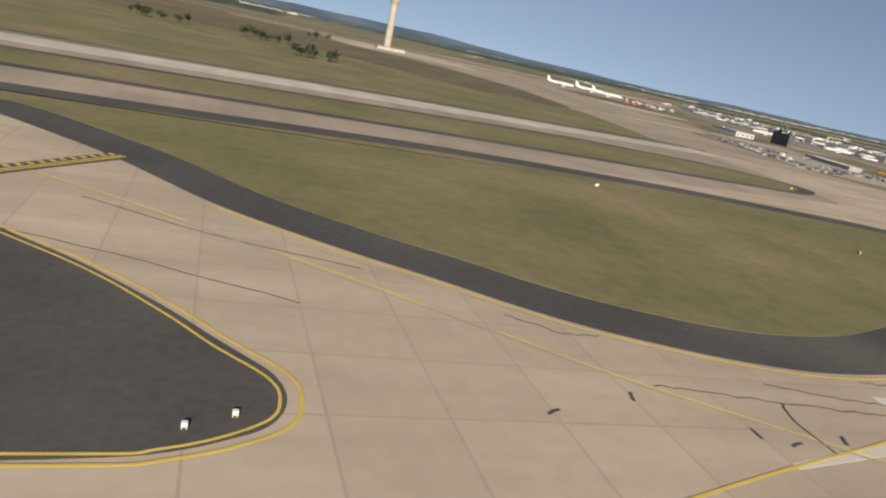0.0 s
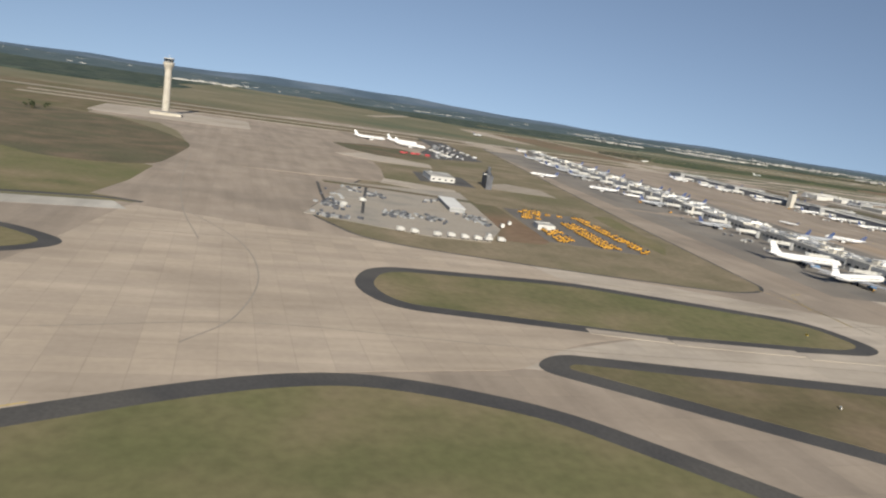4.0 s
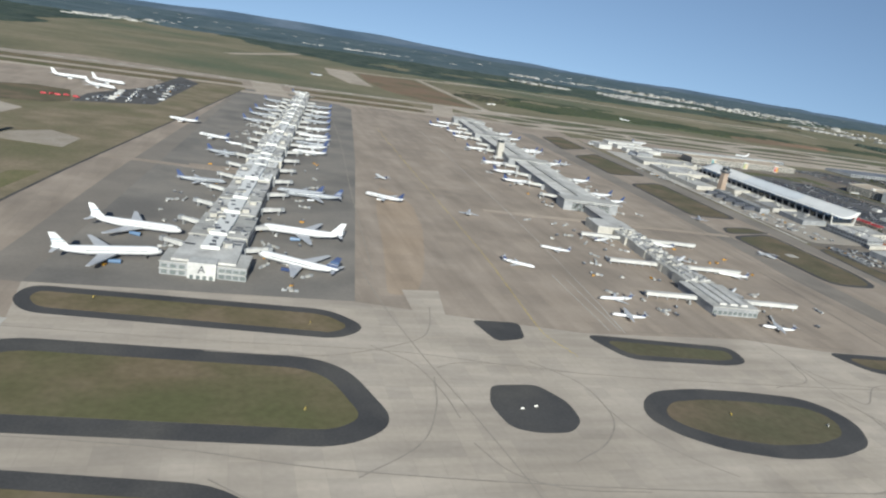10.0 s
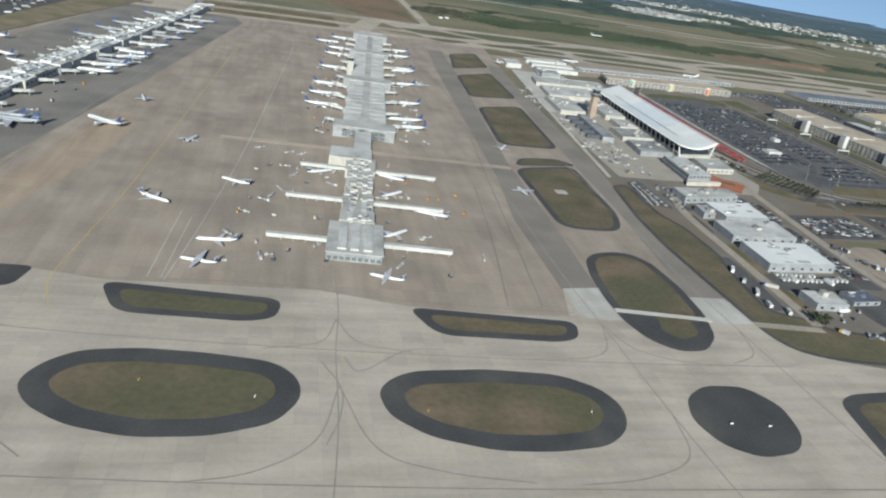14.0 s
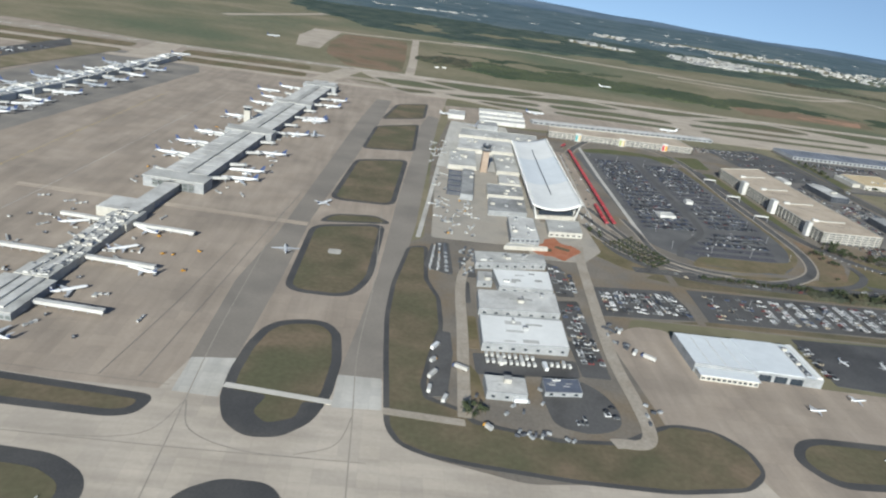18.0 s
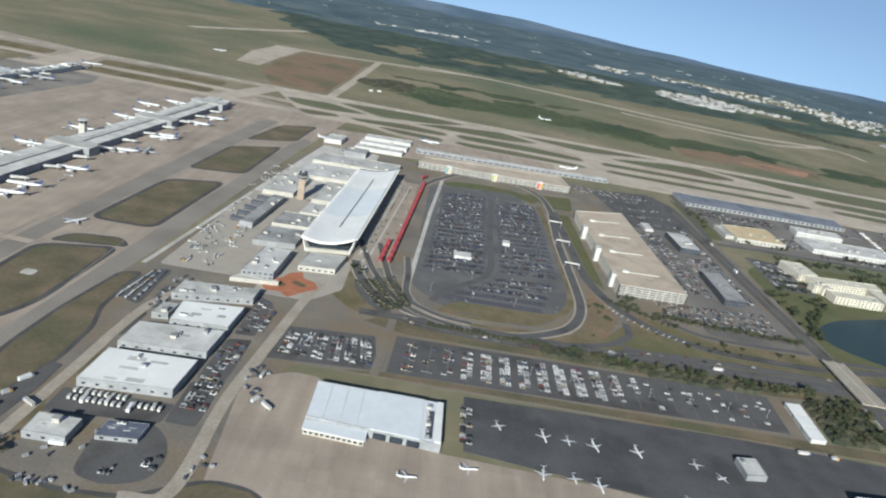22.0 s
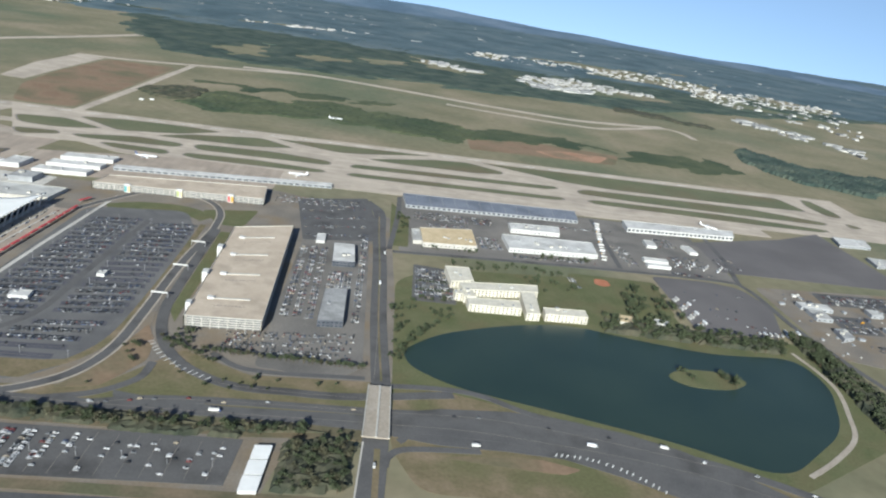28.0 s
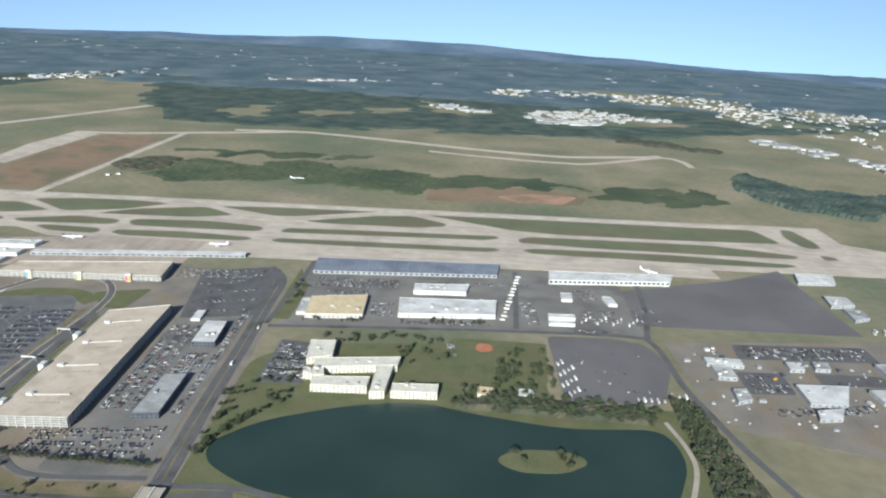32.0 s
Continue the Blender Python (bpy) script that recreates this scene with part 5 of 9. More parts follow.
def jet_concourse():
    rng = random.Random(6)
    ob = thing("jet_concourse", "long grey metal-roofed concourse with a raised central spine", "concourse")
    q = axis_quad(A0, A1, 306, 1076, -22, 24)
    part("wall", Soup().prism(q, -0.2, 10).mesh("wall", WALL_GREY), ob)
    for side, w0, w1 in (("a", -23, -3), ("b", 4, 25)):
        part("roof", Soup().prism(axis_quad(A0, A1, 305, 1077, w0, w1), 10, 10.5).mesh("roof", ROOF_WHITE), ob, "pale standing-seam metal roof")
    part("spine_wall", Soup().prism(axis_quad(A0, A1, 306, 1076, -3, 4), 10, 11.6).mesh("spine_wall", WALL_GREY), ob)
    part("spine_roof", Soup().prism(axis_quad(A0, A1, 305, 1077, -4, 5), 11.6, 12).mesh("spine_roof", ROOF_LIGHT), ob)
    for k in range(38):
        t = 320 + k * 20
        for w0, w1 in ((-23, -4), (5, 25)):
            a, b = axis_quad(A0, A1, t, t + 1, w0, w1)[:2]
            part("roof_seam", ribbon_mesh("roof_seam", [a, b], 0.5, 10.5, 10.8, ROOF_LIGHT), ob)
    facade(ob, q[0], q[1], 2, 2, 4, 6, 4.4, 2.0, HALL_PANE)
    for t0 in (306, 560, 800, 1010):
        hall = axis_quad(A0, A1, t0, t0 + 26, -32, 34)
        part("cross_hall", Soup().prism(hall, -0.2, 12).mesh("cross_hall", WALL_GREY), ob)
        part("cross_roof", Soup().prism(inset(hall, -0.6), 12, 12.6).mesh("cross_roof", ROOF_LIGHT), ob)
    tower = thing("ramp_tower", "small pale ramp control tower on the concourse", "control tower", m=Matrix.Translation((*axis_quad(A0, A1, 640, 641, -26, 0)[0], 0)))
    part("shaft", Soup().box((0, 0, 12), (9, 9, 24)).mesh("shaft", WALL_PALE), tower)
    part("cab", Soup().tube((0, 0, 24), (0, 0, 28), 5.5, 6.5, 8).mesh("cab", GLASS), tower)
    part("cab_roof", Soup().tube((0, 0, 28), (0, 0, 29), 7.2, 6.8, 8).mesh("cab_roof", WALL_WHITE), tower)


regional_concourse()
jet_concourse()


# main terminal with its hanging roof
T_Q = [(1712, 646), (1774, 660), (1796, 1030), (1734, 996)]


def terminal():
    ob = thing("main_terminal", "long white terminal with a sweeping hung roof on leaning columns", "terminal")
    n, k = 46, 14
    verts, faces = [], []

    def height(u, v):
        return 11.5 + 5.5 * (2 * u - 1) ** 2 + 3.0 * u + 1.2 * (2 * v - 1) ** 2

    for lift in (0.0, -1.1):
        for j in range(n + 1):
            for i in range(k + 1):
                u, v = i / k, j / n
                bow = 4.0 * (1 - (2 * u - 1) ** 2)
                p = at([T_Q[0], T_Q[1], T_Q[2], T_Q[3]], u, v)
                y = p[1] - bow * (1 - 2 * v)
                verts.append((p[0], y, height(u, v) + lift))
    w, m = k + 1, (k + 1) * (n + 1)
    for j in range(n):
        for i in range(k):
            a = j * w + i
            faces += [(a, a + 1, a + w + 1, a + w), (m + a, m + a + w, m + a + w + 1, m + a + 1)]
    for j in range(n):
        a, b = j * w, j * w + k
        faces += [(a, a + w, m + a + w, m + a), (b, m + b, m + b + w, b + w)]
    for i in range(k):
        a, b = i, n * w + i
        faces += [(a, m + a, m + a + 1, a + 1), (b, b + 1, m + b + 1, m + b)]
    cool = [int(f < 2 * n * k and 0.30 < ((f // 2) // k + 0.5) / n < 0.68) for f in range(len(faces))]
    me = mesh_of("roof", verts, faces, [ROOF_BRIGHT, ROOF_COOL], cool)
    me.shade_smooth()
    part("roof", me, ob, "sweeping white membrane roof")
    for j in range(44):
        v = (j + 0.5) / 44
        for u, e in ((0.0, -1), (1.0, 1)):
            p = at(T_Q, u, v)
            y = p[1]
            part("roof_rib", Soup().box((p[0] + e * 1.0, y, height(u, v) - 0.5), (2.2, 2.6, 0.8), 0.08).mesh("roof_rib", ROOF_BRIGHT), ob)
    strip = []
    for j in range(8, n - 6):
        p = at(T_Q, 0.5, j / n)
        strip.append((p[0], p[1], height(0.5, j / n) + 0.25))
    sv, sf = [], []
    for j, (x, y, z) in enumerate(strip):
        sv += [(x - 0.8, y, z), (x + 0.8, y, z)]
    sf = [(2 * j, 2 * j + 1, 2 * j + 3, 2 * j + 2) for j in range(len(strip) - 1)]
    part("roof_gutter", mesh_of("roof_gutter", sv, sf, WALL_DARK), ob, "grey drain strip along the roof")
    hall = [at(T_Q, 0.14, 0.015), at(T_Q, 0.86, 0.015), at(T_Q, 0.86, 0.985), at(T_Q, 0.14, 0.985)]
    part("glass_hall", Soup().prism(hall, 0, 10.0).mesh("glass_hall", GLASS), ob, "dark glazed hall under the roof")
    part("base_wall", Soup().prism(inset(hall, -3), 0, 4.5).mesh("base_wall", WALL_PALE), ob)
    for j in range(24):
        v = 0.01 + 0.98 * j / 23
        for u0, u1 in ((0.10, 0.015), (0.90, 0.985)):
            a, b = at(T_Q, u0, v), at(T_Q, u1, v)
            part("column", Soup().tube((*a, 0), (*b, height(u1, v) - 0.4), 1.5, 0.8, 6).mesh("column", WALL_WHITE), ob)
    for v in (0.0, 1.0):
        for u in (0.25, 0.5, 0.75):
            a = at(T_Q, u, v)
            part("mullion", Soup().box((a[0], a[1] + (6 if v == 0 else -6), 5), (0.6, 0.6, 10)).mesh("mullion", WALL_WHITE), ob)


terminal()


def terminal_tower():
    ob = thing("terminal_tower", "older control tower with dark round cabs on a brown shaft", "control tower", m=Matrix.Translation((1672, 838, 0)))
    part("shaft", Soup().box((0, 0, 18), (9.4, 9.4, 36), 0.1, taper=0.9).mesh("shaft", TOWER_BROWN), ob)
    part("office_ring", Soup().tube((0, 0, 31), (0, 0, 34), 7, 8.6, 12).mesh("office_ring", WALL_DARK), ob)
    part("balcony", Soup().tube((0, 0, 34), (0, 0, 34.8), 9.2, 9.2, 12).mesh("balcony", WALL_GREY), ob)
    part("cab", Soup().tube((0, 0, 34.8), (0, 0, 39), 5.2, 6.2, 12).mesh("cab", GLASS), ob)
    part("cab_roof", Soup().tube((0, 0, 39), (0, 0, 39.8), 6.8, 6.4, 12).mesh("cab_roof", WALL_DARK), ob)
    part("radome", Soup().tube((0, 0, 39.8), (0, 0, 42.4), 2.2, 1.4, 10).mesh("radome", WALL_GREY), ob)


terminal_tower()

# low buildings between terminal and apron
building("gate_lounge", [(1628, 690), (1644, 690), (1656, 812), (1640, 814)], 7, "long low grey gate building with docking bays", "building", WALL_GREY, ROOF_GREY, 2, sides=(3,), seed=2)
for k in range(5):
    y = 704 + k * 24
    building("mobile_lounge_dock", [(1612 + k * 2, y), (1630 + k * 2, y), (1630 + k * 2, y + 6), (1612 + k * 2, y + 6)], 5, "dark boxy passenger lounge docked at the gates", "passenger lounge", WALL_DARK, ROOF_DARK, 0, parapet=0.2)
building("terminal_annex", [(1672, 546), (1704, 552), (1708, 620), (1678, 620)], 9, "cream-roofed office block beside the terminal", "office building", WALL_GREY, ROOF_WHITE, 6, sides=(0, 3), floors=2, bay=5, seed=8)
building("annex_lower", [(1664, 534), (1712, 542), (1712, 545), (1670, 545)], 4, "low cream wing before the office block", "building", WALL_PALE, ROOF_LIGHT, 0)
building("terminal_wing", [(1658, 640), (1706, 648), (1710, 700), (1664, 694)], 6, "low terminal wing with a grey roof", "building", WALL_GREY, ROOF_GREY, 3, seed=9)
building("terminal_wing", [(1664, 706), (1712, 712), (1716, 760), (1668, 756)], 6, "low terminal wing with a grey roof", "building", WALL_PALE, ROOF_GREY, 4, seed=10)
building("terminal_wing", [(1686, 764), (1716, 766), (1718, 812), (1690, 810)], 6.5, "low terminal wing with a white roof", "building", WALL_PALE, ROOF_WHITE, 3, seed=11)
building("terminal_wing", [(1620, 830), (1662, 836), (1668, 930), (1628, 926)], 6, "pale-roofed terminal wing below the old tower", "building", WALL_PALE, ROOF_LIGHT, 6, seed=12)
building("terminal_wing", [(1690, 826), (1724, 830), (1730, 930), (1696, 926)], 6.5, "cluttered terminal wing with a pale roof", "building", WALL_PALE, ROOF_LIGHT, 6, seed=13)
building("terminal_wing", [(1640, 940), (1732, 950), (1738, 1030), (1650, 1020)], 6, "wide terminal wing with a pale roof", "building", WALL_PALE, ROOF_WHITE, 8, seed=14)
building("terminal_wing", [(1650, 1040), (1790, 1052), (1796, 1110), (1660, 1100)], 6, "wide service building with a grey roof", "building", WALL_PALE, ROOF_LIGHT, 6, seed=15)
building("terminal_forecourt", [(1722, 590), (1762, 596), (1768, 640), (1726, 634)], 6, "low entrance building with a pale roof", "building", WALL_PALE, ROOF_LIGHT, 1, sides=(0,), seed=16)
building("service_building", [(1640, 1200), (1672, 1204), (1676, 1250), (1644, 1248)], 8, "white-roofed service building near the far apron", "building", WALL_WHITE, ROOF_WHITE, 1, seed=17)
building("service_building", [(1700, 1190), (1790, 1200), (1792, 1226), (1702, 1216)], 7, "long cargo shed with a white roof", "building", WALL_WHITE, ROOF_WHITE, 2, seed=18)
building("service_building", [(1704, 1236), (1796, 1246), (1798, 1272), (1706, 1262)], 7, "long cargo shed with a white roof", "building", WALL_WHITE, ROOF_WHITE, 2, seed=19)
building("service_building", [(1708, 1286), (1800, 1298), (1802, 1326), (1710, 1314)], 7, "long cargo shed with a white roof", "building", WALL_WHITE, ROOF_WHITE, 2, seed=20)
building("service_building", [(1690, 1130), (1728, 1134), (1730, 1170), (1692, 1166)], 9, "grey-roofed workshop beside the terminal", "building", WALL_GREY, ROOF_GREY, 2, seed=21)
sheet("brick_court", [(1692, 546), (1702, 528), (1716, 530), (1726, 520), (1738, 536), (1752, 552), (1746, 566), (1732, 572), (1729, 588), (1716, 580), (1712, 566)], 8, BRICK, "red brick forecourt", "paving", 3)
for q in ([(1704, 546), (1716, 542), (1719, 550), (1707, 555)], [(1722, 556), (1736, 548), (1740, 555), (1726, 563)]):
    sheet("planting_bed", q, 9.2, GRASS_BROWN, "dark planted bed in the brick court", "planting bed", 2)

# sheds south of the terminal
for q, h, label, roof, n, sd in (
    ([(1628, 473), (1700, 490), (1701, 513), (1629, 502)], 7, "long shed with a weathered grey roof", ROOF_LIGHT, 7, 31),
    ([(1645, 424), (1695, 427), (1698, 469), (1643, 461)], 7, "freight shed with a clean white roof", ROOF_BRIGHT, 1, 32),
    ([(1622, 375), (1692, 380), (1695, 420), (1624, 411)], 7, "freight shed with a weathered pale roof", ROOF_WHITE, 3, 33),
    ([(1619, 316), (1687, 321), (1690, 366), (1621, 362)], 7.5, "large freight shed with a patched white roof", ROOF_BRIGHT, 2, 34),
    ([(1616, 252), (1644, 252), (1645, 273), (1616, 273)], 6, "small garage shed with a white roof", ROOF_WHITE, 1, 35),
    ([(1658, 262), (1685, 265), (1686, 283), (1659, 280)], 3.4, "low shed with a dark roof", ROOF_DARK, 1, 36),
    ([(1626, 432), (1640, 434), (1642, 456), (1628, 454)], 6, "small shed with a pale roof", ROOF_LIGHT, 1, 37),
):
    s = building("freight_shed", q, h, label, "shed", WALL_GREY, roof, n, parapet=0.3, sides=(0,), bay=9, win=(2.6, 1.6), seed=sd)
    prng = random.Random(sd + 200)
    for _ in range(5):
        u, v, a, b = prng.uniform(0.05, 0.75), prng.uniform(0.05, 0.8), prng.uniform(0.08, 0.22), prng.uniform(0.05, 0.14)
        Q = ccw(q)
        patch = [at(Q, u, v), at(Q, u + a, v), at(Q, u + a, v + b), at(Q, u, v + b)]
        part("roof_patch", Soup().prism(patch, h + 0.08, h + 0.16 + 0.004 * _).mesh("roof_patch", prng.choice((ROOF_GREY, ROOF_LIGHT, ROOF_WHITE))), s)

# hangar by the tan apron
HQ = [(1786, 318), (1888, 311), (1889, 366), (1786, 367)]
hangar = building("hangar", HQ, 7.5, "long hangar with a pale blue-white roof", "hangar", WALL_GREY, ROOF_COOL, 0, parapet=0.4, seed=40)
part("office_front", Soup().prism([(1787, 306), (1832, 303), (1832, 315), (1787, 317)], 0, 5).mesh("office_front", WALL_PALE), hangar)
part("office_roof", Soup().prism([(1786, 305), (1833, 302), (1833, 315), (1786, 317)], 5, 5.4).mesh("office_roof", ROOF_COOL), hangar)
facade(hangar, (1787, 306), (1832, 303), 1.5, 1, 3, 4, 2.6, 1.6)
part("roof_channel", Soup().prism([(1876, 316), (1881, 316), (1882, 352), (1877, 352)], 7.7, 8.0).mesh("roof_channel", WALL_DARK), hangar, "dark sunk roof channel")
facade(hangar, (1836, 314.6), (1874, 312), 0.2, 1, 3, 12, 10, 5.6, name="hangar_door")
part("roof_step", Soup().prism([(1835, 314.6), (1872, 312.4), (1873, 366), (1836, 366.4)], 7.55, 8.4).mesh("roof_step", ROOF_COOL), hangar, "raised pale blue roof bay")
part("roof_step", Soup().prism([(1883, 312.2), (1887.6, 312), (1888.6, 365.4), (1884, 365.6)], 7.55, 8.7).mesh("roof_step", ROOF_BRIGHT), hangar, "white raised roof edge")
for k in range(6):
    part("roof_unit", UNIT_MESHES[k % 3], hangar, m=Matrix.LocRotScale((1877.5, 318 + 7.5 * k, 7.9), Euler((0, 0, 1.5)), (0.7, 0.7, 0.7)))
seams(hangar, HQ, 8, 7.6, ROOF_WHITE, width=0.3)

# garages
def garage(q, h, levels, label, cores=(), tints=()):
    q = ccw(q)
    ob = thing("parking_garage", label, "parking garage")
    step = h / levels
    # dark filler block: its colour stands for the shade inside the open decks
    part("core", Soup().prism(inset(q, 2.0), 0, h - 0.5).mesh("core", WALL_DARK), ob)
    for f in range(levels):
        z = (f + 1) * step
        part("deck", Soup().prism(q, z - 0.5, z).mesh("deck", DECK), ob, "pale concrete parking deck")
        ring = Soup()
        for i in range(len(q)):
            a, b = Vector(q[i]), Vector(q[(i + 1) % len(q)])
            d, mid = b - a, (a + b) / 2
            ring.box((mid.x, mid.y, z + 0.3), (d.length, 0.4, 1.4), math.atan2(d.y, d.x))
        part("spandrel", ring.mesh("spandrel", WALL_PALE), ob)
    for i in range(len(q)):
        a, b = Vector(q[i]), Vector(q[(i + 1) % len(q)])
        k = max(2, int((b - a).length / 9))
        for j in range(k + 1):
            p = a + (b - a) * j / k
            part("pillar", Soup().box((p.x, p.y, h / 2), (0.9, 0.9, h)).mesh("pillar", WALL_PALE), ob)
    for k, (u, v, su, sv, hh) in enumerate(cores):
        p = at(q, u, v)
        core = part("stair_core", Soup().box((p[0], p[1], (h + hh) / 2), (su, sv, h + hh)).mesh("stair_core", WALL_WHITE), ob)
        if tints:
            for e in (-1, 1):
                part("colour_panel", Soup().box((p[0] + e * su * 0.27, p[1] - sv / 2 - 0.2, h * 0.55), (su * 0.4, 0.4, h * 0.86)).mesh("colour_panel", tints[k][e > 0]), core, "coloured cladding panel")
    return ob


G1 = [(2105, 692), (2194, 699), (2182, 1034), (2096, 998)]
g = garage(G1, 15, 5, "five-level tan concrete parking garage", ((-0.02, 0.1, 6, 9, 4), (-0.03, 0.4, 7, 12, 5), (-0.03, 0.7, 7, 12, 5)))
for v in (0.16, 0.4, 0.62, 0.84):
    a, b = at(G1, 0.25, v), at(G1, 0.75, v)
    part("ramp_slot", ribbon_mesh("ramp_slot", [a, b], 3.0, 15.0, 16.2, WALL_PALE), g, "pale ramp housing on the top deck")
    c = at(G1, 0.22, v)
    part("stair_head", Soup().box((c[0], c[1], 16.4), (8, 5, 2.8)).mesh("stair_head", WALL_WHITE), g)
    for k in range(9):
        c = at(G1, 0.3 + 0.05 * k, v - 0.06)
        part("skylight", Soup().box((c[0], c[1], 15.1), (2.2, 1.0, 0.2)).mesh("skylight", WALL_DARK), g)
garage([(1824, 1140), (2112, 1162), (2104, 1236), (1834, 1190)], 12, 4, "long tan concrete parking garage with coloured stair towers", ((0.2, 0.0, 10, 5, 3), (0.5, 0.0, 10, 5, 3), (0.8, 0.0, 10, 5, 3)), ((TEAL, ROOF_TAN), (OLIVE_PANEL, ROOF_TAN), (RED, MACHINE)))

building("office_block", [(2256, 922), (2290, 926), (2285, 1000), (2252, 998)], 9, "white-roofed office block beside the garage", "office building", WALL_DARK, ROOF_WHITE, 2, sides=(0, 1), floors=2, bay=5, seed=50)
building("office_block", [(2256, 726), (2288, 731), (2286, 830), (2256, 824)], 9, "grey-roofed office block beside the avenue", "office building", WALL_DARK, ROOF_GREY, 2, sides=(0, 1), floors=2, bay=5, seed=51)
building("kiosk", [(2222, 1010), (2236, 1012), (2235, 1046), (2221, 1044)], 4, "small white-roofed car rental kiosk", "kiosk", WALL_WHITE, ROOF_WHITE, 0)
for k in range(3):
    y = 419 + 21.2 * k
    building("car_park_canopy", [(2226 + k, y), (2241 + k, y + 1.6), (2242 + k, y + 20.6), (2226.6 + k, y + 19)], 4, "white canopy roof at the car park", "canopy", WALL_WHITE, ROOF_BRIGHT, 0, parapet=0, eave=0.4)
building("fuel_shed", [(2136, 344), (2154, 347), (2153, 370), (2135, 367)], 5, "small square shed on the dark ramp", "shed", WALL_GREY, ROOF_LIGHT, 1)
building("ramp_hangar", [(2222, 300), (2300, 306), (2298, 342), (2220, 336)], 8, "ramp hangar with a white roof", "hangar", WALL_WHITE, ROOF_WHITE, 0)
building("car_park_office", [(1896, 716), (1918, 718), (1917, 734), (1895, 732)], 4, "small pale booth in the car park", "kiosk", WALL_WHITE, ROOF_WHITE, 1)
building("car_park_office", [(1964, 800), (1974, 800), (1974, 812), (1964, 812)], 4, "small pale booth in the car park", "kiosk", WALL_WHITE, ROOF_LIGHT, 1)

# hotel by the lake
for q, label, sd in (
    ([(2434, 892), (2469, 905), (2466, 954), (2428, 950)], "hotel wing with a white roof", 60),
    ([(2450, 868), (2565, 888), (2568, 914), (2446, 894)], "long hotel wing with a white roof", 61),
    ([(2455, 819), (2530, 823), (2531, 850), (2453, 842)], "long white-roofed hotel wing facing the lake", 62),
    ([(2535, 810), (2555, 813), (2560, 886), (2537, 884)], "hotel cross wing with a white roof", 63),
    ([(2563, 815), (2625, 819), (2626, 841), (2563, 836)], "detached hotel wing with a white roof", 64),
    ([(2450, 845), (2468, 847), (2464, 868), (2448, 866)], "short hotel link with a white roof", 65),
    ([(2438, 850), (2449, 851), (2447, 866), (2436, 865)], "low hotel entrance pavilion", 66),
):
    building("hotel_wing", q, 11, label, "hotel", CREAM, CREAM, 2, sides=(0, 1), floors=3, bay=5.5, win=(2.6, 1.6), seed=sd)

# cargo district
building("warehouse", [(2396, 1050), (2490, 1062), (2488, 1146), (2392, 1124)], 8, "warehouse with a tan roof", "warehouse", WALL_PALE, ROOF_TAN, 5, sides=(0,), bay=7, seed=70)
building("warehouse", [(2380, 1060), (2395, 1062), (2391, 1122), (2378, 1118)], 6, "low pale warehouse wing", "warehouse", WALL_PALE, ROOF_LIGHT, 2, seed=71)
building("warehouse", [(2548, 1075), (2712, 1093), (2716, 1156), (2544, 1143)], 8, "wide warehouse with a white roof", "warehouse", WALL_WHITE, ROOF_WHITE, 8, sides=(0,), bay=7, seed=72)
building("warehouse", [(2566, 1180), (2662, 1188), (2668, 1226), (2566, 1214)], 8, "warehouse with a white roof", "warehouse", WALL_WHITE, ROOF_WHITE, 4, sides=(0,), bay=7, seed=73)
w = building("freight_terminal", [(2368, 1254), (2722, 1290), (2730, 1356), (2362, 1330)], 6, "very long freight terminal with a blue-grey roof", "warehouse", WALL_GREY, ROOF_SLATE, 0, sides=(0,), bay=10, win=(5, 3), seed=74)
seams(w, ccw([(2368, 1254), (2722, 1290), (2730, 1356), (2362, 1330)]), 14, 6.1, ROOF_GREY)
w = building("cargo_terminal", [(2822, 1275), (3063, 1304), (3080, 1346), (2826, 1325)], 9, "long cargo terminal with a white roof", "warehouse", WALL_WHITE, ROOF_WHITE, 3, sides=(0,), bay=9, win=(6, 4), seed=75)
building("concourse_pier", [(1815, 1258), (2218, 1316), (2217, 1334), (1812, 1276)], 6, "very long low white-roofed walkway building", "walkway", WALL_GREY, ROOF_WHITE, 0, sides=(0,), bay=12, win=(8, 2), seed=76)
for q in ([(2802, 1080), (2846, 1082), (2846, 1096), (2802, 1094)], [(2804, 1106), (2850, 1108), (2850, 1122), (2804, 1120)], [(2836, 1190), (2856, 1190), (2858, 1222), (2838, 1222)], [(2920, 1180), (2936, 1180), (2930, 1216), (2914, 1216)]):
    building("depot_shed", q, 5, "small depot shed with a white roof", "shed", WALL_WHITE, ROOF_WHITE, 0)
for x, y in ((1640, 1912), (1662, 1930)):
    building("field_hut", [(x, y), (x + 11, y + 1), (x + 10, y + 9), (x - 1, y + 8)], 3, "small white hut in the open fields", "hut", WALL_WHITE, ROOF_WHITE, 0)
building("park_hut", [(2735, 838), (2756, 840), (2757, 856), (2736, 855)], 4, "small white hut among lakeside trees", "hut", WALL_WHITE, ROOF_WHITE, 0)
building("lakeside_pavilion", [(2679, 834), (2699, 832), (2700, 852), (2680, 854)], 5, "lakeside pavilion with a tan roof", "pavilion", WALL_PALE, ROOF_TAN, 0, parapet=0, eave=1)
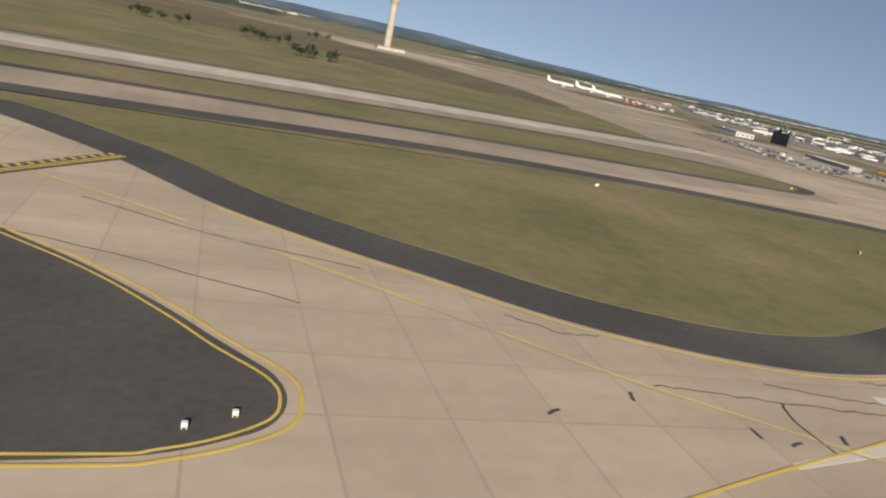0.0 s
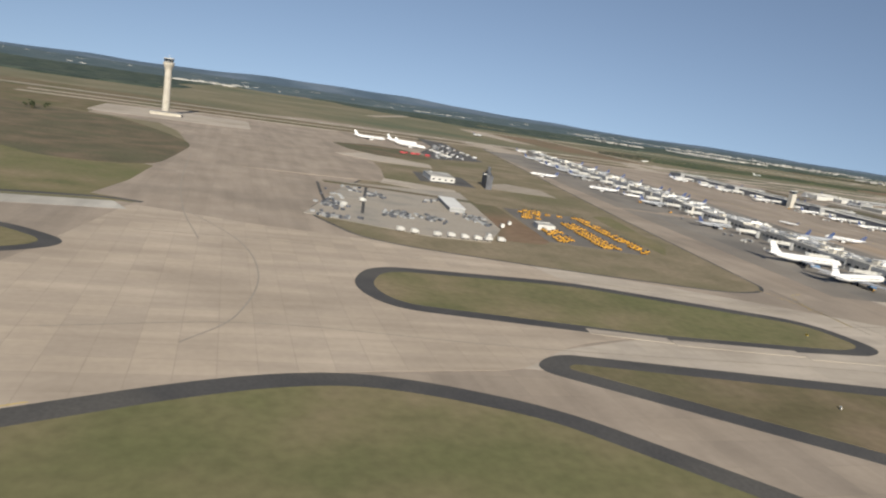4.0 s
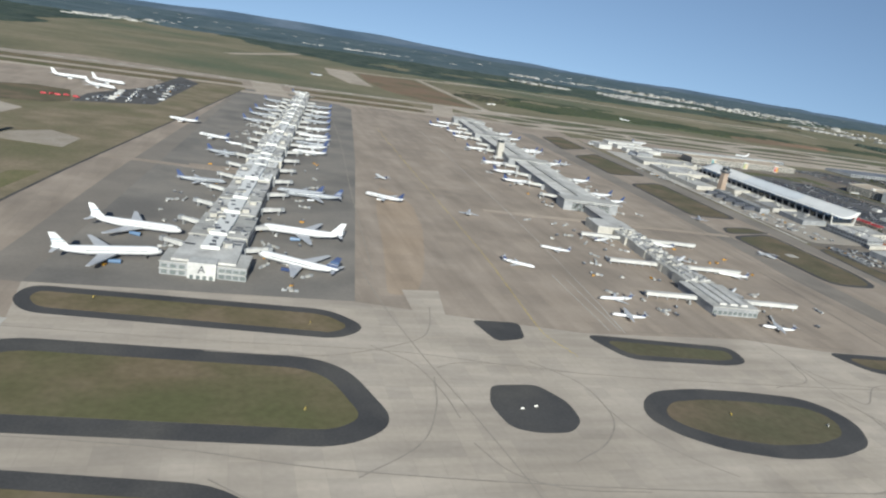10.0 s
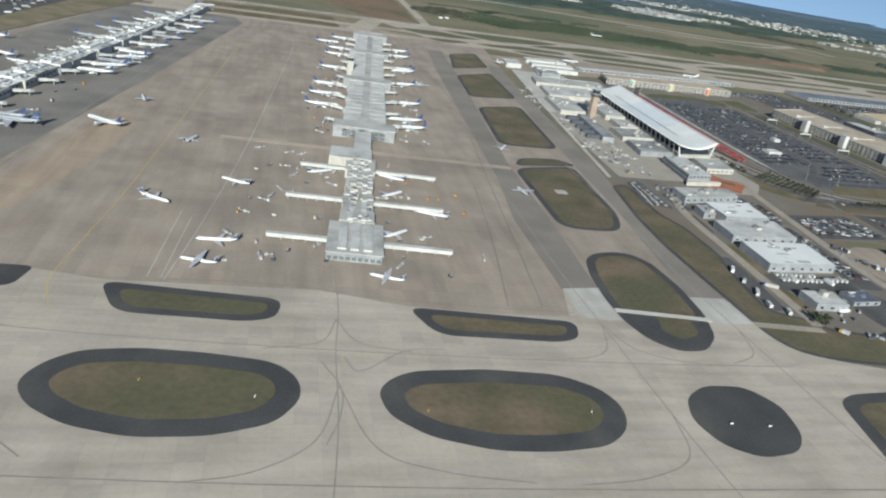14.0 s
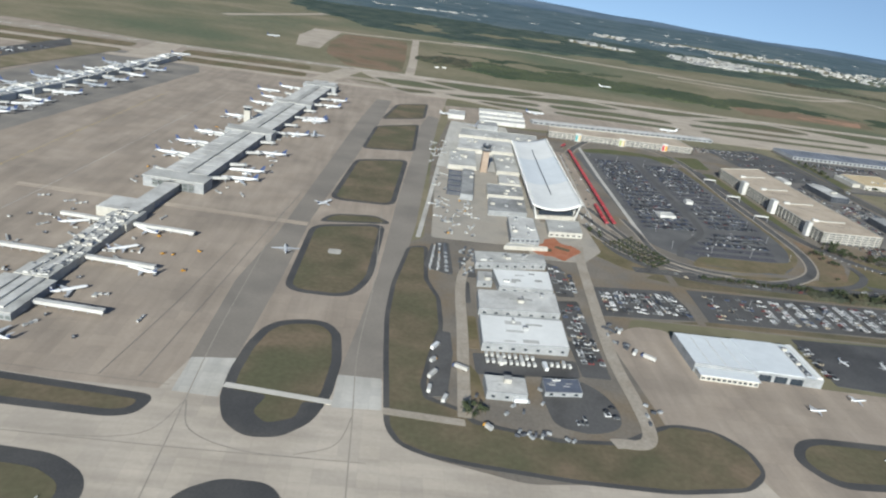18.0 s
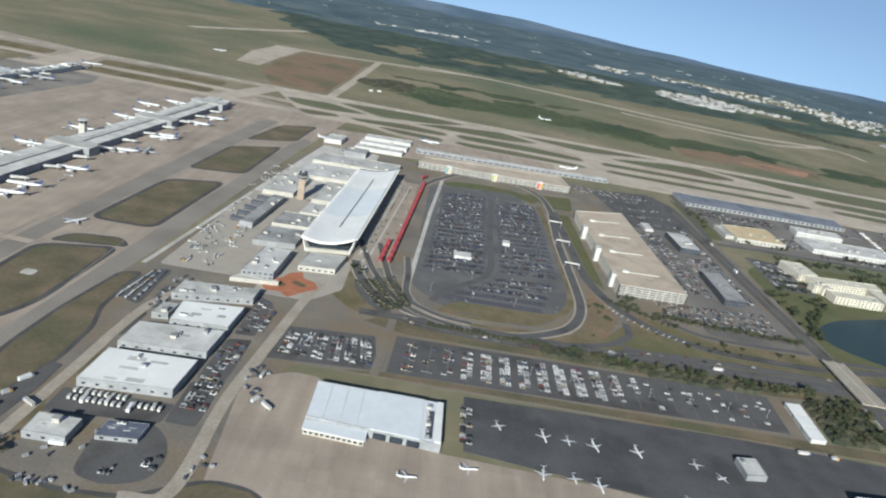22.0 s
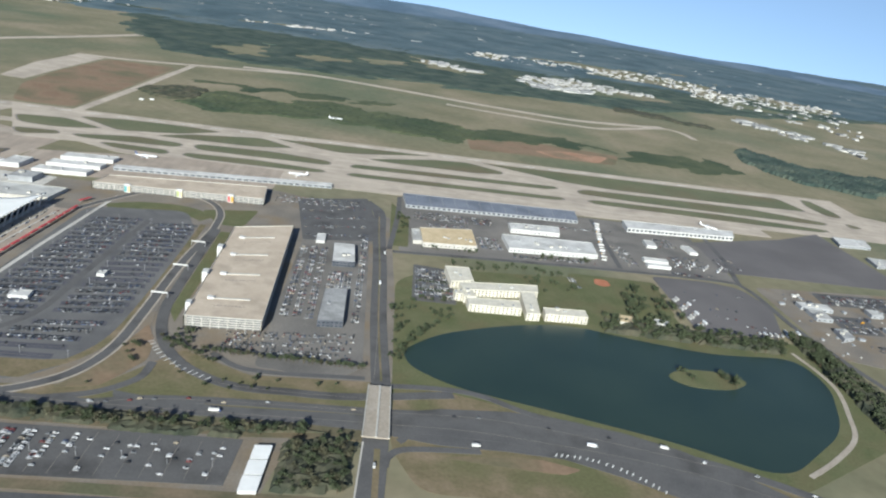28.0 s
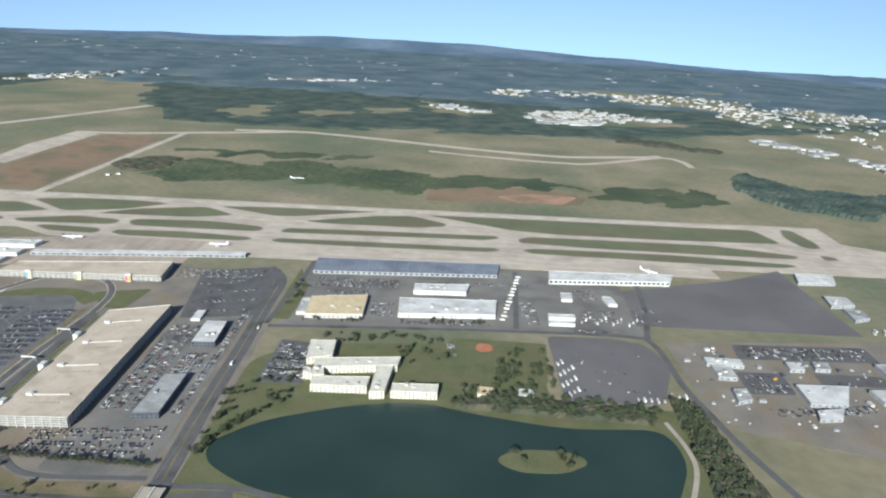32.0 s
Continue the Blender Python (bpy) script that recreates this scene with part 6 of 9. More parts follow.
for i, q in enumerate((
    [(3030, 968), (3086, 966), (3087, 987), (3030, 987)], [(3034, 926), (3062, 926), (3063, 962), (3034, 961)], [(3038, 856), (3061, 866), (3063, 896), (3042, 891)],
    [(3140, 864), (3194, 868), (3222, 922), (3142, 917)], [(3155, 965), (3178, 967), (3181, 990), (3156, 988)], [(3196, 972), (3220, 973), (3225, 995), (3200, 993)],
    [(3338, 1358), (3418, 1366), (3436, 1418), (3354, 1414)], [(3348, 1238), (3398, 1250), (3400, 1288), (3356, 1288)], [(3361, 1176), (3394, 1190), (3398, 1226), (3364, 1226)],
    [(3134, 824), (3168, 830), (3182, 856), (3140, 846)], [(3250, 880), (3300, 886), (3296, 920), (3246, 914)], [(3300, 950), (3380, 960), (3376, 1010), (3300, 1000)])):
    building("industrial_building", q, 6, "pale-roofed industrial building in a brown yard", "warehouse", WALL_GREY, (ROOF_WHITE, ROOF_LIGHT, ROOF_GREY)[i % 3], 2, sides=(0,), bay=9, seed=80 + i)


# bridge that carries the avenue over the highway
def bridge():
    ob = thing("road_bridge", "pale concrete road bridge over the highway", "bridge")
    deck = [(2324, 508), (2351, 508), (2351, 600), (2326, 600)]
    part("deck", Soup().prism(deck, 3.2, 4.4).mesh("deck", ROAD_CONC), ob)
    for q in ([(2324, 508), (2325, 508), (2327, 600), (2326, 600)], [(2350, 508), (2351, 508), (2351, 600), (2350, 600)], [(2337, 508), (2339, 508), (2340, 600), (2338, 600)]):
        part("parapet", Soup().prism(q, 4.4, 5.4).mesh("parapet", WALL_PALE), ob)
    for y in (528, 548, 572, 592):
        part("pier", Soup().box((2338, y, 1.6), (22, 1.2, 3.4)).mesh("pier", WALL_PALE), ob)


bridge()


# red canopies over the kerb
def canopy(a, b, n):
    for i in range(n):
        p, q = lerp(a, b, (i + 0.08) / n), lerp(a, b, (i + 0.92) / n)
        ob = thing("kerb_canopy", "red fabric canopy over the terminal kerb", "canopy", "red canopies")
        d = Vector(q) - Vector(p)
        mid = lerp(p, q, 0.5)
        turn = math.atan2(d.y, d.x)
        roof = Soup()
        roof.box((0, 0, 4.4), (d.length, 5.0, 0.5), 0, 0).box((0, 0, 5.0), (d.length * 0.9, 2.4, 0.8), 0, 0)
        ob.matrix_basis = Matrix.LocRotScale((mid[0], mid[1], 0.4), Euler((0, 0, turn)), None)
        part("awning", roof.mesh("awning", RED), ob)
        for s in (-1, 1):
            part("post", Soup().tube((s * d.length * 0.4, 0, 0), (s * d.length * 0.4, 0, 4.3), 0.3, 0.3, 6).mesh("post", STEEL), ob)


canopy((1816, 652), (1842, 1040), 17)
canopy((1806, 650), (1811, 730), 4)
canopy((1834, 1060), (1845, 1085), 1)

# ---- aircraft ----
def lathe(stations, seg, mats, band=None):
    """A body round the x axis from (x, radius, z) stations; faces above the band line take the first material."""
    s = Soup()
    for x, r, z in stations:
        for i in range(seg):
            t = 2 * math.pi * i / seg
            s.v.append((x, r * math.cos(t), z + r * math.sin(t)))
    for j in range(len(stations) - 1):
        for i in range(seg):
            a, b = j * seg + i, j * seg + (i + 1) % seg
            s.f.append((a, b, b + seg, a + seg))
            s.m.append(0)
    s.f += [tuple(range(seg))[::-1], tuple((len(stations) - 1) * seg + i for i in range(seg))]
    s.m += [0, 0]
    return s


def blade(root0, root1, tip0, tip1, thick):
    """A thin tapered aerofoil between its root chord and its tip chord."""
    s = Soup()
    for p in (root0, root1, tip1, tip0):
        for sg in (-1, 1):
            v = Vector(p)
            up = Vector((0, 0, 1)) if abs(Vector(tip0).z - Vector(root0).z) < abs(Vector(tip0).y - Vector(root0).y) + 0.01 else Vector((0, 1, 0))
            w = thick if p in (root0, root1) else thick * 0.4
            s.v.append(tuple(v + up * sg * w / 2))
    s.f = [(0, 2, 4, 6), (7, 5, 3, 1), (0, 1, 3, 2), (2, 3, 5, 4), (4, 5, 7, 6), (6, 7, 1, 0)]
    s.m = [0] * 6
    return s


def airliner(name, label, L, span, body, tail, engine=JET_WHITE, rear=False, prop=False, group=""):
    """Nose to +x, wheels on the ground, origin under its middle. L and span in metres."""
    ob = thing(name, label, "aircraft", group)
    r = L * 0.047
    z = r * 1.75
    st = [(L * 0.5, 0.08 * r, z - 0.25 * r), (L * 0.485, 0.45 * r, z - 0.15 * r), (L * 0.45, 0.8 * r, z), (L * 0.39, r, z), (-L * 0.18, r, z), (-L * 0.36, 0.72 * r, z + 0.25 * r), (-L * 0.47, 0.32 * r, z + 0.6 * r), (-L * 0.5, 0.1 * r, z + 0.7 * r)]
    me = lathe(st, 10, None).mesh("fuselage", body)
    me.shade_smooth()
    hull = part("fuselage", me, ob)
    for s in (-1, 1):
        if L > 38:
            part("window_band", Soup().box((L * 0.08, s * r * 0.985, z + 0.18 * r), (L * 0.56, 0.08, 0.38)).mesh("window_band", GLASS), hull)
    wz = z + (0.85 * r if prop else -0.55 * r)
    for s in (-1, 1):
        sw = 0.02 if prop else 0.20
        part("wing", blade((L * 0.10, s * r * 0.5, wz), (-L * 0.08, s * r * 0.5, wz), (L * (0.05 - sw), s * span / 2, wz + (0 if prop else span * 0.03)), (L * (0.01 - sw), s * span / 2, wz + (0 if prop else span * 0.03)), 0.35 * r).mesh("wing", JET_WING), ob)
        tz = z + (2.9 * r if (prop or rear) else 0.5 * r)
        part("tailplane", blade((-L * 0.41, s * 0.2 * r, tz), (-L * 0.48, s * 0.2 * r, tz), (-L * 0.475, s * span * 0.17, tz + 0.2), (-L * 0.505, s * span * 0.17, tz + 0.2), 0.16 * r).mesh("tailplane", JET_WING), ob)
        if rear:
            a, b = (-L * 0.24, s * r * 1.45, z + 0.35 * r), (-L * 0.35, s * r * 1.45, z + 0.35 * r)
        elif prop:
            a, b = (L * 0.12, s * span * 0.17, wz - 0.2 * r), (-L * 0.06, s * span * 0.17, wz - 0.2 * r)
        else:
            a, b = (L * 0.11, s * span * 0.17, wz - 0.75 * r), (-L * 0.01, s * span * 0.17, wz - 0.6 * r)
        pod = part("engine", Soup().tube(a, b, 0.52 * r, 0.4 * r, 8).mesh("engine", engine), ob)
        part("intake", Soup().tube((a[0] + 0.02 * L * 0.1, a[1], a[2]), (a[0] - 0.1 * r, a[1], a[2]), 0.42 * r, 0.42 * r, 8).mesh("intake", RUBBER), pod)
        part("main_gear", Soup().tube((-L * 0.03, s * r * 0.9, 0), (-L * 0.03, s * r * 0.9, z - r * 0.5), 0.3 * r, 0.15 * r, 6).mesh("main_gear", RUBBER), ob)
    part("nose_gear", Soup().tube((L * 0.36, 0, 0), (L * 0.36, 0, z - r * 0.5), 0.2 * r, 0.12 * r, 6).mesh("nose_gear", RUBBER), ob)
    top = 3.0 if (prop or rear) else 3.7
    fin = part("tail_fin", blade((-L * 0.33, 0, z + 0.7 * r), (-L * 0.475, 0, z + 0.7 * r), (-L * 0.462, 0, z + top * r), (-L * 0.520, 0, z + top * r), 0.2 * r).mesh("tail_fin", tail), ob, "painted tail fin")
    if L > 50:
        # two bands of colour low on the fin, and the darker belly
        for k, (a, b) in enumerate(((0.28, 0.40), (0.48, 0.56))):
            h0, h1 = 0.7 + a * 3.0, 0.7 + b * 3.0
            f0, f1, g0, g1 = (lerp((-L * 0.33, 0), (-L * 0.462, 0), a)[0], lerp((-L * 0.475, 0), (-L * 0.520, 0), a)[0], lerp((-L * 0.33, 0), (-L * 0.462, 0), b)[0], lerp((-L * 0.475, 0), (-L * 0.520, 0), b)[0])
            part("fin_band", blade((f0, 0, z + h0 * r), (f1, 0, z + h0 * r), (g0, 0, z + h1 * r), (g1, 0, z + h1 * r), 0.24 * r).mesh("fin_band", (JET_GREY, JET_BELLY)[k]), fin, "coloured fin band")
        belly = lathe([(x, q * 1.012, h - 0.02 * r) for x, q, h in st[2:6]], 10, None).mesh("belly", JET_GREY)
        keep_low = bmesh.new()
        keep_low.from_mesh(belly)
        bmesh.ops.delete(keep_low, geom=[f for f in keep_low.faces if f.calc_center_median().z > z - 0.45 * r], context="FACES")
        keep_low.to_mesh(belly)
        keep_low.free()
        part("belly", belly, hull, "grey lower fuselage")
    part("cockpit_window", Soup().box((L * 0.462, 0, z + 0.42 * r), (L * 0.018, r * 1.0, r * 0.22)).mesh("cockpit_window", GLASS), ob)
    return ob


def turned(x, y, deg):
    return pose(x, y, 0.1, 0, 0, deg)


P_WIDE = airliner("widebody_jet", "white wide-body airliner with a pale tail at the gate", 64, 60, JET_WHITE, JET_WHITE, JET_BELLY, group="parked airliners")
P_BLUE = airliner("widebody_jet", "white wide-body airliner with a blue tail at the gate", 60, 56, JET_WHITE, JET_BLUE, JET_BLUE, group="parked airliners")
P_GREYW = airliner("widebody_jet", "grey wide-body airliner with a dark blue tail at the gate", 52, 48, JET_GREY, JET_BLUE, JET_GREY, group="parked airliners")
P_MID = airliner("narrowbody_jet", "white narrow-body airliner with a blue tail", 42, 36, JET_WHITE, JET_BLUE, group="parked airliners")
P_GREY = airliner("narrowbody_jet", "grey narrow-body airliner with a dark blue tail", 44, 38, JET_GREY, JET_BLUE, JET_GREY, group="parked airliners")
P_WHITE = airliner("narrowbody_jet", "all-white narrow-body airliner parked on open apron", 40, 35, JET_WHITE, JET_WHITE, group="parked airliners")
P_HEAVY = airliner("widebody_jet", "large white airliner parked on a remote apron", 58, 52, JET_WHITE, JET_WHITE, group="parked airliners")
P_REG = airliner("regional_jet", "small white regional jet with rear engines", 27, 21, JET_WHITE, JET_BLUE, rear=True, group="regional aircraft")
P_PROP = airliner("regional_turboprop", "white high-wing regional turboprop", 24, 26, JET_WHITE, JET_BLUE, JET_GREY, prop=True, group="regional aircraft")
P_SMALL = airliner("light_aircraft", "small white private jet on the ramp", 15, 14, JET_WHITE, JET_WHITE, rear=True, group="private aircraft")
P_LIGHT = airliner("light_aircraft", "small white propeller aircraft on the ramp", 11, 13, JET_WHITE, JET_BELLY, prop=True, group="private aircraft")


def place(ob, spots):
    x, y, d = spots[0]
    ob.matrix_basis = turned(x, y, d)
    for x, y, d in spots[1:]:
        copy_thing(ob, turned(x, y, d))


place(P_WIDE, [(837, 343, 9), (846, 404, -13), (964, 415, 166)])
place(P_BLUE, [(955, 342, 148)])
place(P_GREYW, [(986, 542, 172)])
rng = random.Random(11)
left_mid, left_grey, right_mid, right_grey, reg = [], [], [], [], []
for k in range(12):
    t = 250 + k * 72 + rng.uniform(-6, 6)
    if 300 < t < 340:
        continue
    for side in (-1, 1):
        if rng.random() < 0.22:
            continue
        p = axis_quad(C0, C1, t, t + 1, side * (47 - 6 * t / 1130), 0)[0]
        d = (7 if side < 0 else 187) - 14 + rng.uniform(-8, 8)
        pick = rng.random()
        (left_grey if pick < (0.8 if side < 0 else 0.55) else left_mid if pick < 0.88 else reg).append((p[0], p[1], d))
place(P_GREY, left_grey)
mid_spots = left_mid + [(888, 818, 150), (845, 926, 155), (1024, 878, 207), (1011, 814, 198), (1035, 979, 202), (1059, 567, 145), (1052, 1508, 29), (1151, 2112, 30), (1410, 1008, 200), (1368, 689, 185), (1298, 1222, 5)]
for k in range(11):
    t = 370 + k * 62
    for side in (-1, 1):
        if rng.random() < 0.58:
            p = axis_quad(A0, A1, t, t + 1, side * 52, 0)[0]
            mid_spots.append((p[0], p[1], (5 if side < 0 else 185) + rng.uniform(-8, 8)))
mid_spots += [(1838, 1371, 8), (1690, 1150, 80), (1060, 1452, 80)]
place(P_MID, mid_spots)
place(P_HEAVY, [(638, 1262, -4), (698, 1186, -30), (700, 1258, -18)])
place(P_WHITE, [(2163, 2005, 10), (3040, 1378, -35), (1640, 1230, 40), (1420, 920, 95), (2142, 1380, 180)])
place(P_REG, reg + [(1076, 672, 107), (1134, 381, -32), (1189, 430, 150), (1185, 312, 180), (1348, 387, 160), (1311, 341, 40), (1319, 427, 40), (1324, 471, 150), (1259, 473, 30), (1141, 536, 70), (1470, 610, 60)])
place(P_PROP, [(1177, 279, 165), (1296, 268, 160), (1450, 464, 100)])
place(P_SMALL, [(1972, 354, -80), (2014, 353, -75), (2050, 355, -78), (1966, 306, -95), (2009, 303, -82), (1866, 277, 10), (1910, 297, 12)])
place(P_LIGHT, [(1935, 358, -70), (1992, 354, -85), (2097, 352, -88), (1990, 307, -80), (2077, 304, 15), (2091, 300, -70), (1888, 222, 160), (2115, 340, 30)])


# jet bridges from the concourses to the gates
def jet_bridge(a, b):
    ob = thing("jet_bridge", "grey-white boarding bridge reaching out to a gate", "boarding bridge", "boarding bridges")
    a, b = Vector(a), Vector(b)
    d = b - a
    mid = (a + b) / 2
    turn = math.atan2(d.y, d.x)
    ob.matrix_basis = Matrix.LocRotScale((mid.x, mid.y, 0), Euler((0, 0, turn)), None)
    L = d.length
    part("tunnel", Soup().box((0, 0, 5.2), (L, 2.6, 2.6)).box((-L * 0.2, 0, 5.4), (L * 0.5, 3.1, 3.0)).mesh("tunnel", WALL_WHITE), ob)
    part("rotunda", Soup().tube((-L / 2, 0, 0.2), (-L / 2, 0, 7), 2.2, 2.2, 8).mesh("rotunda", WALL_GREY), ob)
    part("cab", Soup().box((L / 2, 0, 5.2), (3.2, 4.0, 3.2)).mesh("cab", WALL_GREY), ob)
    part("drive_column", Soup().box((L * 0.35, 0, 2.0), (0.8, 2.8, 4.0)).mesh("drive_column", STEEL), ob)


for k in range(18):
    t = 26 + k * 56 + 20
    for side in (-1, 1):
        a = axis_quad(C0, C1, t, t + 1, side * (19 - 4 * t / 1130), 0)[0]
        b = axis_quad(C0, C1, t + 10, t + 11, side * (36 - 6 * t / 1130), 0)[0]
        jet_bridge(a, b)
for k in range(11):
    t = 350 + k * 62
    for side in (-1, 1):
        jet_bridge(axis_quad(A0, A1, t, t + 1, side * 24, 0)[0], axis_quad(A0, A1, t + 10, t + 11, side * 42, 0)[0])

# ---- vehicles ----
def car_shape(s, x, y, turn, paint, L=4.6, W=1.85, H=1.45, glass=1):
    c, n = math.cos(turn), math.sin(turn)
    s.box((x, y, 0.35 + H * 0.22), (L, W, H * 0.45), turn, paint)
    s.box((x - 0.2 * c, y - 0.2 * n, 0.35 + H * 0.62), (L * 0.55, W * 0.9, H * 0.36), turn, glass, 0.82)
    return s


def car_meshes(paint):
    body, windows = Soup(), Soup()
    body.box((0, 0, 0.62), (4.6, 1.85, 0.62), 0, 0, 0.95).box((-0.2, 0, 1.40), (2.0, 1.4, 0.1), 0, 0)
    for a in (-1.4, 1.4):
        for b in (-0.85, 0.85):
            body.box((a, b, 0.3), (0.64, 0.22, 0.6), 0, 1)
    windows.box((-0.2, 0, 1.14), (2.7, 1.7, 0.46), 0, 0, 0.84)
    return body.mesh("body", paint, RUBBER), windows.mesh("window_band", CAR_GLASS)


CARS = [car_meshes(p) for p in CAR_COLORS]


def put_car(name, c, x, y, z, turn, label, group):
    ob = thing(name, label, "car", group, m=Matrix.LocRotScale((x, y, z), Euler((0, 0, turn)), None))
    part("body", CARS[c][0], ob)
    part("window_band", CARS[c][1], ob, "dark glass band")


CAR_NAMES = ("white", "silver", "black", "dark grey", "red", "blue", "beige")
CAR_ODDS = [0] * 4 + [1] * 5 + [2] * 7 + [3] * 10 + [4] * 2 + [5] * 2 + [6] * 2
crng = random.Random(21)
BAY_DARK = material("row_shade_asphalt", [(0.066, 0.067, 0.080), (0.088, 0.088, 0.102)], 0.03, 0.85, fine=0.4)


def lot_spots(q, rows, along, fill, slot=2.75):
    """Slots in double rows across the lot q; along: rows run with its first side."""
    q = list(q)
    e = (Vector(q[1]) - Vector(q[0])) if along else (Vector(q[3]) - Vector(q[0]))
    turn = math.atan2(e.y, e.x) + math.pi / 2
    out = []
    for r in range(rows):
        for half in (-0.5, 0.5):
            f = (r + 0.5) / rows
            k = int(e.length / slot)
            dens = fill(f) if callable(fill) else fill
            for i in range(2, k - 2):
                if crng.random() < dens:
                    g = (i + 0.5) / k
                    p = at(q, g, f) if along else at(q, f, g)
                    w = Vector((math.cos(turn), math.sin(turn))) * half * 5.4
                    out.append((p[0] + w.x, p[1] + w.y, turn + (math.pi if crng.random() < 0.5 else 0)))
    return out


LOTS = [
    ([(1846, 412), (2026, 422), (2026, 484), (1850, 474)], 10, False, lambda f: 0.34 if f < 0.36 else 0.8),
    ([(2026, 422), (2206, 430), (2208, 488), (2026, 484)], 10, False, lambda f: 0.9 if f < 0.1 else 0.5 if f < 0.2 else 0.17),
    ([(1740, 404), (1828, 412), (1820, 468), (1744, 460)], 6, False, 0.66),
    ([(1857, 662), (1936, 676), (1950, 1028), (1876, 1010)], 20, True, lambda f: 0.90 - 0.15 * f),
    ([(1954, 690), (2030, 704), (2034, 1030), (1964, 1014)], 18, True, lambda f: 0.9 if f < 0.3 else 0.16 if f < 0.52 else 0.8),
    ([(1872, 584), (1996, 590), (2026, 690), (1954, 676)], 5, True, lambda f: 0.04 if f < 0.5 else 0.7),
    ([(2204, 740), (2252, 740), (2246, 1000), (2200, 1000)], 3, False, 0.5),
    ([(2150, 650), (2312, 650), (2310, 722), (2150, 690)], 4, True, 0.42),
    ([(2294, 740), (2310, 740), (2306, 1080), (2292, 1080)], 1, False, 0.5),
    ([(2380, 842), (2438, 842), (2434, 958), (2382, 962)], 5, False, 0.5),
    ([(2806, 850), (2930, 860), (2950, 1000), (2810, 1000)], 5, True, 0.06),
    ([(2378, 1190), (2540, 1206), (2540, 1246), (2378, 1236)], 3, True, 0.6),
    ([(2500, 1070), (2540, 1074), (2536, 1140), (2496, 1136)], 3, False, 0.6),
    ([(2860, 1100), (2940, 1104), (2936, 1160), (2858, 1156)], 4, True, 0.3),
    ([(3072, 896), (3130, 900), (3130, 952), (3074, 950)], 4, True, 0.4),
    ([(3100, 1008), (3310, 1024), (3310, 1060), (3104, 1046)], 3, True, 0.45),
    ([(1696, 300), (1714, 300), (1716, 420), (1698, 420)], 2, False, 0.45),
    ([(1700, 430), (1722, 434), (1728, 510), (1704, 506)], 2, False, 0.4),
    ([(1902, 322), (1914, 322), (1914, 384), (1904, 384)], 1, False, 0.7),
    ([(2120, 1190), (2290, 1210), (2280, 1250), (2120, 1240)], 3, True, 0.45),
    ([(3080, 830), (3240, 860), (3240, 880), (3080, 850)], 2, True, 0.5),
    ([(1696, 234), (1706, 238), (1706, 262), (1696, 262)], 1, False, 0.5),
    ([(1668, 230), (1694, 230), (1694, 256), (1668, 256)], 2, True, 0.14),
    ([(2200, 1018), (2313, 1046), (2292, 1280), (2164, 1226)], 5, True, 0.34),
    ([(2254, 838), (2290, 844), (2288, 912), (2255, 908)], 3, False, 0.7),
    ([(2630, 940), (2660, 944), (2650, 1004), (2622, 1000)], 1, False, 0.4),
    ([(2548, 1160), (2716, 1172), (2716, 1180), (2548, 1168)], 1, True, 0.5),
    ([(2560, 1228), (2800, 1254), (2800, 1268), (2560, 1242)], 1, True, 0.4),
    ([(2548, 1050), (2716, 1066), (2716, 1076), (2548, 1060)], 1, True, 0.55),
    ([(2760, 1070), (2790, 1074), (2786, 1180), (2756, 1176)], 2, False, 0.35),
    ([(2860, 1200), (2910, 1206), (2906, 1256), (2858, 1250)], 3, True, 0.4),
    ([(2950, 1110), (3010, 1116), (3006, 1180), (2946, 1174)], 3, True, 0.22),
    ([(2400, 1150), (2490, 1166), (2490, 1184), (2398, 1170)], 2, True, 0.55),
    ([(2830, 1060), (2930, 1066), (2930, 1076), (2830, 1070)], 1, True, 0.4),
]
spots = []
for q, rows, along, fill in LOTS:
    spots += lot_spots(q, rows, along, fill)
crng.shuffle(spots)
near = [s for s in spots if 1900 < s[0] < 2210 and s[1] < 500][:230] + [s for s in spots if s[0] < 1830 and s[1] < 520][:70]
keep = set(near)
PALE_ODDS = [0] * 10 + [1] * 6 + [2, 3, 3, 4, 5, 6]
for x, y, t in near:
    c = crng.choice(PALE_ODDS if 1736 < x < 2210 and 400 < y < 500 else CAR_ODDS)
    put_car("parked_car", c, x, y, 0.36, t, CAR_NAMES[c] + " car parked in an asphalt car park", "parked cars")
for i in range(54):
    row, f = i % 3, crng.random()
    a, b = (((1788, 684), (1810, 1010)), ((1799, 676), (1823, 1020)), ((1811, 670), (1834, 1030)))[row]
    p = lerp(a, b, f)
    c = crng.choice(CAR_ODDS)
    put_car("kerb_car", c, p[0] + crng.uniform(-0.8, 0.8), p[1], 0.42, 1.50 + crng.uniform(-0.06, 0.06), CAR_NAMES[c] + " car at the terminal kerb", "kerb cars")
rest = Soup()
DARK_ODDS = [0] * 2 + [1] * 2 + [2] * 12 + [3] * 14 + [5] * 8 + [4]
for x, y, t in spots:
    if (x, y, t) not in keep:
        car_shape(rest, x, y, t, crng.choice(DARK_ODDS if x < 2050 and y > 560 else CAR_ODDS), glass=7)
tagged(new("distant_parked_cars", rest.mesh("distant_parked_cars", *CAR_COLORS, CAR_GLASS)), "many parked cars in the distant car parks", "cars", kind="stuff")

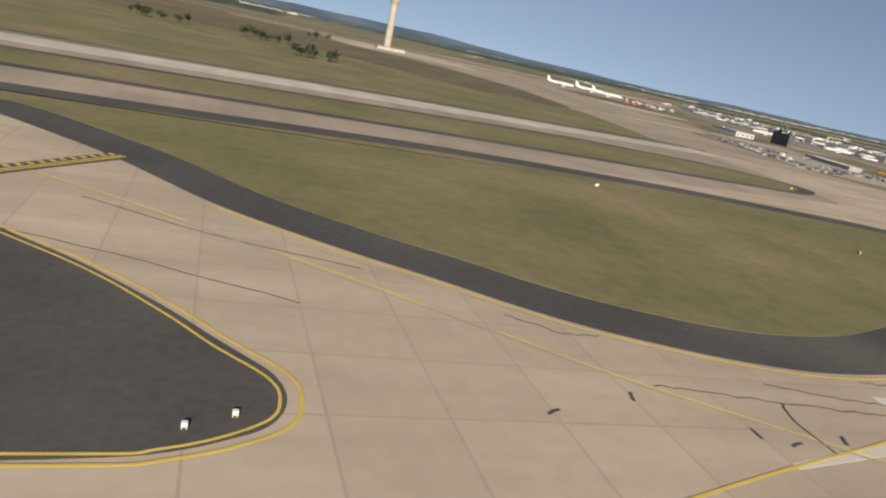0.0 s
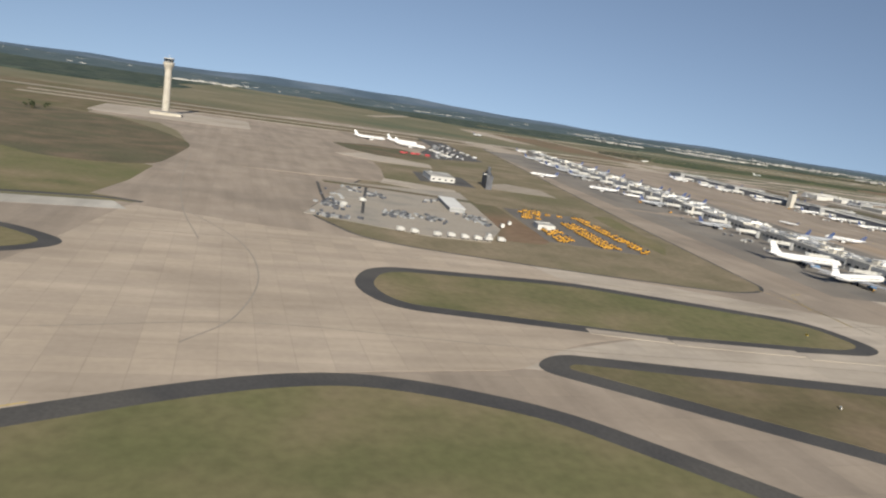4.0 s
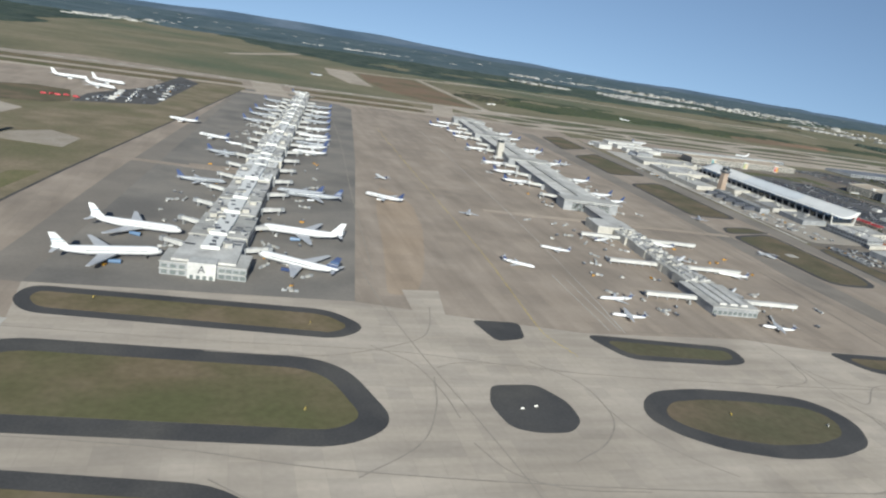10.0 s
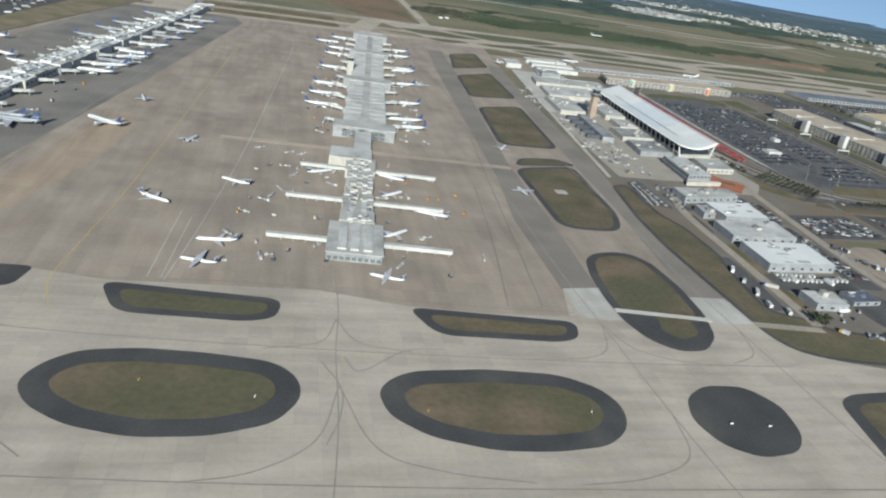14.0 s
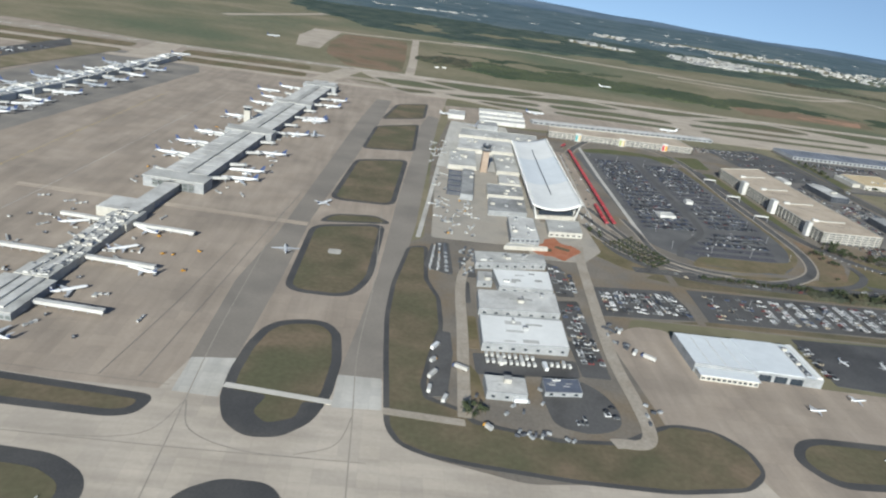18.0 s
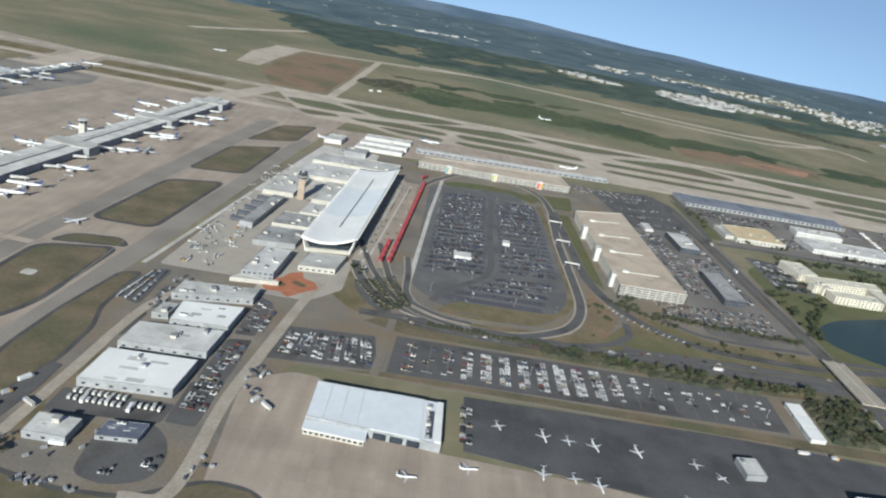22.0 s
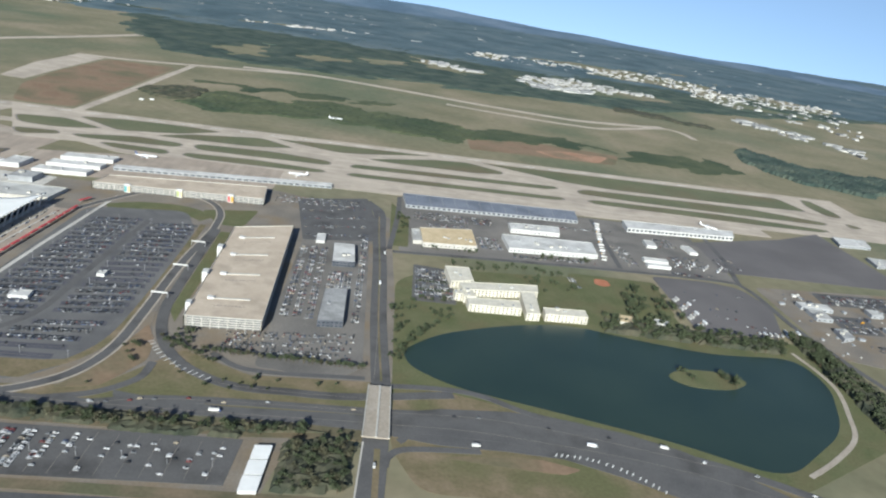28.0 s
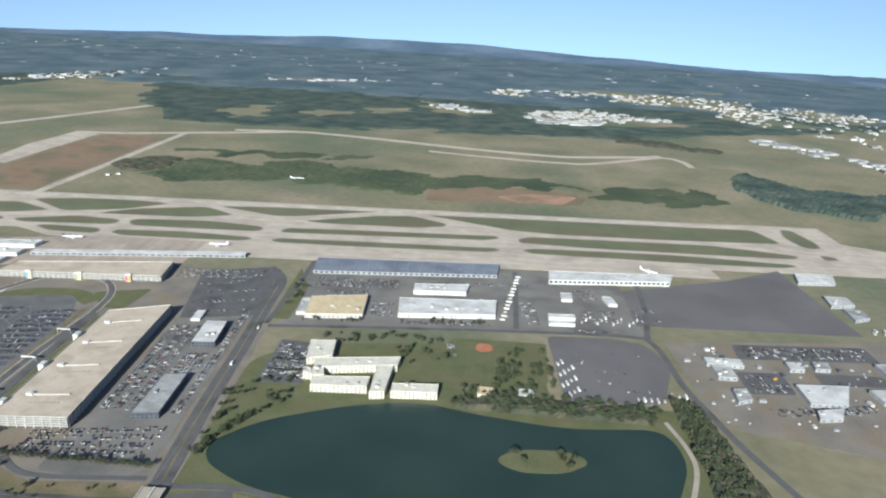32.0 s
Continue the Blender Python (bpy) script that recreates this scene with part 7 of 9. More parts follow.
# darker strips under the double rows, coloured for the shade of packed cars
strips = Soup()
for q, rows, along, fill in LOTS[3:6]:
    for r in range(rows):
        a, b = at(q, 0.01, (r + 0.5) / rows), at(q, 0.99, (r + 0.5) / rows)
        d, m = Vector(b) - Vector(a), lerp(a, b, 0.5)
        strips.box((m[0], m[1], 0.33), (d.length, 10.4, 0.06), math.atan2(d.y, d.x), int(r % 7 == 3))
tagged(new("bay_strip", strips.mesh("bay_strip", BAY_DARK, ASPHALT)), "dark strips painted for the shade of the parking rows", "paving", kind="stuff")

# painted bays in the car parks
bays = Soup()
for q, rows, along, fill in LOTS[:8]:
    for r in range(rows):
        f = (r + 0.5) / rows
        a, b = (at(q, 0.02, f), at(q, 0.98, f)) if along else (at(q, f, 0.02), at(q, f, 0.98))
        d = Vector(b) - Vector(a)
        m = lerp(a, b, 0.5)
        bays.box((m[0], m[1], 0.36), (d.length, 0.3, 0.04), math.atan2(d.y, d.x))
tagged(new("bay_lines", bays.mesh("bay_lines", LANE)), "worn pale parking bay lines", "road marking", kind="structure")


# trucks, buses and ground vehicles
def truck_mesh(L, body, cab):
    s = Soup()
    s.box((-0.8, 0, 2.0), (L - 1.8, 2.5, 2.6), 0, 0).box((L / 2 - 0.9, 0, 1.5), (1.8, 2.3, 2.0), 0, 1, 0.9).box((L / 2 - 0.25, 0, 1.9), (0.6, 2.0, 0.8), 0, 2)
    for a in (-L * 0.36, -L * 0.22, L * 0.34):
        for b in (-1.1, 1.1):
            s.box((a, b, 0.45), (0.9, 0.3, 0.9), 0, 3)
    return s.mesh("truck", body, cab, GLASS, RUBBER)


TRUCKS = [truck_mesh(9, WALL_WHITE, WALL_WHITE), truck_mesh(12, ROOF_WHITE, JET_BLUE), truck_mesh(7, CONTAINER, MACHINE), truck_mesh(11, JET_WHITE, WALL_GREY)]


def trucks(list_of, label, name="service_truck", group="service trucks"):
    for i, (x, y, d) in enumerate(list_of):
        ob = new(name, TRUCKS[i % 4])
        ob.matrix_basis = pose(x, y, 0.09 if name == "lorry" else 0.15, 0, 0, d)
        tagged(ob, label, "truck", group)


trucks([(1578, 256, 80), (1581, 275, 60), (1582, 294, 55), (1584, 314, 60), (1588, 246, 70), (1601, 287, 150), (1614, 219, 130), (1640, 251, 5), (1745, 336, 60), (1754, 330, 140), (1741, 370, 80), (1665, 300, 95), (1648, 304, 92), (1632, 302, 92), (1680, 306, 92)], "white box truck parked beside a freight shed")
VAN = truck_mesh(5.4, WALL_WHITE, WALL_WHITE)
for x, y in [(1622 + 4.4 * i, 301 + 9 * j) for j in range(2) for i in range(9)] + [(1666 + 4.6 * i, 304) for i in range(5)]:
    ob = new("parked_van", VAN)
    ob.matrix_basis = Matrix.LocRotScale((x, y, 0.26), Euler((0, 0, 1.6 + crng.uniform(-0.05, 0.05))), (1, 0.85, 0.8))
    tagged(ob, "white van in a row before the freight shed", "van", "shed vans")
for x, y, d in ((520, 384, 20), (530, 385, 12), (539, 383, 8), (548, 382, 6), (556, 383, 10), (505, 387, 15), (496, 390, 20), (560, 394, 90), (470, 470, 20), (490, 500, 15), (600, 455, 80), (588, 440, 80), (566, 384, 4)):
    ob = new("service_van", VAN)
    ob.matrix_basis = pose(x, y, 0.35, 0, 0, d)
    tagged(ob, "white service van in the equipment yard", "van", "yard vans")
trucks([(734, 1060 + 22 * i, 10 + 7 * i) for i in range(6)] + [(756, 1055 + 30 * i, 80) for i in range(5)] + [(800, 1120 + 40 * i, 40) for i in range(6)], "service truck parked near the jets")
RED_TRUCK = truck_mesh(8, RED, RED)
for x, y, d in ((648, 1034, 10), (657, 1040, 60), (666, 1036, 0), (676, 1042, 30), (690, 1036, 5)):
    ob = new("red_service_truck", RED_TRUCK)
    ob.matrix_basis = pose(x, y, 0.3, 0, 0, d)
    tagged(ob, "red service truck parked near the white jets", "truck", "red trucks")
ob = new("yellow_excavator", truck_mesh(7, MACHINE, MACHINE))
ob.matrix_basis = pose(3122, 938, 0.1, 0, 0, 30)
tagged(ob, "yellow construction machine in the industrial yard", "machine")
trucks([(2437, 514, 4), (2210, 398, 4), (2238, 398, 2), (2560, 532, -8), (2640, 540, -14), (2180, 532, 3), (2338, 470, 90), (2330, 880, 92), (2334, 1000, 92)], "white truck on the road", "truck_on_road", "trucks on the road")
trucks([(2724 + 3 * i, 1090 + 16 * i, 175) for i in range(14)] + [(2860 + 9 * i, 1100 + (i % 3) * 12, 80) for i in range(12)], "white delivery truck in a depot row", "delivery_truck", "delivery trucks")
trucks([(2800 + (i % 4) * 7, 846 + i * 8, 100) for i in range(14)] + [(2900 + 9 * i, 852, 90) for i in range(7)] + [(2950 + 10 * i, 868, 90) for i in range(3)], "blue and white van parked at the lot's edge", "parked_van", "vans")
trucks([(3370 + 9 * i, 1130 + (i % 2) * 14, 90) for i in range(10)], "white lorry in the industrial yard", "lorry", "lorries")

# apron clutter round the concourses
def gear_mesh(k, mat, mat2):
    r = random.Random(k)
    s = Soup()
    s.box((0, 0, 0.9), (3.4, 1.7, 1.1), 0, 0).box((0.9, 0, 1.7), (1.2, 1.5, 0.7), 0, 1)
    if k % 2:
        s.box((-4.2, 0, 0.9), (2.6, 1.6, 1.5), 0, 1).box((-7.4, 0, 0.9), (2.6, 1.6, 1.5), 0, 0)
    for a in (-1.1, 1.1):
        for b in (-0.8, 0.8):
            s.box((a, b, 0.25), (0.5, 0.25, 0.5), 0, 2)
    return s.mesh("ground_vehicle", mat, mat2, RUBBER)


GEAR = [gear_mesh(0, ROOF_LIGHT, WALL_GREY), gear_mesh(1, WALL_GREY, ROOF_LIGHT), gear_mesh(2, MACHINE, WALL_DARK), gear_mesh(3, CONTAINER, WALL_GREY), gear_mesh(4, WALL_DARK, STEEL)]
LOOSE = Soup()
GEAR_WORDS = ("white baggage tug", "grey baggage tug with carts", "yellow belt loader", "container dolly train", "dark ground power cart")


GEAR_COUNT = [0]


def gear(x, y, deg=None):
    k = crng.choice((0, 1, 1, 3, 3, 4, 2, 4, 4, 1))
    GEAR_COUNT[0] += 1
    if GEAR_COUNT[0] > 295:
        return LOOSE.box((x, y, 1.0), (3.4, 1.7, 1.6), crng.uniform(0, 6), k % 2)
    ob = new("ground_vehicle", GEAR[k])
    ob.matrix_basis = pose(x, y, 0.1, 0, 0, crng.uniform(0, 360) if deg is None else deg)
    tagged(ob, GEAR_WORDS[k] + " standing on the apron", "ground vehicle", "apron vehicles")


for k in range(90):
    t = crng.uniform(-12, 700)
    p = axis_quad(C0, C1, t, t + 1, crng.choice((-1, 1)) * crng.uniform(24, 62), 0)[0]
    gear(*p)
for k in range(60):
    t = crng.uniform(-18, 240)
    p = axis_quad(A0, A1, t, t + 1, crng.choice((-1, 1)) * crng.uniform(16, 95), 0)[0]
    gear(*p)
for k in range(40):
    t = crng.uniform(310, 800)
    p = axis_quad(A0, A1, t, t + 1, crng.choice((-1, 1)) * crng.uniform(34, 76), 0)[0]
    gear(*p)
for k in range(48):
    gear(crng.uniform(1596, 1640), crng.uniform(560, 690))
for k in range(30):
    gear(crng.uniform(1600, 1625), crng.uniform(700, 1000))
for c in range(3):
    for k in range(15):
        p = at([(1582, 466), (1602, 456), (1603, 530), (1590, 524)], 0.1 + 0.4 * c, (k + 0.5) / 15)
        gear(*p, 85 + crng.uniform(-6, 6))

for k in range(64):
    q = at([(694, 1010), (795, 1070), (836, 1440), (770, 1300)], crng.random(), crng.random())
    LOOSE.box((q[0], q[1], 1.4), (crng.uniform(3, 9), 2.6, crng.uniform(1.6, 3.2)), crng.choice((0.2, 1.7, 1.2)), int(crng.random() < 0.7))
for x, y in ((1632, 214), (1636, 215), (1640, 217), (1644, 216), (1634, 218), (1641, 213), (1650, 218), (1653, 219), (1648, 215), (1628, 236), (1634, 246), (1640, 240), (1600, 236), (1606, 240), (1610, 254), (1655, 252), (1656, 269), (1664, 214), (1668, 213), (1727, 249), (1733, 254), (1738, 255), (1730, 262), (1726, 240)):
    gear(x, y)
for k in range(24):
    gear(*at([(1610, 452), (1628, 454), (1630, 530), (1616, 526)], crng.random(), crng.random()))
for k in range(18):
    gear(*at([(1726, 330), (1744, 330), (1748, 390), (1730, 392)], crng.random(), crng.random()))
# carts and containers in the equipment yard stand in loose clusters
for cx, cy, sx, sy, n in ((462, 470, 9, 16, 40), (510, 452, 12, 12, 44), (535, 446, 10, 10, 30), (508, 538, 10, 14, 22), (575, 462, 9, 22, 36), (492, 560, 8, 14, 10), (560, 540, 10, 10, 8), (470, 520, 8, 20, 8), (457, 422, 14, 9, 26)):
    for k in range(n):
        gear(crng.gauss(cx, sx * 0.6), crng.gauss(cy, sy * 0.6), crng.choice((10, 100)) + crng.uniform(-8, 8))


tagged(new("yard_carts", LOOSE.mesh("yard_carts", WALL_GREY, WALL_DARK)), "many grey carts and containers in the yard", "carts", kind="stuff")


# yellow machines in their yard
def machine_mesh(k):
    s = Soup()
    s.box((0, 0, 1.5), (5.5, 2.6, 1.6), 0, 0).box((-0.6, 0, 2.9), (1.8, 1.9, 1.4), 0, 1).box((3.6, 0, 0.9), (0.8, 3.6, 1.5), 0.15 * k, 0)
    for a in (-1.8, 1.8):
        for b in (-1.3, 1.3):
            s.tube((a, b - 0.3, 0.8), (a, b + 0.3, 0.8), 0.8, 0.8, 8, 2)
    return s.mesh("snow_plough", MACHINE, GLASS, RUBBER)


MACHINES = [machine_mesh(0), machine_mesh(1), machine_mesh(2)]


def machines(a, b, n, cols, gap):
    for i in range(n):
        for c in range(cols):
            if crng.random() < 0.12:
                continue
            p = lerp(a, b, i / max(1, n - 1))
            ob = new("snow_plough", MACHINES[(i + c) % 3])
            ob.matrix_basis = pose(p[0] + c * gap + crng.uniform(-0.8, 0.8), p[1], 0.36, 0, 0, crng.uniform(-12, 12) + (180 if c % 2 else 0)) @ Matrix.Diagonal((0.72, 0.72, 0.72, 1))
            tagged(ob, "yellow-orange airfield snow machine parked in rows", "snow machine", "yellow machines")


machines((651, 394), (662, 486), 17, 3, 5.6)
machines((680, 386), (692, 522), 25, 2, 6)
machines((620, 404), (626, 446), 8, 3, 5.8)
machines((640, 530), (690, 522), 5, 1, 8)
machines((632, 500), (650, 540), 5, 3, 6)
ob = building("machine_shed", [(622, 448), (636, 446), (639, 462), (625, 464)], 4, "small pale shelter among yellow machines", "shed", WALL_WHITE, ROOF_LIGHT, 0)
# stacked goods and small sheds of the industrial yards
clutter = Soup()
for k in range(80):
    p = at([(3000, 810), (3300, 800), (3320, 1060), (2996, 1030)], crng.random(), crng.random())
    w = crng.choice((2, 3, 4, 6))
    clutter.box((p[0], p[1], w * 0.3), (w * crng.uniform(0.8, 2.0), w, w * 0.6), crng.choice((0.06, 1.6)), crng.randrange(4))
tagged(new("yard_goods", clutter.mesh("yard_goods", WALL_GREY, ROOF_LIGHT, WALL_DARK, WALL_GREY)), "stacked goods and bins in brown industrial yards", "goods", kind="stuff")
# moving traffic on the loop roads
for i in range(46):
    line = smooth_line([(1790, 660), (1796, 570), (1846, 518), (1940, 508), (2040, 520), (2134, 545), (2330, 556), (2480, 560), (2700, 515), (2960, 380)], 10)
    j = crng.randrange(len(line) - 1)
    d = line[j + 1] - line[j]
    c = crng.choice(CAR_ODDS)
    put_car("car_on_road", c, line[j].x + crng.uniform(-3, 3), line[j].y + crng.uniform(-3, 3), 0.44, math.atan2(d.y, d.x), CAR_NAMES[c] + " car on the terminal access road", "cars on the road")
for i in range(40):
    c = crng.choice(CAR_ODDS)
    y = 650 + i * 9.5
    put_car("car_at_kerb", c, 1783 + (y - 650) * 0.045 + (i % 3) * 5 - 2, y, 0.46, 1.53, CAR_NAMES[c] + " car waiting at the terminal kerb", "cars at the kerb")

# ---- trees ----
def tree_meshes(k, leaf):
    """A trunk with limbs, and a crown of many small leaf clumps with gaps."""
    r = random.Random(100 + k)
    trunk = Soup().tube((0, 0, -0.2), (0, 0, 4.0), 0.35, 0.2, 6)
    ends = []
    for i in range(5):
        t, h = r.uniform(0, 6.28), r.uniform(2.4, 4.0)
        e = (2.0 * math.cos(t), 2.0 * math.sin(t), h + r.uniform(1.5, 3.2))
        trunk.tube((0, 0, h), e, 0.15, 0.06, 5)
        ends.append(e)
    crown = Soup()
    for i in range(64):
        e = r.choice(ends + [(0, 0, 6.4)])
        c = Vector(e) + Vector((r.gauss(0, 0.95), r.gauss(0, 0.95), r.gauss(0, 0.9)))
        s = r.uniform(0.6, 1.25)
        vs = [c + Vector((r.uniform(-1, 1), r.uniform(-1, 1), r.uniform(-0.8, 0.8))).normalized() * s for _ in range(6)]
        n = len(crown.v)
        crown.v += [tuple(v) for v in vs]
        crown.f += [(n, n + 1, n + 2), (n, n + 2, n + 3), (n + 3, n + 4, n + 5), (n + 1, n + 4, n + 2), (n, n + 5, n + 1), (n + 2, n + 4, n + 3)]
        crown.m += [0] * 6
    return trunk.mesh("trunk", BARK), crown.mesh("crown", leaf)


TREES = [tree_meshes(k, LEAF if k % 3 else LEAF_BROWN) for k in range(6)]
trng = random.Random(31)


TREE_COUNT, FAR_TREES = [0], [[], []]


def far_tree(x, y, size, k):
    """Kept for the joined trees of the far groves."""
    m = Matrix.LocRotScale((x, y, 0.15), Euler((0, 0, trng.uniform(0, 6.28))), (size, size, size * trng.uniform(0.85, 1.2)))
    for me, store in zip(TREES[k], FAR_TREES):
        co = np.empty(len(me.vertices) * 3)
        me.vertices.foreach_get("co", co)
        co = np.c_[co.reshape(-1, 3), np.ones(len(me.vertices))] @ np.array(m).T
        store.append((co[:, :3], [tuple(p.vertices) for p in me.polygons]))


def tree(x, y, size=1.0, label="bushy dark green roadside tree", group="trees"):
    k = trng.randrange(6)
    TREE_COUNT[0] += 1
    if TREE_COUNT[0] > 290:
        return far_tree(x, y, size, k)
    ob = thing("tree", label, "tree", group, m=Matrix.LocRotScale((x, y, 0.15), Euler((0, 0, trng.uniform(0, 6.28))), (size, size, size * trng.uniform(0.85, 1.2))))
    part("trunk", TREES[k][0], ob)
    part("crown", TREES[k][1], ob)


def tree_row(a, b, n, size, label, group, spread=0.8):
    for i in range(n):
        p = lerp(a, b, i / max(1, n - 1))
        tree(p[0] + trng.uniform(-spread, spread), p[1] + trng.uniform(-spread, spread), size * trng.uniform(0.8, 1.2), label, group)


def grove(q, n, size, label="dark green tree in a small grove", group="grove trees"):
    for _ in range(n):
        p = at(q, trng.random(), trng.random())
        tree(p[0], p[1], size * trng.uniform(0.7, 1.3), label, group)


tree_row((1872, 510), (1996, 509), 24, 0.8, "small trimmed tree in a roadside row", "roadside trees", 0.3)
for k in range(7):
    tree_row((1788 + 6.2 * k, 588 + 4 * k), (1824 + 4 * k, 528 + 3.4 * k), 11, 0.5, "small tree of a planted plot", "plot trees", 0.4)
grove([(2010, 496), (2230, 500), (2330, 516), (2010, 512)], 70, 0.95, "dark shrub tree on the dry bank", "bank trees")
grove([(2256, 424), (2318, 430), (2316, 504), (2258, 494)], 70, 0.9)
tree_row((2140, 640), (2318, 636), 36, 0.9, "green tree at the edge of the car park", "edge trees", 1.5)
tree_row((2092, 660), (2160, 618), 16, 0.8, "green tree beside the ramp", "edge trees", 2)
grove([(2096, 640), (2130, 640), (2130, 676), (2096, 690)], 16, 0.8)
grove([(2056, 580), (2080, 600), (2072, 650), (2056, 640)], 9, 0.7, "small tree on a brown verge", "verge trees")
grove([(2356, 650), (2376, 720), (2440, 800), (2372, 830)], 40, 0.9, "bushy green tree on the lake shore", "lakeside trees")
grove([(2380, 836), (2436, 836), (2432, 850), (2384, 850)], 12, 0.7)
grove([(2640, 800), (2920, 782), (2930, 830), (2660, 850)], 120, 1.15, "leafy green tree on the lake shore", "lakeside trees")
grove([(2700, 850), (2790, 850), (2780, 1000), (2716, 950)], 46, 1.2, "tall green tree in the park", "park trees")
grove([(2938, 600), (2988, 600), (2974, 850), (2944, 850)], 130, 1.3, "brown-green woodland tree", "woodland trees")
grove([(2950, 480), (3020, 440), (3010, 610), (2945, 610)], 60, 1.3, "brown-green woodland tree", "woodland trees")
grove([(2705, 680), (2800, 682), (2790, 712), (2720, 712)], 12, 0.9, "shrub tree on the islet", "islet trees")
grove([(2394, 1040), (2500, 1046), (2496, 1052), (2394, 1046)], 10, 0.7)
grove([(2546, 1056), (2720, 1066), (2720, 1076), (2546, 1068)], 20, 0.7)
grove([(2352, 1100), (2374, 1100), (2372, 1180), (2350, 1230)], 14, 0.8)
grove([(1600, 226), (1616, 228), (1612, 242), (1598, 240)], 6, 0.8, "dark shrub beside the sheds", "shed shrubs")
grove([(1770, 620), (1790, 600), (1800, 590), (1780, 640)], 6, 0.7)
grove([(2346, 640), (2360, 640), (2362, 820), (2348, 830)], 16, 0.9, "green tree beside the avenue", "avenue trees")
grove([(2560, 900), (2640, 920), (2630, 1010), (2556, 1000)], 26, 0.9, "green tree behind the hotel", "hotel trees")
grove([(2440, 960), (2560, 985), (2556, 1012), (2440, 1000)], 24, 0.8, "green tree behind the hotel", "hotel trees")
grove([(2020, 540), (2330, 592), (2330, 612), (2120, 600)], 14, 0.6, "small shrub beside the ramp", "ramp shrubs")
tree_row((2384, 870), (2430, 870), 10, 0.6, "small dark tree in the hotel car park", "hotel trees", 0.6)
tree_row((2384, 900), (2430, 902), 10, 0.6, "small dark tree in the hotel car park", "hotel trees", 0.6)
for x, y in ((-60, 690), (-30, 700), (40, 700), (60, 690), (140, 1010), (-160, 820), (-140, 826), (-200, 830), (70, 560), (84, 560)):
    grove([(x - 14, y - 6), (x + 14, y - 6), (x + 14, y + 6), (x - 14, y + 6)], 5, 1.0, "dark shrub tree in the dry field", "field trees")


for store, name, mat in zip(FAR_TREES, ("grove_trunks", "grove_leaves"), (BARK, LEAF)):
    verts, faces, base = [], [], 0
    for co, fs in store:
        verts += co.tolist()
        faces += [tuple(i + base for i in f) for f in fs]
        base += len(co)
    tagged(new(name, mesh_of(name, verts, faces, mat)), "leafy brown-green trees of the far groves", "trees", kind="stuff")


CLEARINGS = [[(1506, 3255), (1677, 3585), (1766, 3187), (1631, 3033)], [(1869, 3387), (2077, 3569), (2143, 3351), (1937, 3225)], [(2090, 3580), (2386, 3712), (2364, 3529), (2177, 3421)], [(2406, 4078), (2802, 3695), (2645, 3448), (2447, 3642)], [(3926, 3209), (3990, 3363), (4235, 3013), (4144, 2864)]]
TOWNS = [[(2930, 3460), (2930, 3790), (3328, 4050), (3770, 3760), (3770, 3570), (3245, 3400)], [(2820, 4540), (2800, 4900), (3772, 5330), (4340, 5150), (5200, 4480), (4900, 3760), (4496, 4100), (3935, 4420)], [(60, 3850), (518, 4238), (640, 5065), (120, 4400)], [(1300, 4600), (2160, 4880), (2120, 5080), (1280, 4780)], [(4060, 4020), (4330, 4840), (4880, 3690), (4530, 3110)]]


# woods in the distance: one canopy sheet for each wood
def inside_of(poly, x, y):
    """Which of the points lie in the outline."""
    odd = np.zeros(x.shape, bool)
    for i in range(len(poly)):
        (ax, ay), (bx, by) = poly[i - 1], poly[i]
        cross = (ay > y) != (by > y)
        odd ^= cross & (x < (bx - ax) * (y - ay) / ((by - ay) or 1e-9) + ax)
    return odd


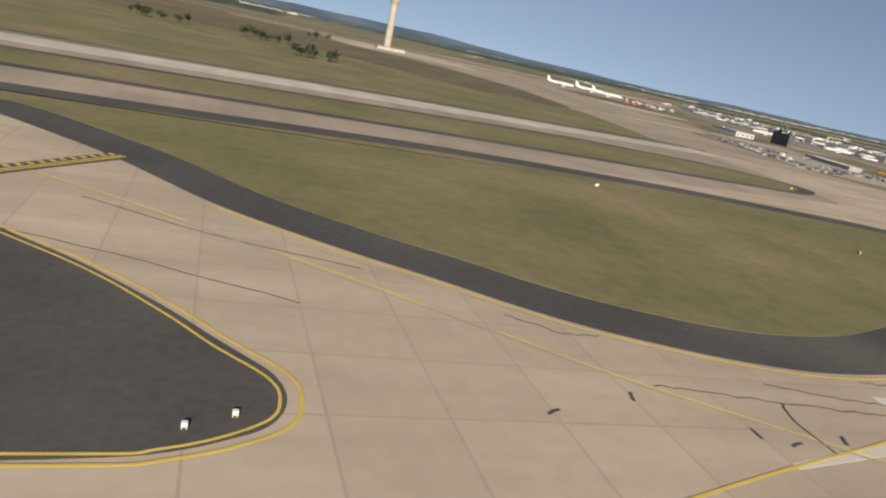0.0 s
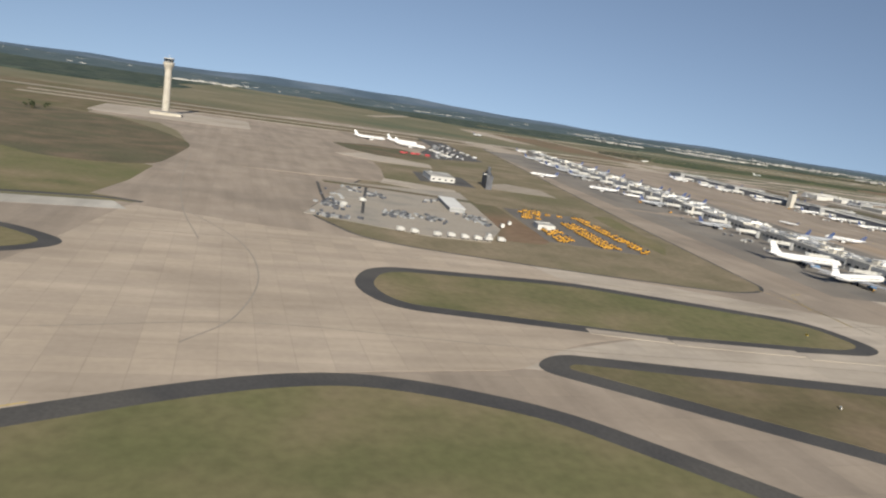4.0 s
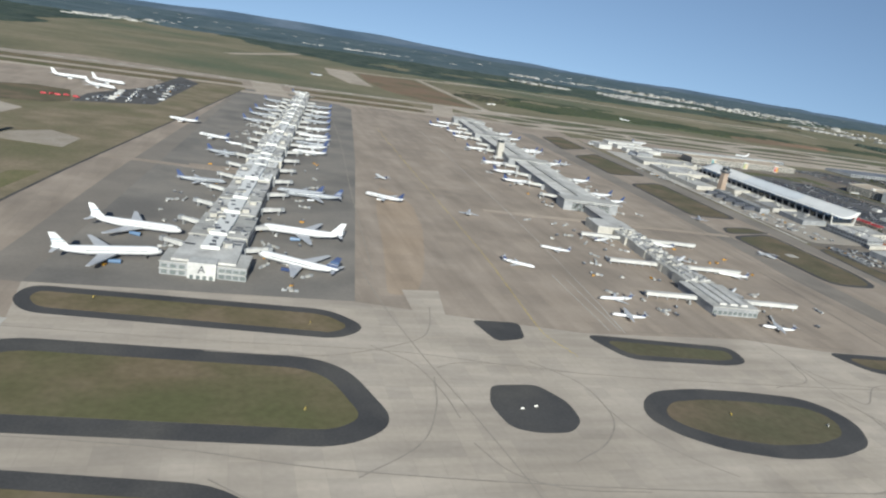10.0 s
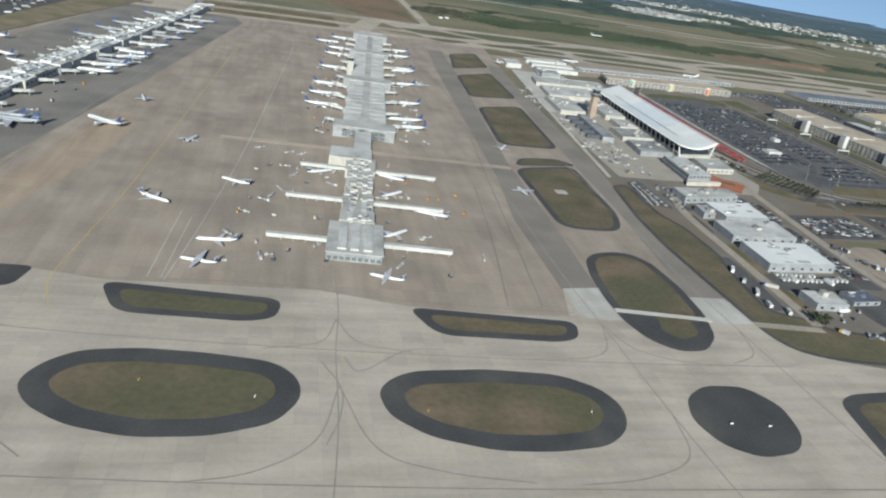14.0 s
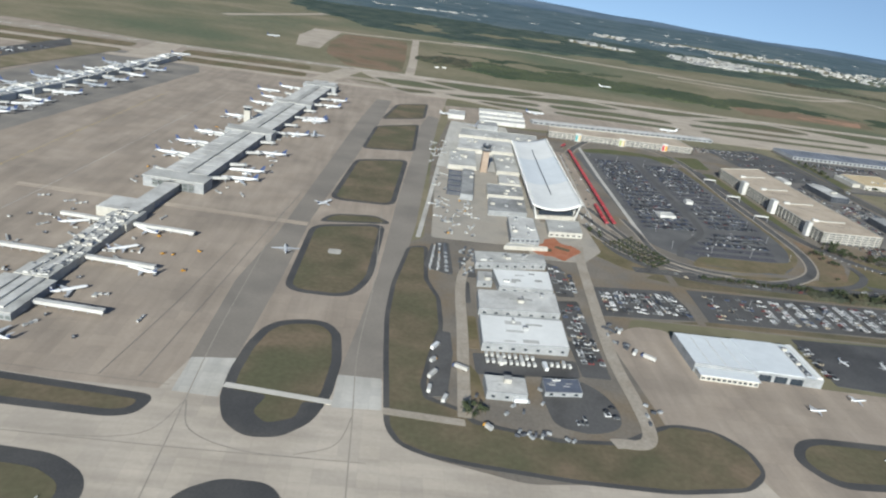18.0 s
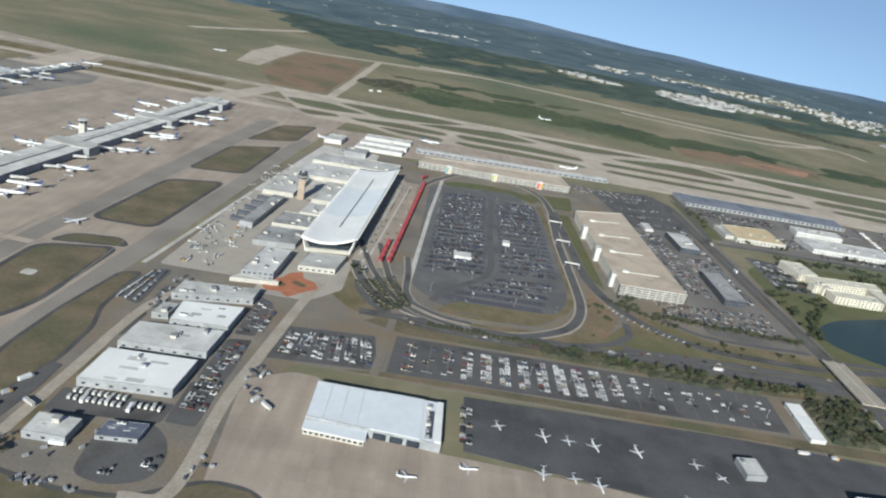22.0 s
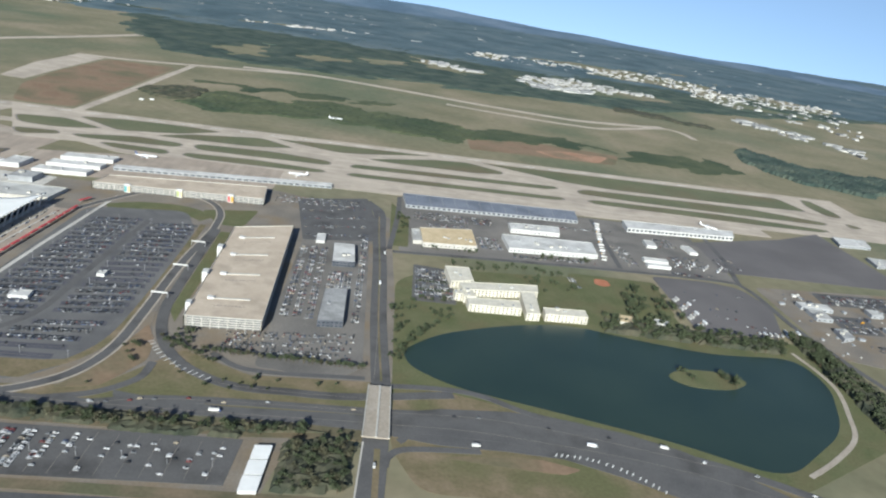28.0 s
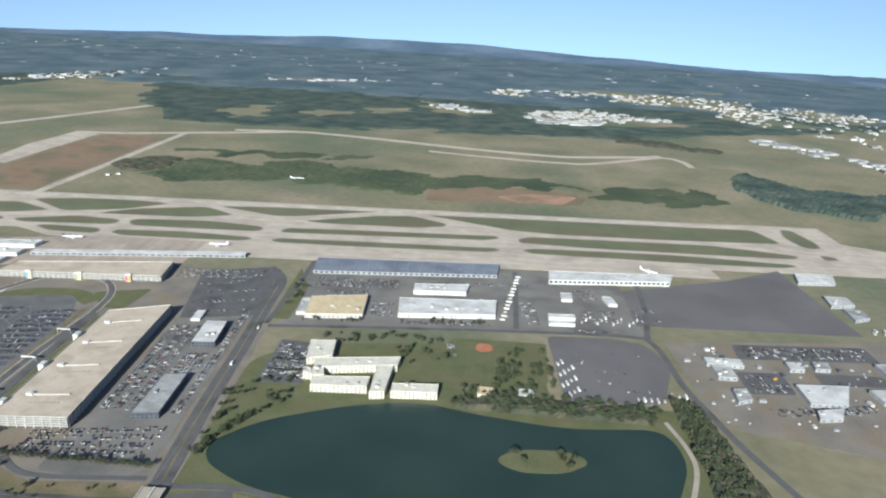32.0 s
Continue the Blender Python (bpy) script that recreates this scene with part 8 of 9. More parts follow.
def wood(q, cell, name="wood", label="dense dark woodland canopy", low=10.0, high=15.0, gap=0.28, scale=0.004, mat=None, outline=None, waver=40.0):
    if outline:
        xs, ys = [p[0] for p in outline], [p[1] for p in outline]
        q = [(min(xs) - waver, min(ys) - waver), (max(xs) + waver, min(ys) - waver), (max(xs) + waver, max(ys) + waver), (min(xs) - waver, max(ys) + waver)]
    nx = int((Vector(q[1]) - Vector(q[0])).length / cell)
    ny = int((Vector(q[3]) - Vector(q[0])).length / cell)
    u, v = np.meshgrid(np.linspace(0, 1, nx + 1), np.linspace(0, 1, ny + 1))
    Q = np.array(q, float)
    xy = (Q[0] * ((1 - u) * (1 - v))[..., None] + Q[1] * (u * (1 - v))[..., None] + Q[2] * (u * v)[..., None] + Q[3] * ((1 - u) * v)[..., None])
    gen = np.random.default_rng(nx * 7 + ny)
    xy = xy + gen.uniform(-0.32, 0.32, xy.shape) * cell
    mask = np.array([[noise.noise(Vector((x * scale, y * scale, 3.1))) + 0.5 * noise.noise(Vector((x * scale * 3, y * scale * 3, 7.7))) for x, y in row] for row in xy])
    edge = np.minimum(np.minimum(u, 1 - u), np.minimum(v, 1 - v))
    solid = (mask > gap - 0.75) & (edge > 0.02 + 0.05 * (mask + 0.6).clip(0, 1))
    shift = np.array([[(noise.noise(Vector((x * 0.011, y * 0.011, 5.0))), noise.noise(Vector((x * 0.011, y * 0.011, 9.0)))) for x, y in row] for row in xy]) * waver * 2
    if outline:
        solid = (mask > gap - 0.95) & inside_of(outline, xy[..., 0] + shift[..., 0], xy[..., 1] + shift[..., 1])
    for h in CLEARINGS:
        solid &= ~inside_of(h, xy[..., 0] + shift[..., 0], xy[..., 1] + shift[..., 1])
    for h in TOWNS:
        solid &= ~(inside_of(h, xy[..., 0] + shift[..., 0], xy[..., 1] + shift[..., 1]) & (mask > -0.22))
    z = np.where(solid, gen.uniform(low, high, mask.shape), -0.3)
    verts = np.c_[xy.reshape(-1, 2), z.ravel()]
    w = nx + 1
    idx = np.arange((ny + 1) * w).reshape(ny + 1, w)
    a, b, c, d = idx[:-1, :-1].ravel(), idx[:-1, 1:].ravel(), idx[1:, 1:].ravel(), idx[1:, :-1].ravel()
    flat = solid.ravel()
    keep_face = flat[a] | flat[b] | flat[c] | flat[d]
    faces = np.stack([a, b, c, d], 1)[keep_face]
    me = mesh_of(name, verts.tolist(), faces.tolist(), mat or WOODS)
    tagged(new(name, me), label, "woodland", kind="stuff")


wood(None, 9, label="dark scrub wood in the field", low=3, high=7, gap=0.2, mat=NEAR_WOODS, outline=[(1605, 2080), (1655, 2180), (1740, 2196), (1772, 2140), (1752, 2040), (1700, 1990), (1640, 2010)], waver=22)
wood(None, 11, "scrub_wood", "low dark green thicket in the field", 1.5, 4.5, 0.24, 0.006, SCRUB, outline=[(1740, 1930), (1760, 2110), (1800, 2230), (1880, 2200), (1963, 2130), (2110, 2250), (2280, 2190), (2420, 2200), (2560, 2150), (2590, 2040), (2550, 1950), (2403, 1930), (2237, 1985), (2044, 1966), (1822, 1900)], waver=34)
for o in ([(2560, 2010), (2800, 2080), (3030, 2100), (3030, 2150), (2760, 2190), (2560, 2160)], [(3020, 2000), (3080, 2120), (3180, 2150), (3370, 2180), (3440, 2020), (3230, 1960), (3060, 1975)], [(1660, 2280), (1900, 2300), (2300, 2340), (2300, 2400), (1900, 2370), (1660, 2350)]):
    wood(None, 13, "scrub_meadow", "sparse green scrub meadow in the field", 0.4, 1.4, 0.50, 0.008, SCRUB, outline=o, waver=40)
wood(None, 14, label="narrow dark wood beside the far runway", low=3, high=7, gap=0.2, mat=NEAR_WOODS, outline=[(3290, 3000), (3310, 3130), (3483, 3080), (3690, 2910), (3600, 2870), (3420, 2960)], waver=30)
wood(None, 4, "thicket", "low grey-green thicket between highway and car park", 1.2, 4.2, 0.42, 0.03, NEAR_WOODS, outline=[(1985, 512), (2061, 516), (2130, 508), (2211, 500), (2214, 490), (2140, 488), (2078, 490), (1990, 494)], waver=4)
wood(None, 4, "thicket", "low grey-green thicket beside the car park canopy", 1.5, 5.0, 0.36, 0.03, NEAR_WOODS, outline=[(2252, 426), (2310, 432), (2312, 496), (2300, 506), (2256, 492)], waver=5)
wood([(2936, 470), (3030, 430), (2976, 862), (2944, 862)], 6, "lakeside_wood", "dense brown-green wood beside the lake", 5, 10, 0.3, 0.012, NEAR_WOODS)
wood([(2630, 800), (2925, 790), (2932, 826), (2650, 846)], 6, "lakeside_wood", "dense green shrub belt on the lake shore", 3, 7, 0.45, 0.02, NEAR_WOODS)
wood([(2254, 424), (2320, 430), (2318, 506), (2256, 496)], 6, "roadside_wood", "dark shrub wood beside the highway", 2, 6, 0.45, 0.02, NEAR_WOODS)
wood([(2012, 498), (2230, 502), (2320, 514), (2012, 512)], 5, "roadside_wood", "dark shrub belt on the bank", 2, 5, 0.45, 0.02, NEAR_WOODS)
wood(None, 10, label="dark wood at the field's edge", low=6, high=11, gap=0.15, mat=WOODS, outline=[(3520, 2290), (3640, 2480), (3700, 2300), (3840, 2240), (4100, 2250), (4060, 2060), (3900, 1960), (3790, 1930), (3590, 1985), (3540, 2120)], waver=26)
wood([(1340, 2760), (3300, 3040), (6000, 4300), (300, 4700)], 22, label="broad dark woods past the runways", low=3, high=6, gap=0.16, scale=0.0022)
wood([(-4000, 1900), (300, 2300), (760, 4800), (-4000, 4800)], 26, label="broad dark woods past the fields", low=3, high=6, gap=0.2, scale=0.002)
wood([(-6000, 3900), (7500, 3900), (9500, 9000), (-8000, 9000)], 56, label="far woods towards the horizon", gap=0.12, scale=0.0012, low=4, high=9, mat=HAZED_WOODS)
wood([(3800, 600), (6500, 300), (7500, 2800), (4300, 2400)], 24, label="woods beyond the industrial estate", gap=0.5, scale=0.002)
def far_hills():
    """Low wooded hills all round the horizon."""
    n = 360
    steps = ((8300, 0.0), (8700, 0.16), (9050, 0.5), (9350, 0.85), (9550, 1.0), (9760, 0.3))
    verts, faces = [], []
    for k, (r, share) in enumerate(steps):
        for i in range(n):
            a = 2 * math.pi * i / n
            h = 34 + 16 * math.sin(5 * a + 0.6) + 11 * math.sin(13 * a + 2.1) + 7 * math.sin(29 * a + k) + 4 * math.sin(61 * a + 2 * k)
            h += 55 * math.exp(-((a - 1.58) / 0.16) ** 2)
            rr = r + 60 * math.sin(17 * a + k)
            verts.append((1500 + rr * math.cos(a), rr * math.sin(a), 0.4 + max(6, h) * share))
    for k in range(len(steps) - 1):
        for i in range(n):
            j = (i + 1) % n
            faces.append((k * n + i, (k + 1) * n + i, (k + 1) * n + j, k * n + j))
    return new("far_forest", mesh_of("far_forest", verts, faces, HAZED_HILLS))


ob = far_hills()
tagged(ob, "forest with haze-blue put into its colour, reaching to the horizon", "woodland", kind="stuff")


# far towns: pale roofs among the trees
HOUSE_COUNT, HOUSE_SOUP = [0], Soup()
HOUSE_MESHES = []
for k in range(5):
    s = Soup().box((0, 0, 3.5), (1, 0.6, 7), 0, 0).box((0, 0, 7.3), (1.03, 0.63, 0.6), 0, 1)
    HOUSE_MESHES.append(s.mesh("far_building", TOWN_WALL, (ROOF_WHITE, ROOF_GREY, ROOF_LIGHT, ROOF_LIGHT, ROOF_GREY)[k]))


def houses(q, n, label, size=(18, 46), group="far buildings"):
    for i in range(n):
        p = at(q, trng.random(), trng.random())
        w = trng.uniform(*size) * trng.choice((0.6, 0.8, 1.0))
        d, k, h = trng.uniform(0.6, 1.3), trng.choice((0, 2, 3, 4, 1, 2)), trng.uniform(0.6, 1.2)
        turn = trng.choice((0.06, 1.6)) + trng.uniform(-0.15, 0.15)
        HOUSE_COUNT[0] += 1
        if HOUSE_COUNT[0] > 280:
            HOUSE_SOUP.box((p[0], p[1], 3.8 * h), (w, w * d * 0.6, 7.6 * h), turn, i % 3)
            continue
        ob = new("far_building", HOUSE_MESHES[k])
        ob.matrix_basis = Matrix.LocRotScale((p[0], p[1], 0), Euler((0, 0, turn)), (w, w * d, h))
        tagged(ob, label, "building", group)


houses([(2930, 3780), (3328, 4040), (3770, 3760), (3245, 3480)], 170, "pale far commercial building among trees", (12, 52))
houses([(2420, 4060), (2780, 3760), (2690, 3640), (2460, 3820)], 22, "pale far warehouse among dark woods", (20, 90))
houses([(2820, 4540), (3935, 4420), (4340, 5150), (2800, 4900)], 190, "pale far house roofs among trees", (14, 46))
houses([(3935, 4420), (4900, 3760), (5200, 4480), (4340, 5150)], 190, "pale far house roofs among trees", (14, 46))
houses([(86, 3850), (518, 4238), (609, 5065), (136, 4322)], 90, "pale far roofs among dark woods", (16, 60))
houses([(1300, 4620), (2160, 4880), (2120, 5060), (1290, 4760)], 46, "pale far roofs among dark woods", (16, 60))
houses([(2950, 3440), (3250, 3398), (3339, 3569), (2950, 3677)], 26, "white far warehouse beside dark woods", (40, 110))
houses([(3940, 3210), (4000, 3340), (4225, 3010), (4150, 2880)], 24, "white far warehouse beside the fields", (24, 90))
houses([(4192, 2820), (4276, 2973), (4344, 2804), (4245, 2641)], 14, "white far warehouse beside the fields", (24, 80))
houses([(4060, 4020), (4330, 4840), (4880, 3690), (4530, 3110)], 90, "pale far house roofs among trees", (16, 50))
houses([(-1200, 6400), (2400, 5600), (2400, 6800), (-1200, 7400)], 36, "pale far roofs towards the hills", (40, 110))
houses([(-3000, 4400), (6500, 4300), (8000, 7600), (-4000, 7600)], 170, "pale far roofs among woods", (20, 70))
tagged(new("far_houses", HOUSE_SOUP.mesh("far_houses", ROOF_GREY, TOWN_WALL, ROOF_LIGHT)), "pale far house roofs among trees", "houses", kind="stuff")
for q in CLEARINGS[:4]:
    sheet("clearing", q, 2, FIELD, "pale tan clearing in the woods", "ground", 60)

# ---- markings on the airfield ----
def line(pts, width, mat, label, level=12, curve=True):
    z = 0.05 * level + lift()
    pts = smooth_line(pts, 8) if curve else pts
    return tagged(new("taxi_line", ribbon_mesh("taxi_line", pts, width, z - 0.03, z, mat)), label, "marking", kind="structure")


# yellow edges and centre lines near the holding bar
line([(-60, 135.5), (-22, 98.7), (-1, 80.8), (9.5, 69.7), (15.8, 61.5), (21, 55.3), (22, 50), (19.8, 45), (11.3, 40.9), (0, 39.9), (-60, 39.3)], 0.35, YELLOW, "yellow edge line round a dark island", 5)
line([(-60, 133.5), (-22, 96.8), (-1.5, 79), (8.3, 68), (14, 60.3), (19, 54.3), (20, 50.2), (18.3, 46.2), (10.8, 42.3), (0, 41.3), (-60, 40.8)], 0.3, YELLOW, "yellow edge line round a dark island", 5)
line([(13, 111.5), (32, 95), (45, 86), (54, 78.6), (65.5, 71.5), (83, 65), (97, 62.4), (112, 63.4), (127, 67), (145, 74.5), (165, 83.4), (189, 94), (213, 105), (240, 118), (268, 134)], 0.35, YELLOW, "yellow shoulder line", 5)
line([(150, 40), (176, 51.4), (203, 64.4), (232, 77), (270, 93.4), (303, 108.4), (340, 125.4)], 0.35, YELLOW, "yellow shoulder line", 5)
line([(-60, 146), (-10, 116), (10, 101.5)], 0.2, YELLOW, "worn yellow taxi centre line", 4)
line([(22, 92), (34, 82.3), (41, 76.2)], 0.4, YELLOW, "yellow taxi centre line", 4)
line([(49, 69.5), (62, 58.5), (78, 47.5), (91, 39), (110, 26)], 0.16, YELLOW, "yellow taxi centre line", 4)
line([(-60, 145.2), (-10, 115), (34, 80.8), (49, 68.4), (62, 57.4), (78, 46.4), (91, 37.8), (110, 24.8)], 0.3, DARK_LINE, "dark tyre-marked edge of a taxi line", 4)
line([(52, 35), (70, 40.4), (87, 45), (101, 49), (120, 54), (146, 62.5), (187, 78), (216, 90.5), (233, 97.5), (264, 109), (281, 116), (316, 128)], 0.4, YELLOW, "yellow taxi centre line", 4)
line([(270, 108), (286, 118), (296, 140), (290, 190), (268, 232)], 0.6, DARK_LINE, "dark tyre-marked taxi line", 4)
line([(28, 95), (60, 74), (76, 66), (90, 62.4), (106, 61.6)], 0.3, DARK_LINE, "dark tyre-marked taxi line", 4)


for pts in ([(117, 61), (127, 63), (138, 68), (152, 72.5)], [(151, 53), (161, 57.5), (184, 66), (204, 75), (224, 82)], [(122, 50), (129, 48.3), (136, 47.3), (146, 46)], [(103, 61.6), (109, 60.8), (117, 60.4), (123, 60.8)], [(65, 57), (71, 56.2), (80, 54.6), (91, 53), (99, 52)], [(82, 54.4), (80.6, 50), (80.4, 43)], [(52, 75), (54.5, 74), (59, 70.6), (65, 70.6)], [(171, 65), (185, 69.6), (201, 74.6), (224, 82.4)], [(84, 59), (93, 56.4), (101, 55)], [(150, 68), (182, 80), (214, 96), (240, 106)], [(-20, 92), (2, 84), (24, 73)], [(-6, 108), (16, 95), (34, 88)]):
    line([(x + 0.35 * math.sin(1.7 * x), y + 0.3 * math.sin(2.3 * x + y)) for x, y in smooth_line(pts, 5)], 0.22, SHOULDER, "dark tar-sealed pavement crack", 4, curve=False)
for x, y, d in ((60, 54, 70), (72, 47, 86), (76, 45, 20), (84, 46, 60), (48, 50, 30), (112, 44, 80), (140, 50, 10), (156, 49, 40)):
    c, n = math.cos(radians(d)) * 1.1, math.sin(radians(d)) * 1.1
    line([(x - c, y - n), (x, y + 0.15), (x + c, y + n)], 0.4, SHOULDER, "dark filled joint spall", 4, curve=False)


def holding_bar():
    ob = tagged(new("holding_bar"), "yellow ladder-like runway holding position marking", "marking", kind="structure")
    a, b = Vector((220, 120)), Vector((236.5, 68))
    d = (b - a).normalized()
    s = Vector((-d.y, d.x))
    part("base", ribbon_mesh("base", [a + s * 1.6, b + s * 1.6], 5.0, 0.1, 0.33, SHOULDER), ob, "black painted base")
    for off in (0.0, 1.1):
        part("bar", ribbon_mesh("bar", [a + s * off, b + s * off], 0.5, 0.2, 0.36, YELLOW), ob)
    for i in range(22):
        p = a + (b - a) * (i + 0.5) / 22
        part("dash", ribbon_mesh("dash", [p + s * 1.9, p + s * 3.6], 0.9, 0.2, 0.36, YELLOW), ob)
    sign = tagged(new("runway_sign"), "red painted surface panels with white bars", "marking", kind="structure")
    for c in ((231, 103.5), (236.5, 89)):
        q = [(c[0] - 2.5, c[1] + 4), (c[0] + 3.5, c[1] + 3), (c[0] + 5, c[1] - 3), (c[0] - 1, c[1] - 2)]
        part("panel", slab_mesh("panel", q, 0.2, 0.36, RED_PAINT), sign)
        for k in range(3):
            u = 0.2 + 0.3 * k
            part("bar", ribbon_mesh("bar", [at(q, 0.2, u), at(q, 0.8, u)], 1.1, 0.2, 0.39, WHITE_LINE), sign)


holding_bar()


def south_bar():
    ob = tagged(new("holding_bar"), "yellow runway holding position marking in the south", "marking", kind="structure")
    a, b = Vector((-24, 108)), Vector((-3, 138))
    d = (b - a).normalized()
    s = Vector((-d.y, d.x))
    part("base", ribbon_mesh("base", [a + s * 1.2, b + s * 1.2], 4.0, 0.1, 0.33, SHOULDER), ob, "black painted base")
    for off in (0.0, 0.9):
        part("bar", ribbon_mesh("bar", [a + s * off, b + s * off], 0.4, 0.2, 0.36, YELLOW), ob)
    for i in range(16):
        p = a + (b - a) * (i + 0.5) / 16
        part("dash", ribbon_mesh("dash", [p + s * 1.6, p + s * 2.9], 0.8, 0.2, 0.36, YELLOW), ob)


south_bar()
# curved tyre-marked taxi lines of the long taxiway
for pts in (
    [(330, 180), (400, 192), (500, 178), (640, 168), (760, 150), (880, 132), (960, 112), (1100, 92), (1300, 78), (1540, 70)],
    [(700, 230), (780, 238), (900, 226), (1000, 218), (1100, 196), (1260, 182), (1420, 176), (1540, 176)],
    [(1000, 345), (1004, 280), (1012, 214), (1022, 150), (1030, 90), (1034, 30)],
    [(985, 225), (1004, 205), (1012, 175), (1014, 150)],
    [(1012, 190), (1005, 160), (990, 130), (960, 108)],
    [(1016, 200), (1030, 206), (1060, 205), (1100, 196)],
    [(1014, 130), (1024, 108), (1046, 96), (1080, 92)],
    [(1262, 300), (1262, 230), (1258, 180), (1256, 120), (1250, 60)],
    [(1258, 150), (1246, 110), (1220, 90), (1190, 84)],
    [(1258, 150), (1272, 104), (1300, 88), (1340, 80)],
    [(1260, 214), (1250, 190), (1220, 182)],
    [(1260, 214), (1272, 190), (1300, 182)],
    [(1432, 620), (1430, 420), (1428, 300), (1430, 200), (1432, 120), (1436, 60)],
    [(1430, 220), (1440, 192), (1470, 178), (1510, 176)],
    [(1430, 220), (1420, 190), (1400, 180), (1370, 178)],
    [(1534, 620), (1534, 420), (1528, 300), (1530, 210), (1532, 130), (1536, 60)],
    [(1530, 220), (1522, 190), (1500, 178)],
    [(1432, 130), (1424, 96), (1396, 82), (1360, 78)],
    [(1034, 284), (1025, 251), (1012, 233), (976, 216), (949, 211), (900, 214)],
    [(1056, 114), (1077, 127), (1091, 144), (1095, 162), (1092, 186), (1073, 210)],
    [(1095, 158), (1100, 138), (1116, 114), (1130, 100)],
    [(1250, 171), (1259, 148), (1257, 125), (1250, 106)],
    [(1262, 176), (1270, 163), (1296, 183), (1320, 186)],
    [(700, 195), (716, 205), (726, 222), (724, 240)],
    [(660, 178), (700, 184), (720, 200)],
    [(905, 110), (960, 60), (1000, 20)],
    [(1090, 1300), (1060, 900), (1030, 600), (1008, 345)],
    [(780, 1300), (770, 900), (748, 600), (726, 330), (716, 220)],
    [(350, 420), (390, 330), (400, 260), (390, 200), (372, 170)],
    [(340, 330), (420, 330), (520, 306), (640, 272), (700, 250)],
    [(350, 700), (352, 520), (360, 400), (372, 320)],
):
    line(pts, 0.7, DARK_LINE, "dark tyre-marked taxi line with a worn centre stripe", 4)
for pts in ([(702, 318), (712, 300), (718, 262), (716, 232)], [(716, 262), (730, 292), (744, 300)]):
    line(pts, 0.25, YELLOW, "faint yellow lead-in line", 4)
line([(1108, 217), (1100, 244), (1100, 267), (1105, 321), (1113, 416), (1127, 678), (1150, 1100)], 0.4, YELLOW, "faint yellow apron lead line", 3)
line([(1160, 256), (1230, 254), (1310, 240), (1416, 234)], 0.5, LANE, "worn vehicle road line along the apron edge", 4)
for pts in ([(1160, 254), (1172, 344), (1195, 574), (1237, 1134)], [(1150, 257), (1156, 363)], [(1158, 257), (1164, 353)]):
    line(pts, 0.6, PALE, "pale painted line on the apron", 4)
for pts in ([(1396, 240), (1406, 330), (1422, 480), (1440, 640)], [(1372, 238), (1388, 340), (1404, 470)]):
    line(pts, 0.9, LANE, "dark tyre track along the apron", 4)
# road lane lines
for pts in ([(1800, 520), (2140, 528), (2330, 536), (2480, 534), (2700, 488), (2960, 350)], [(1796, 570), (1846, 518), (1940, 508), (2040, 520), (2134, 545), (2330, 556), (2480, 560), (2700, 515)], [(2332, 620), (2332, 760), (2328, 930), (2322, 1080), (2318, 1200)], [(2062, 760), (2072, 680), (2110, 615), (2180, 580), (2330, 578)]):
    line(pts, 0.35, LANE, "worn pale road lane line", 10)
for i in range(18):
    p = smooth_line([(2518, 512), (2555, 509), (2591, 492), (2620, 467)], 20)[int(i / 17 * 58)]
    tagged(new("hatch_mark", ribbon_mesh("hatch_mark", [(p.x - 1.6, p.y - 2.6), (p.x + 1.6, p.y + 2.2)], 1.0, 0.4, 0.62, WHITE_LINE)), "white hatch mark beside the highway", "marking", kind="structure")
for i in range(14):
    t = i / 13
    p = smooth_line([(2082, 652), (2100, 626), (2130, 602), (2160, 588)], 20)[int(t * 60)]
    tagged(new("hatch_mark", ribbon_mesh("hatch_mark", [(p.x - 2.4, p.y - 3), (p.x + 1.8, p.y + 2.4)], 0.9, 0.4, 0.52, WHITE_LINE)), "white hatch mark on the ramp", "marking", kind="structure")
# runway stripes
for i in range(40):
    a, b = grid(-900 + i * 72, 0), grid(-900 + i * 72 + 36, 0)
    tagged(new("runway_stripe", ribbon_mesh("runway_stripe", [a, b], 1.4, 0.15, 0.30, WHITE_LINE)), "white runway centre stripe", "marking", kind="structure")


# airfield signs and lights
def field_sign(x, y, deg, mat, label, size=(1.9, 0.3, 0.8)):
    ob = thing("airfield_sign", label, "sign", "airfield signs", m=pose(x, y, 0.2, 0, 0, deg))
    part("panel", Soup().box((0, 0, 0.3 + size[2] / 2), size).mesh("panel", mat), ob)
    for s in (-1, 1):
        part("leg", Soup().box((s * size[0] * 0.35, 0, 0.2), (0.15, 0.15, 0.5)).mesh("leg", STEEL), ob)


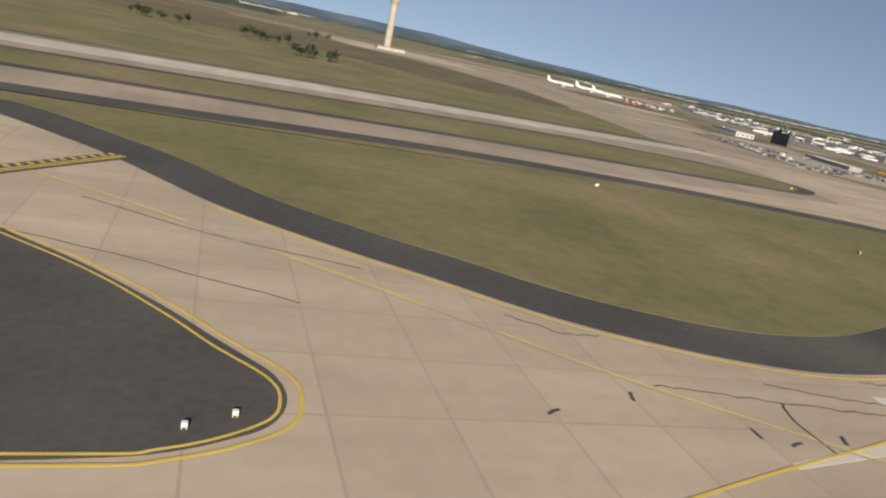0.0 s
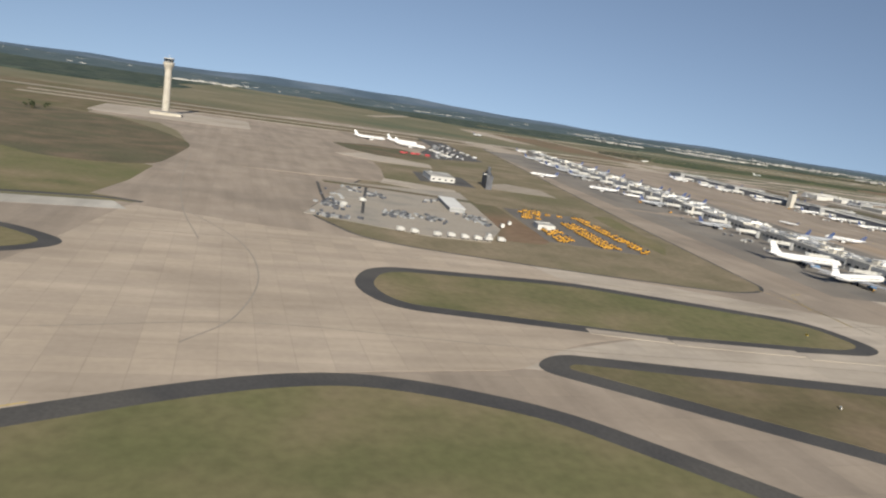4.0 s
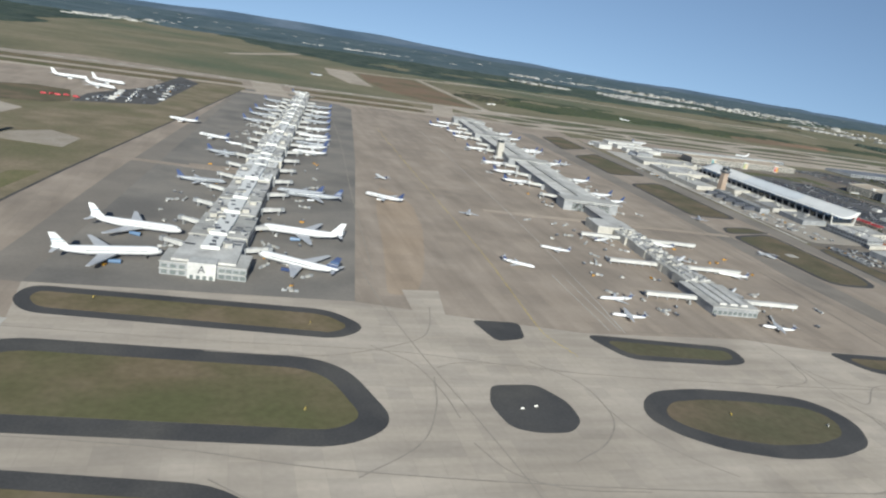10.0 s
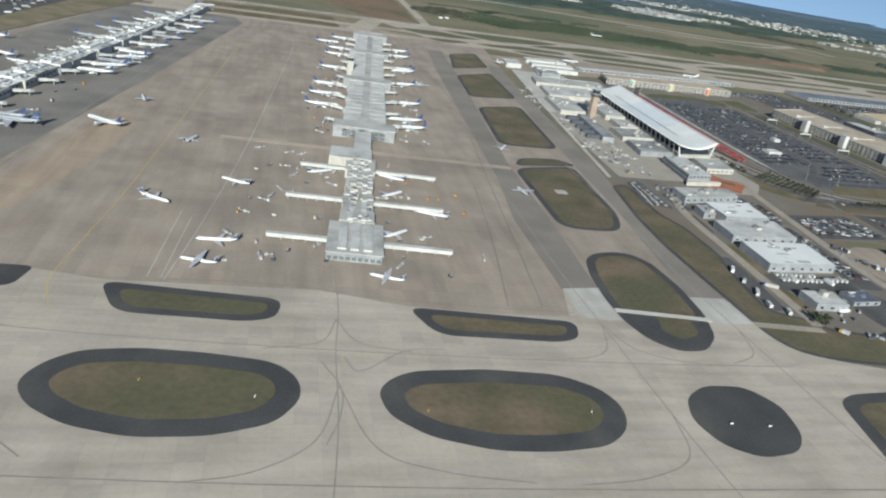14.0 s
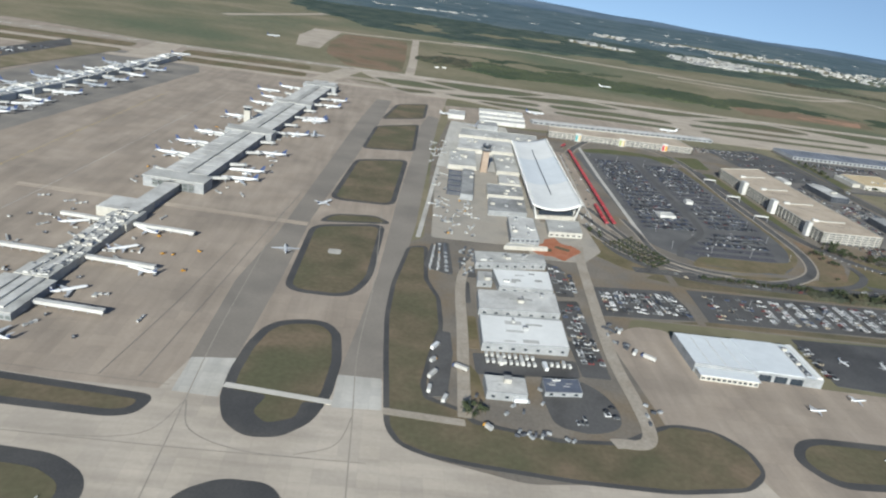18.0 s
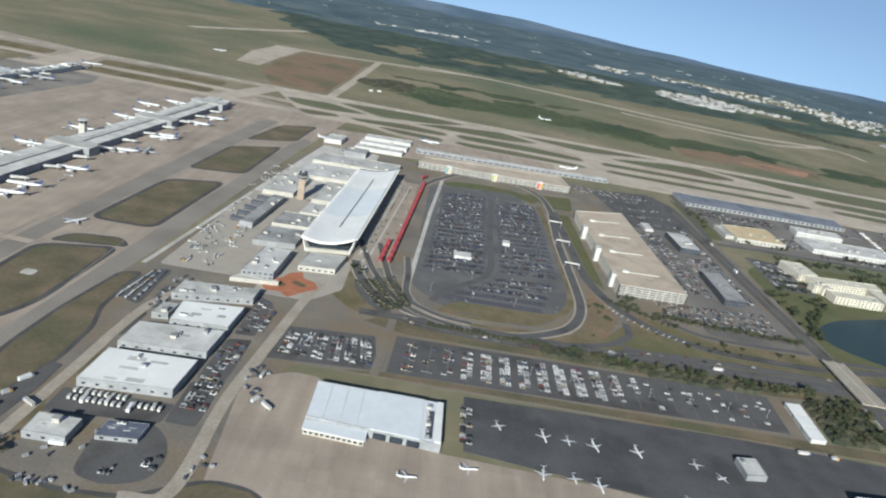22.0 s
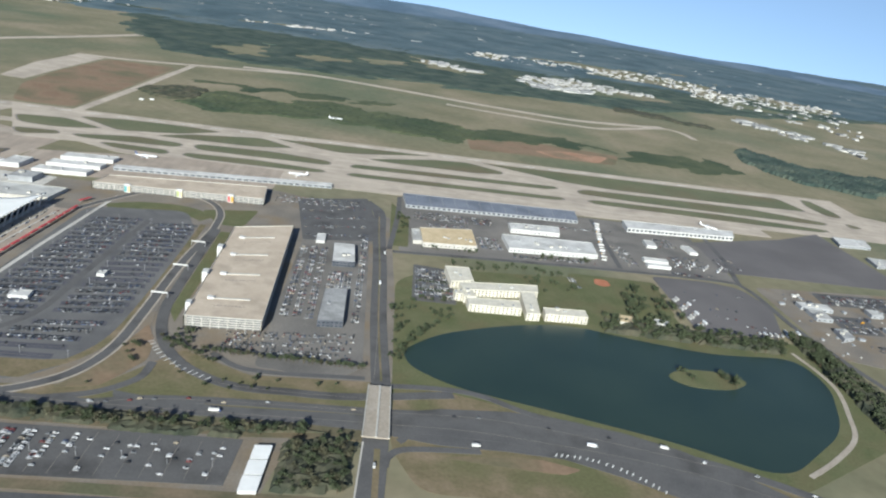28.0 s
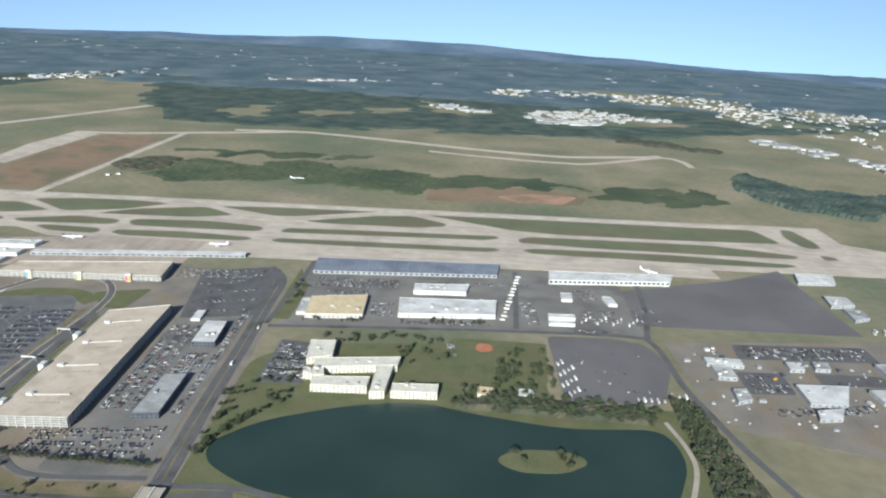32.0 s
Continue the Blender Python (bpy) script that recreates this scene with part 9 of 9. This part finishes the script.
for x, y, d, m, word in ((196, 147, 70, YELLOW, "yellow taxiway sign on the grass"), (290, 275, 20, YELLOW, "yellow taxiway sign on the grass"), (665, 212, 80, YELLOW, "yellow taxiway sign on the grass"), (600, 128, 60, WHITE_LINE, "white marker board on the grass"), (812, 180, 80, YELLOW, "yellow taxiway sign on the grass"), (944, 158, 70, YELLOW, "yellow taxiway sign on the grass"), (1386, 130, 70, WHITE_LINE, "white marker board on the grass"), (1218, 140, 70, WHITE_LINE, "white marker board on the grass"), (1165, 152, 70, YELLOW, "yellow taxiway sign on the grass"), (1300, 130, 70, YELLOW, "yellow taxiway sign on the grass"), (1056, 160, 0, WHITE_LINE, "white marker light on a dark island"), (1048, 158, 0, WHITE_LINE, "white marker light on a dark island"), (1462, 120, 0, WHITE_LINE, "white marker light on a dark island"), (1484, 118, 0, WHITE_LINE, "white marker light on a dark island"), (130, 190, 30, WHITE_LINE, "white marker board on the grass"), (840, 276, 80, YELLOW, "yellow taxiway sign on the grass"), (955, 252, 80, YELLOW, "yellow taxiway sign on the grass")):
    field_sign(x, y, d, m, word)
for x, y in ((12, 45), (16, 47), (224, 66)):
    field_sign(x, y, 0, WHITE_LINE, "small white marker light on a dark island", (0.5, 0.4, 0.4))


def lamp_post(x, y, h=9.0):
    ob = thing("light_pole", "grey steel light pole", "light pole", "light poles", m=Matrix.Translation((x, y, 0.2)))
    part("pole", Soup().tube((0, 0, 0), (0, 0, h), 0.22, 0.12, 6).mesh("pole", STEEL), ob)
    part("lamp", Soup().box((0, 0, h), (2.2, 0.6, 0.3)).mesh("lamp", STEEL), ob)


for i in range(8):
    for j in range(4):
        lamp_post(1870 + j * 48, 600 + i * 58)
for i in range(10):
    lamp_post(1856 + i * 38, 450)
for y in (760, 850, 940):
    ob = thing("sign_gantry", "pale sign gantry over the access road", "gantry", "sign gantries")
    part("beam", Soup().box((2056, y, 7.5), (20, 1.0, 1.8)).mesh("beam", WALL_WHITE), ob)
    for s in (-10, 10):
        part("post", Soup().tube((2056 + s, y, 0), (2056 + s, y, 8), 0.4, 0.4, 6).mesh("post", STEEL), ob)

# ---- one scale for the whole place: every length above is given at 1 : UNIT ----
for ob in [o for o in scene.objects if o.parent is None and o.type in {"MESH", "EMPTY"}]:
    ob.matrix_basis = Matrix.Scale(UNIT, 4) @ ob.matrix_basis
